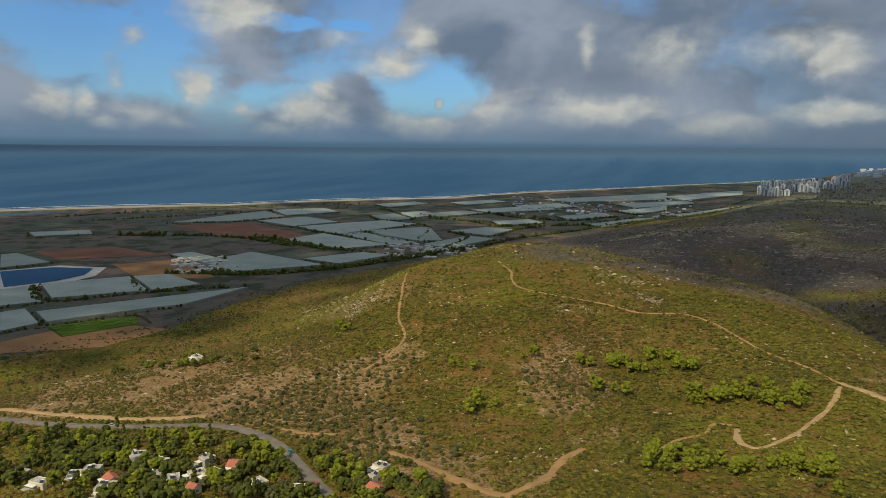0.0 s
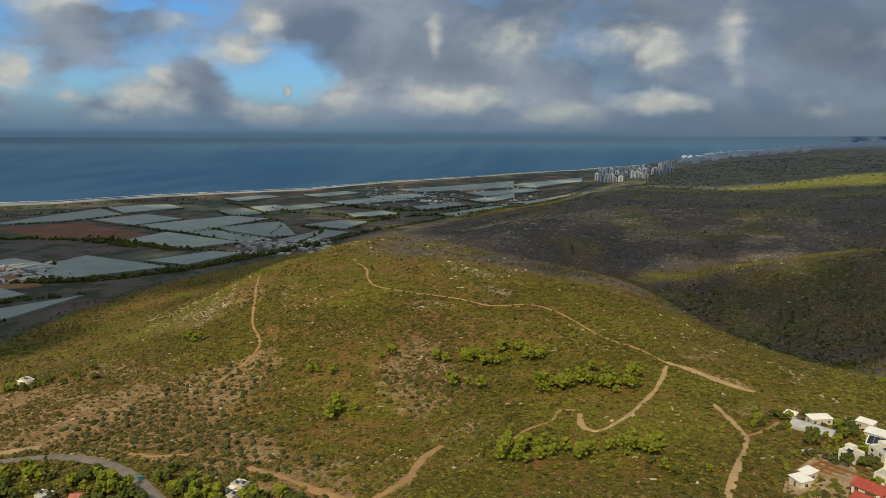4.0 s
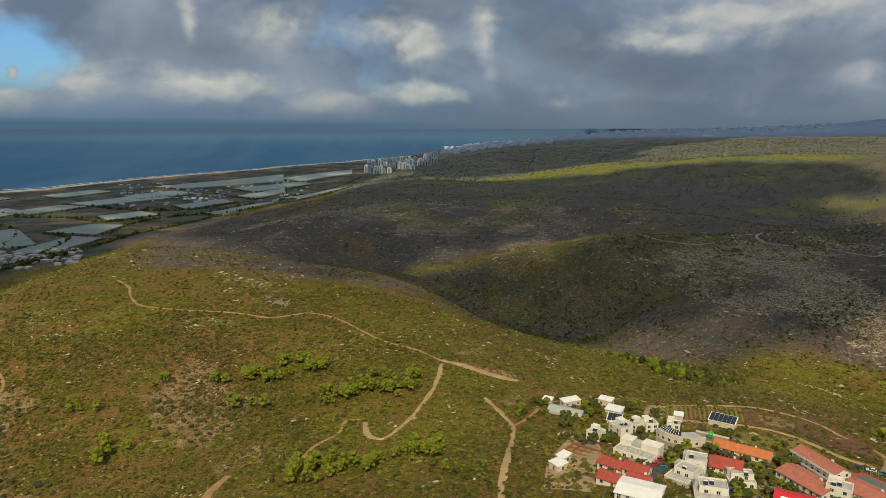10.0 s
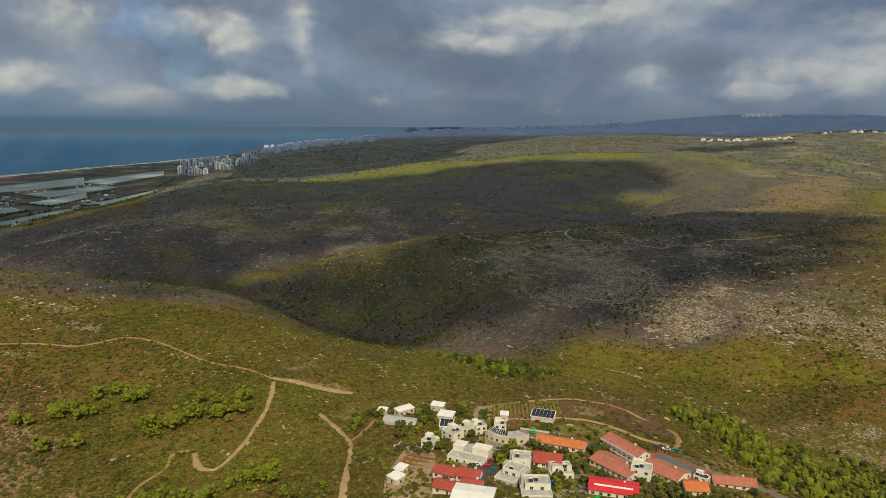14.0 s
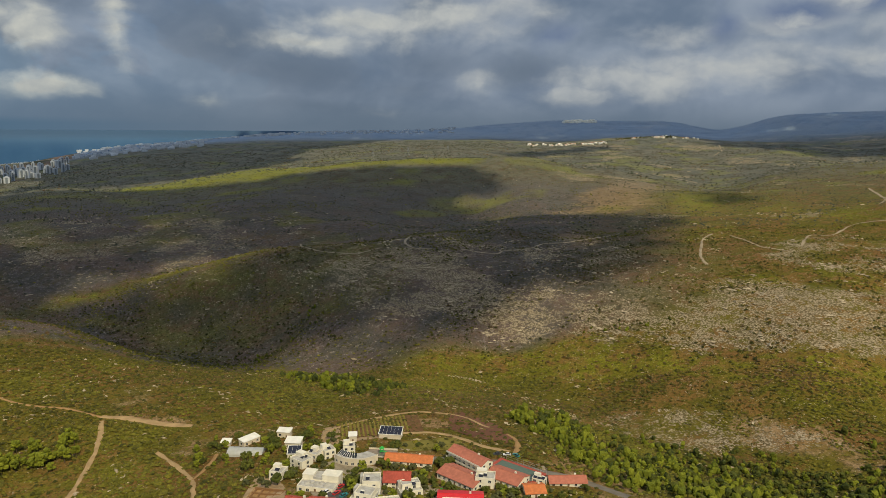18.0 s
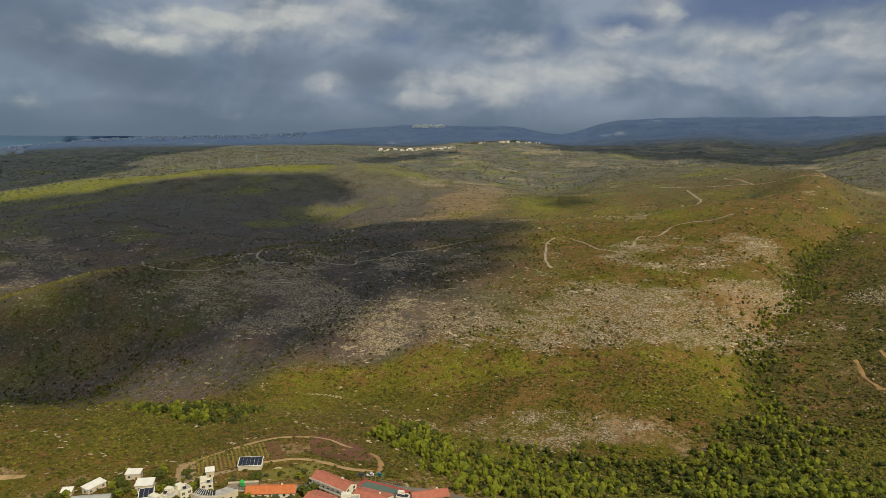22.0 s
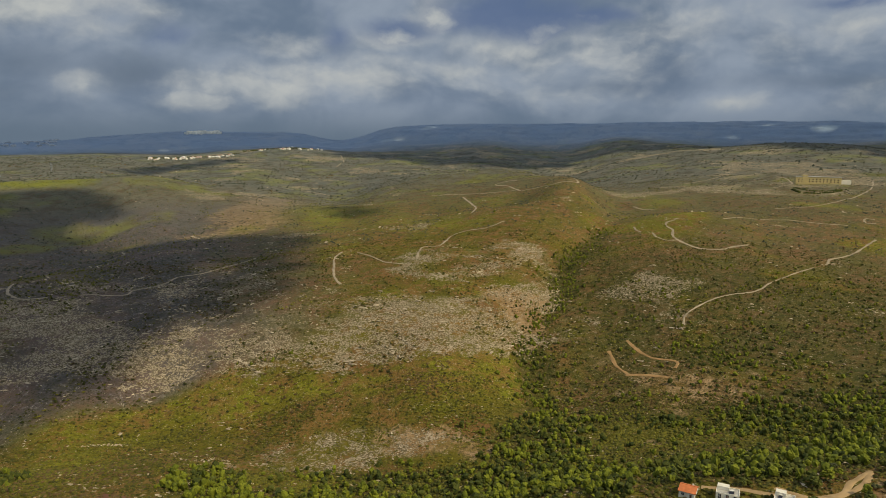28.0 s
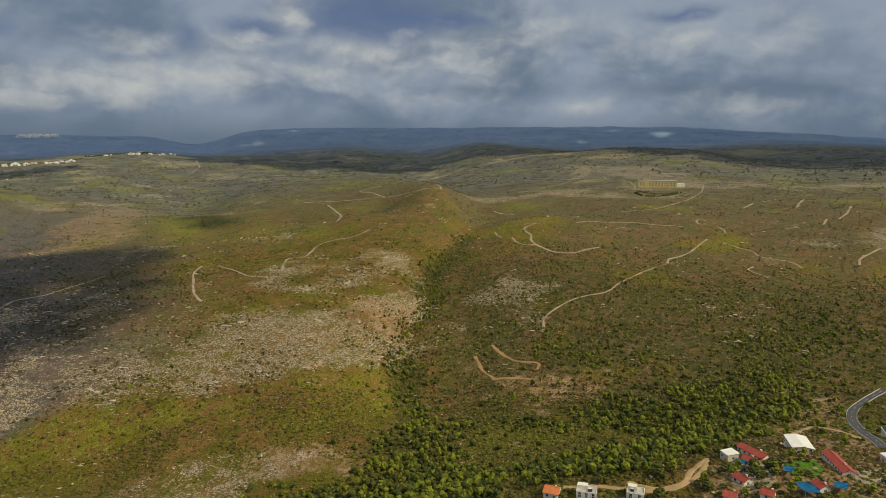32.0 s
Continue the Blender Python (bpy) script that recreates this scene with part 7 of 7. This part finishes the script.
def grove(sorts, cx, cy, rx, ry, n, seed, s0=0.7, s1=1.3, turn=0.0):
    rnd = random.Random(seed)
    c, s = math.cos(radians(turn)), math.sin(radians(turn))
    done = 0
    for _ in range(n * 6):
        if done >= n:
            break
        u, v = rnd.gauss(0, rx * 0.5), rnd.gauss(0, ry * 0.5)
        x, y = cx + u * c - v * s, cy + u * s + v * c
        if is_free(x + np.array([0, 2.2, -2.2, 0, 0]), y + np.array([0, 0, 0, 2.2, -2.2])).all():
            tree(rnd.choice(sorts), x, y, rnd.uniform(s0, s1), rnd)
            done += 1


grove(("pine",), -104, 464, 12, 9, 7, 200, 0.8, 1.5)
grove(("pine",), -80, 479, 7, 5, 4, 201, 0.8, 1.5)
grove(("pine",), -60, 473, 11, 8, 7, 202, 0.8, 1.5)
grove(("pine",), -87, 459, 8, 6, 4, 203, 0.8, 1.5)
grove(("pine",), -41, 427, 12, 9, 9, 204, 0.8, 1.5)
grove(("pine",), -28, 433, 12, 9, 9, 205, 0.8, 1.5)
grove(("pine",), -18, 445, 8, 6, 4, 206, 0.8, 1.5)
grove(("pine",), -2, 423, 11, 8, 10, 207, 0.8, 1.5)
grove(("pine",), 6, 445, 8, 6, 5, 208, 0.8, 1.5)
grove(("pine",), -38, 313, 14, 10, 7, 209, 0.8, 1.5)
grove(("pine",), -49, 308, 11, 8, 5, 210, 0.8, 1.5)
grove(("pine",), -26, 311, 11, 8, 4, 211, 0.8, 1.5)
grove(("pine",), 9, 321, 8, 6, 4, 212, 0.8, 1.5)
grove(("pine",), -110, 424, 8, 6, 3, 213, 0.8, 1.5)
grove(("pine",), -52, 429, 7, 5, 3, 214, 0.8, 1.5)
grove(("pine",), -96, 418, 5, 4, 2, 215, 0.8, 1.5)
grove(("pine",), -102, 458, 12, 9, 6, 216, 0.8, 1.5)
grove(("pine",), -82, 477, 8, 6, 4, 217, 0.8, 1.5)
grove(("pine",), -68, 466, 8, 6, 4, 218, 0.8, 1.5)
grove(("pine",), -49, 416, 7, 5, 3, 219, 0.8, 1.5)
grove(("pine",), 9, 321, 9, 7, 4, 220, 0.8, 1.5)
grove(("pine",), -163, 447, 8, 6, 3, 221, 0.8, 1.5)
grove(("pine",), -204, 420, 14, 10, 5, 222, 0.8, 1.5)
grove(("pine",), -166, 367, 12, 9, 4, 223, 0.8, 1.5)
grove(("pine",), -48, 323, 12, 9, 6, 224, 0.8, 1.5)
grove(("pine",), -12, 321, 9, 7, 4, 225, 0.8, 1.5)
grove(("pine",), 7, 325, 9, 7, 4, 226, 0.8, 1.5)
grove(("pine",), -337, 464, 14, 10, 5, 227, 0.8, 1.5)
grove(("pine",), -128, 455, 7, 5, 2, 228, 0.8, 1.5)
grove(("pine", "oak"), 12, 300, 30, 16, 8, 4, 0.6, 1.0)
grove(("oak", "oak", "pine", "cypress", "olive"), -265, 220, 115, 28, 170, 5, 0.9, 1.7, 4)
grove(("pine", "oak", "oak", "cypress"), -330, 242, 90, 18, 70, 6, 0.8, 1.4, 8)
grove(("oak", "pine"), -215, 258, 60, 22, 34, 16, 0.8, 1.3)
grove(("oak", "pine"), -165, 252, 30, 20, 34, 7, 0.8, 1.4)
grove(("oak", "pine", "oak"), -430, 390, 60, 18, 30, 17, 0.7, 1.2)
grove(("oak", "olive", "pine"), 130, 285, 52, 42, 100, 8, 0.5, 1.1, -45)
grove(("oak", "olive"), 180, 255, 48, 32, 60, 9, 0.5, 1.1, -45)
grove(("oak", "pine"), 100, 360, 40, 26, 40, 10, 0.5, 1.1, -20)
grove(("oak", "pine", "olive"), 375, -65, 40, 46, 60, 11, 0.6, 1.1)
grove(("oak", "pine"), 370, -10, 24, 30, 14, 12, 0.7, 1.2)


# ---------------------------------------------------------------- far buildings
# shade inside the balconies, given as a dark colour
BALCONY_SHADE = simple("shaded_balconies", (0.17, 0.2, 0.22), 0.85, 0.1, 0.05)


def tower(az, d, w, h, rnd):
    """A residential tower of the coastal town: shaft, balcony stack and roof house."""
    x, y = d * math.sin(radians(az)), d * math.cos(radians(az))
    ob = new("apartment_tower")
    fx, fy, fz = (float(v) for v in fold(np.array(x), np.array(y), np.maximum(top(x, y), 8.0)))
    k = math.hypot(fx, fy) / d
    ob.matrix_world = pose(fx, fy, fz, 0, 0, rnd.uniform(-20, 20)) @ Matrix.Diagonal((k, k, k, 1))
    tagged(ob, "pale high-rise apartment tower of the coastal town", "tower block", "towers of the coastal town")
    part("shaft", box(bmesh.new(), -w / 2, w / 2, -w / 2, w / 2, -15, h), PALE_WALL, ob)
    part("balcony_stack", box(bmesh.new(), -w * 0.2, w * 0.2, -w / 2 - 2, -w / 2 - 0.02, 0, h * 0.95), BALCONY_SHADE, ob, "dark stack of balconies")
    part("roof_house", box(bmesh.new(), -w * 0.25, w * 0.25, -w * 0.2, w * 0.25, h + 0.02, h + 5), PALE_WALL, ob)


rnd = random.Random(77)
for i in range(58):
    az = -3.4 + 5.9 * (i + rnd.random()) / 58
    tower(az, rnd.uniform(3750, 5000) + az * 120, rnd.uniform(15, 24), rnd.uniform(22, 42), rnd)


def town(name, n, place, s0, s1, mat, label, seed):
    """Small far houses, too many and too small to tell apart."""
    rt = np.random.default_rng(seed)
    x, y = place(rt, n)
    h = np.maximum(top(x, y), 4)
    fx, fy, fz = fold(x, y, h)
    k = np.hypot(fx, fy) / np.hypot(x, y)
    w, d, z = rt.uniform(s0, s1, n) * k, rt.uniform(s0, s1, n) * k, rt.uniform(0.35, 0.9, n) * s0 * k
    corner = np.array([(-1, -1, -1), (1, -1, -1), (1, 1, -1), (-1, 1, -1), (-1, -1, 1), (1, -1, 1), (1, 1, 1), (-1, 1, 1)], float)
    co = np.stack([fx[:, None] + corner[:, 0] * w[:, None] / 2, fy[:, None] + corner[:, 1] * d[:, None] / 2, fz[:, None] + corner[:, 2] * z[:, None]], -1)
    q = np.array([(4, 5, 6, 7), (0, 1, 5, 4), (1, 2, 6, 5), (2, 3, 7, 6), (3, 0, 4, 7)])
    f = (q[None] + (np.arange(n) * 8)[:, None, None]).reshape(-1, 4)
    tagged(new(name, mesh_from(name, co.reshape(-1, 3), f, (mat,), None, False)), label, "town", kind="stuff")


def by_bearing(a0, a1, d0, d1):
    def place(rt, n):
        az, d = np.radians(rt.uniform(a0, a1, n)), rt.uniform(d0, d1, n)
        return d * np.sin(az), d * np.cos(az)
    return place


town("far_city", 260, by_bearing(3, 12, 5200, 9000), 18, 45, PALE_WALL, "pale city blocks on the far coast", 1)
town("far_city", 260, by_bearing(12, 32, 7000, 9300), 18, 40, PALE_WALL, "pale city houses along the far ridge", 2)
town("far_city", 60, by_bearing(40.5, 43, 8600, 9300), 24, 50, PALE_METAL, "white city blocks on the far ridge", 3)
town("plain_village", 90, by_bearing(-33, -25, 1360, 1560), 6, 13, CONCRETE, "pale farm village sheds on the plain", 4)
town("plain_village", 160, by_bearing(-22, -8, 2300, 3300), 6, 13, PALE_WALL, "pale farm houses among trees on the plain", 5)
town("farmyard", 60, by_bearing(-49, -45.5, 1230, 1420), 6, 16, CONCRETE, "cluttered farmyard of low sheds", 6)


def far_house(x, y, rnd):
    ob = empty_at("far_house", x, y, rnd.uniform(0, 90))
    tagged(ob, "small white house of a distant hilltop village", "house", "distant hilltop village")
    w, d, h = rnd.uniform(9, 16), rnd.uniform(8, 12), rnd.uniform(4, 7)
    part("wall", box(bmesh.new(), -w / 2, w / 2, -d / 2, d / 2, -8, h), WHITE, ob)
    part("roof", solid(bmesh.new(), [(-w / 2 - 1, -d / 2 - 1, h + 0.02), (w / 2 + 1, -d / 2 - 1, h + 0.02), (w / 2 + 1, d / 2 + 1, h + 0.02), (-w / 2 - 1, d / 2 + 1, h + 0.02)],
                       [(-w / 4, -0.5, h + 3), (w / 4, -0.5, h + 3), (w / 4, 0.5, h + 3), (-w / 4, 0.5, h + 3)]), TILE_PINK if rnd.random() < 0.3 else PALE_METAL, ob)


for i in range(96):
    s = rnd.random()
    if i < 62:
        a, d = 37.7 + 6.4 * s, rnd.uniform(4250, 4480)
    else:
        a, d = 44.6 + 6.2 * s, rnd.uniform(4620, 4820)
    far_house(d * math.sin(radians(a)), d * math.cos(radians(a)), rnd)


def monastery():
    ob = empty_at("monastery", 2008, 24, -76, -2)
    ob.scale = [v * 1.25 for v in ob.scale]
    tagged(ob, "long yellow stone building with white annex on a far hill", "building")
    part("wall", box(bmesh.new(), -42, 42, -9, 9, -18, 12), YELLOW_STONE, ob)
    part("roof", box(bmesh.new(), -43, 43, -10, 10, 12.02, 12.8), CONCRETE, ob)
    part("annex", box(bmesh.new(), 42.05, 60, -8, 8, -18, 7), WHITE, ob)
    part("tower", box(bmesh.new(), -30, -20, -9.6, 2, -9, 16), YELLOW_STONE, ob)
    for i in range(12):
        for z in (2, 6):
            part("window", box(bmesh.new(), -38 + i * 6.6, -35.6 + i * 6.6, -9.25, -9.02, z, z + 2), GLASS, ob)


monastery()
tree_belt((1850, 73, 1800, 50, 1790, 20, 1815, -8, 1860, -33), 4, 3.4, 61)
tree_belt((1890, 70, 1840, 30, 1880, -40), 4, 3, 62)
tree_belt((3330, 3370, 3480, 3240, 3600, 3080), 9, 7, 63)
tree_belt((3300, 3330, 3420, 3190, 3540, 3060), 12, 6, 64)
tree_belt((2700, 3560, 2900, 3420, 3150, 3200), 14, 6, 65)


def pylon(x, y):
    ob = empty_at("pylon", x, y, 20)
    tagged(ob, "grey steel lattice power pylon on a far ridge", "pylon", "power pylons")
    for sx in (-1, 1):
        for sy in (-1, 1):
            part("leg", solid(bmesh.new(), [(sx * 4 - 0.3, sy * 4 - 0.3, -2), (sx * 4 + 0.3, sy * 4 - 0.3, -2), (sx * 4 + 0.3, sy * 4 + 0.3, -2), (sx * 4 - 0.3, sy * 4 + 0.3, -2)],
                              [(sx - 0.2, sy - 0.2, 34), (sx + 0.2, sy - 0.2, 34), (sx + 0.2, sy + 0.2, 34), (sx - 0.2, sy + 0.2, 34)]), STEEL, ob)
    for z, w in ((22, 8), (28, 7), (33, 5)):
        part("cross_arm", box(bmesh.new(), -w, w, -0.4, 0.4, z, z + 0.6), STEEL, ob)


for x, y in ((1279, 2415), (1050, 2250), (1500, 2480)):
    pylon(x, y)


# ---------------------------------------------------------------- unseen clouds overhead, outlined so that their shadows lie on the land
CLOUD_Z = 2600.0


def cloud(pts, gap, seed, fray, holes=(), thin=0.95):
    """An unseen broken cloud, added on the sun-side to shade the land between these points: overlapping puffs, frayed
    at the rim, open at the holes.
    """
    p = np.array(pts, float).reshape(-1, 2)
    px, py, pz = fold(p[:, 0], p[:, 1], np.maximum(top(p[:, 0], p[:, 1]), 0))
    run = (CLOUD_Z - pz) / math.tan(radians(SUN_EL))
    px, py = px + run * math.sin(radians(SUN_AZ)), py + run * math.cos(radians(SUN_AZ))
    rc = np.random.default_rng(seed)
    gx, gy = np.meshgrid(np.arange(px.min() - gap, px.max() + gap, gap), np.arange(py.min() - gap, py.max() + gap, gap), indexing="ij")
    gx, gy = (gx + rc.uniform(-0.3, 0.3, gx.shape) * gap).ravel(), (gy + rc.uniform(-0.3, 0.3, gy.shape) * gap).ravel()
    inside = np.zeros(len(gx), bool)
    near = np.full(len(gx), 1e9)
    j = len(px) - 1
    for i in range(len(px)):
        cross = ((py[i] > gy) != (py[j] > gy)) & (gx < (px[j] - px[i]) * (gy - py[i]) / (py[j] - py[i] + 1e-9) + px[i])
        inside ^= cross
        ex, ey = px[j] - px[i], py[j] - py[i]
        t = np.clip(((gx - px[i]) * ex + (gy - py[i]) * ey) / (ex * ex + ey * ey + 1e-9), 0, 1)
        near = np.minimum(near, np.hypot(gx - px[i] - t * ex, gy - py[i] - t * ey))
        j = i
    signed = np.where(inside, near, -near) + fray * fbm(gx, gy, 220, 4, seed)
    for hx, hy, hr, hs in holes:
        zx, zy = hx + (CLOUD_Z - 110) / math.tan(radians(SUN_EL)) * math.sin(radians(SUN_AZ)), hy + (CLOUD_Z - 110) / math.tan(radians(SUN_EL)) * math.cos(radians(SUN_AZ))
        signed = np.minimum(signed, (np.hypot((gx - zx) / hr, (gy - zy) / hs) - 1) * min(hr, hs))
    ok = (signed > 0) & (rc.random(len(gx)) < thin * (0.5 + 0.5 * smooth(0, 2 * gap, signed)))
    gx, gy, rim = gx[ok], gy[ok], np.clip(signed[ok] / 60, 0.45, 1)
    co, tri = blob_template(1, -2, 400 + seed, 0.3)
    n = len(gx)
    s = gap * rc.uniform(0.75, 1.05, n) * rim
    wob = 1 + rc.uniform(-0.2, 0.2, (n, len(co), 3))
    c = co[None] * wob
    C = np.stack([c[..., 0] * s[:, None] + gx[:, None], c[..., 1] * s[:, None] + gy[:, None], c[..., 2] * s[:, None] * 0.6 + CLOUD_Z + rc.uniform(0, 60, n)[:, None]], -1)
    T = (tri[None] + (np.arange(n) * len(co))[:, None, None]).reshape(-1, 3)
    ob = new("cloud", mesh_from("cloud", C.reshape(-1, 3), T, (CLOUD,)))
    return tagged(ob, "broken white cumulus cloud overhead, out of view, added to shade the land", "cloud", "clouds overhead", "stuff")


cloud((-81, 800, -7, 760, 40, 690, 69, 625, 150, 590, 179, 600, 250, 690, 318, 665, 275, 545, 305, 527, 366, 600, 434, 590, 529, 610, 573, 580, 643, 575, 698, 565, 793, 629, 894, 700, 1052, 794,
       1070, 918, 1045, 1036, 895, 1157, 860, 1190, 922, 1321, 1000, 1421, 1076, 1465, 1155, 1521, 1196, 1658, 1191, 1770, 1080, 1855, 973, 1947, 815, 2006, 641, 2050, 486, 2059, 356, 2143, 250, 2301,
       60, 2420, -200, 2500, -330, 2200, -480, 1900, -560, 1600, -420, 1300, -300, 1120, -200, 930), 34, 3, 25, ((225, 985, 120, 42), (120, 1045, 70, 34), (1020, 1400, 60, 90)))
cloud((-183, 725, -90, 752, -26, 725, -49, 632, -120, 650), 22, 5, 25)
cloud((1193, 960, 1300, 1060, 1480, 1120, 1400, 931, 1246, 798), 26, 7, 15)
cloud((1750, 2560, 2340, 2900, 2950, 3050, 2900, 2850, 2300, 2600, 1850, 2400), 40, 17, 30)
cloud((-560, 360, -610, 560, -600, 720, -560, 860, -560, 1050, -540, 1300, -560, 1560, -1000, 1900, -1700, 2000, -2300, 1500, -2400, 700, -1700, 200, -900, 200), 60, 9, 60)
cloud((-560, 1560, -430, 1900, -300, 2300, -150, 2900, 100, 4500, 150, 6000, -440, 4980, -950, 4100, -1475, 2890, -2046, 2040, -1700, 2000, -1000, 1900), 70, 15, 90, thin=0.62)
cloud((-160, 2500, 60, 2520, 300, 2500, 700, 2650, 1000, 2900, 1370, 3760, 2300, 4500, 3016, 4100, 3535, 3700, 3600, 3021, 3440, 2409, 3391, 2222, 3343, 1820, 3400, 1400, 3610, 1266, 4100, 1041, 3700, 280, 3100, 43,
       2750, -139, 2900, -500, 3000, -1300, 3200, -1800, 52976, -28168, 57063, -18541, 59416, -8350, 59963, 2093, 58688, 12474, 55631, 22476, 50882, 31795, 44588, 40147, 36939, 47280, 28168, 52976, 20521, 56381, 1600, 9300, 580, 7380, 60, 5600, -60, 3000), 80, 11, 110, thin=0.97)
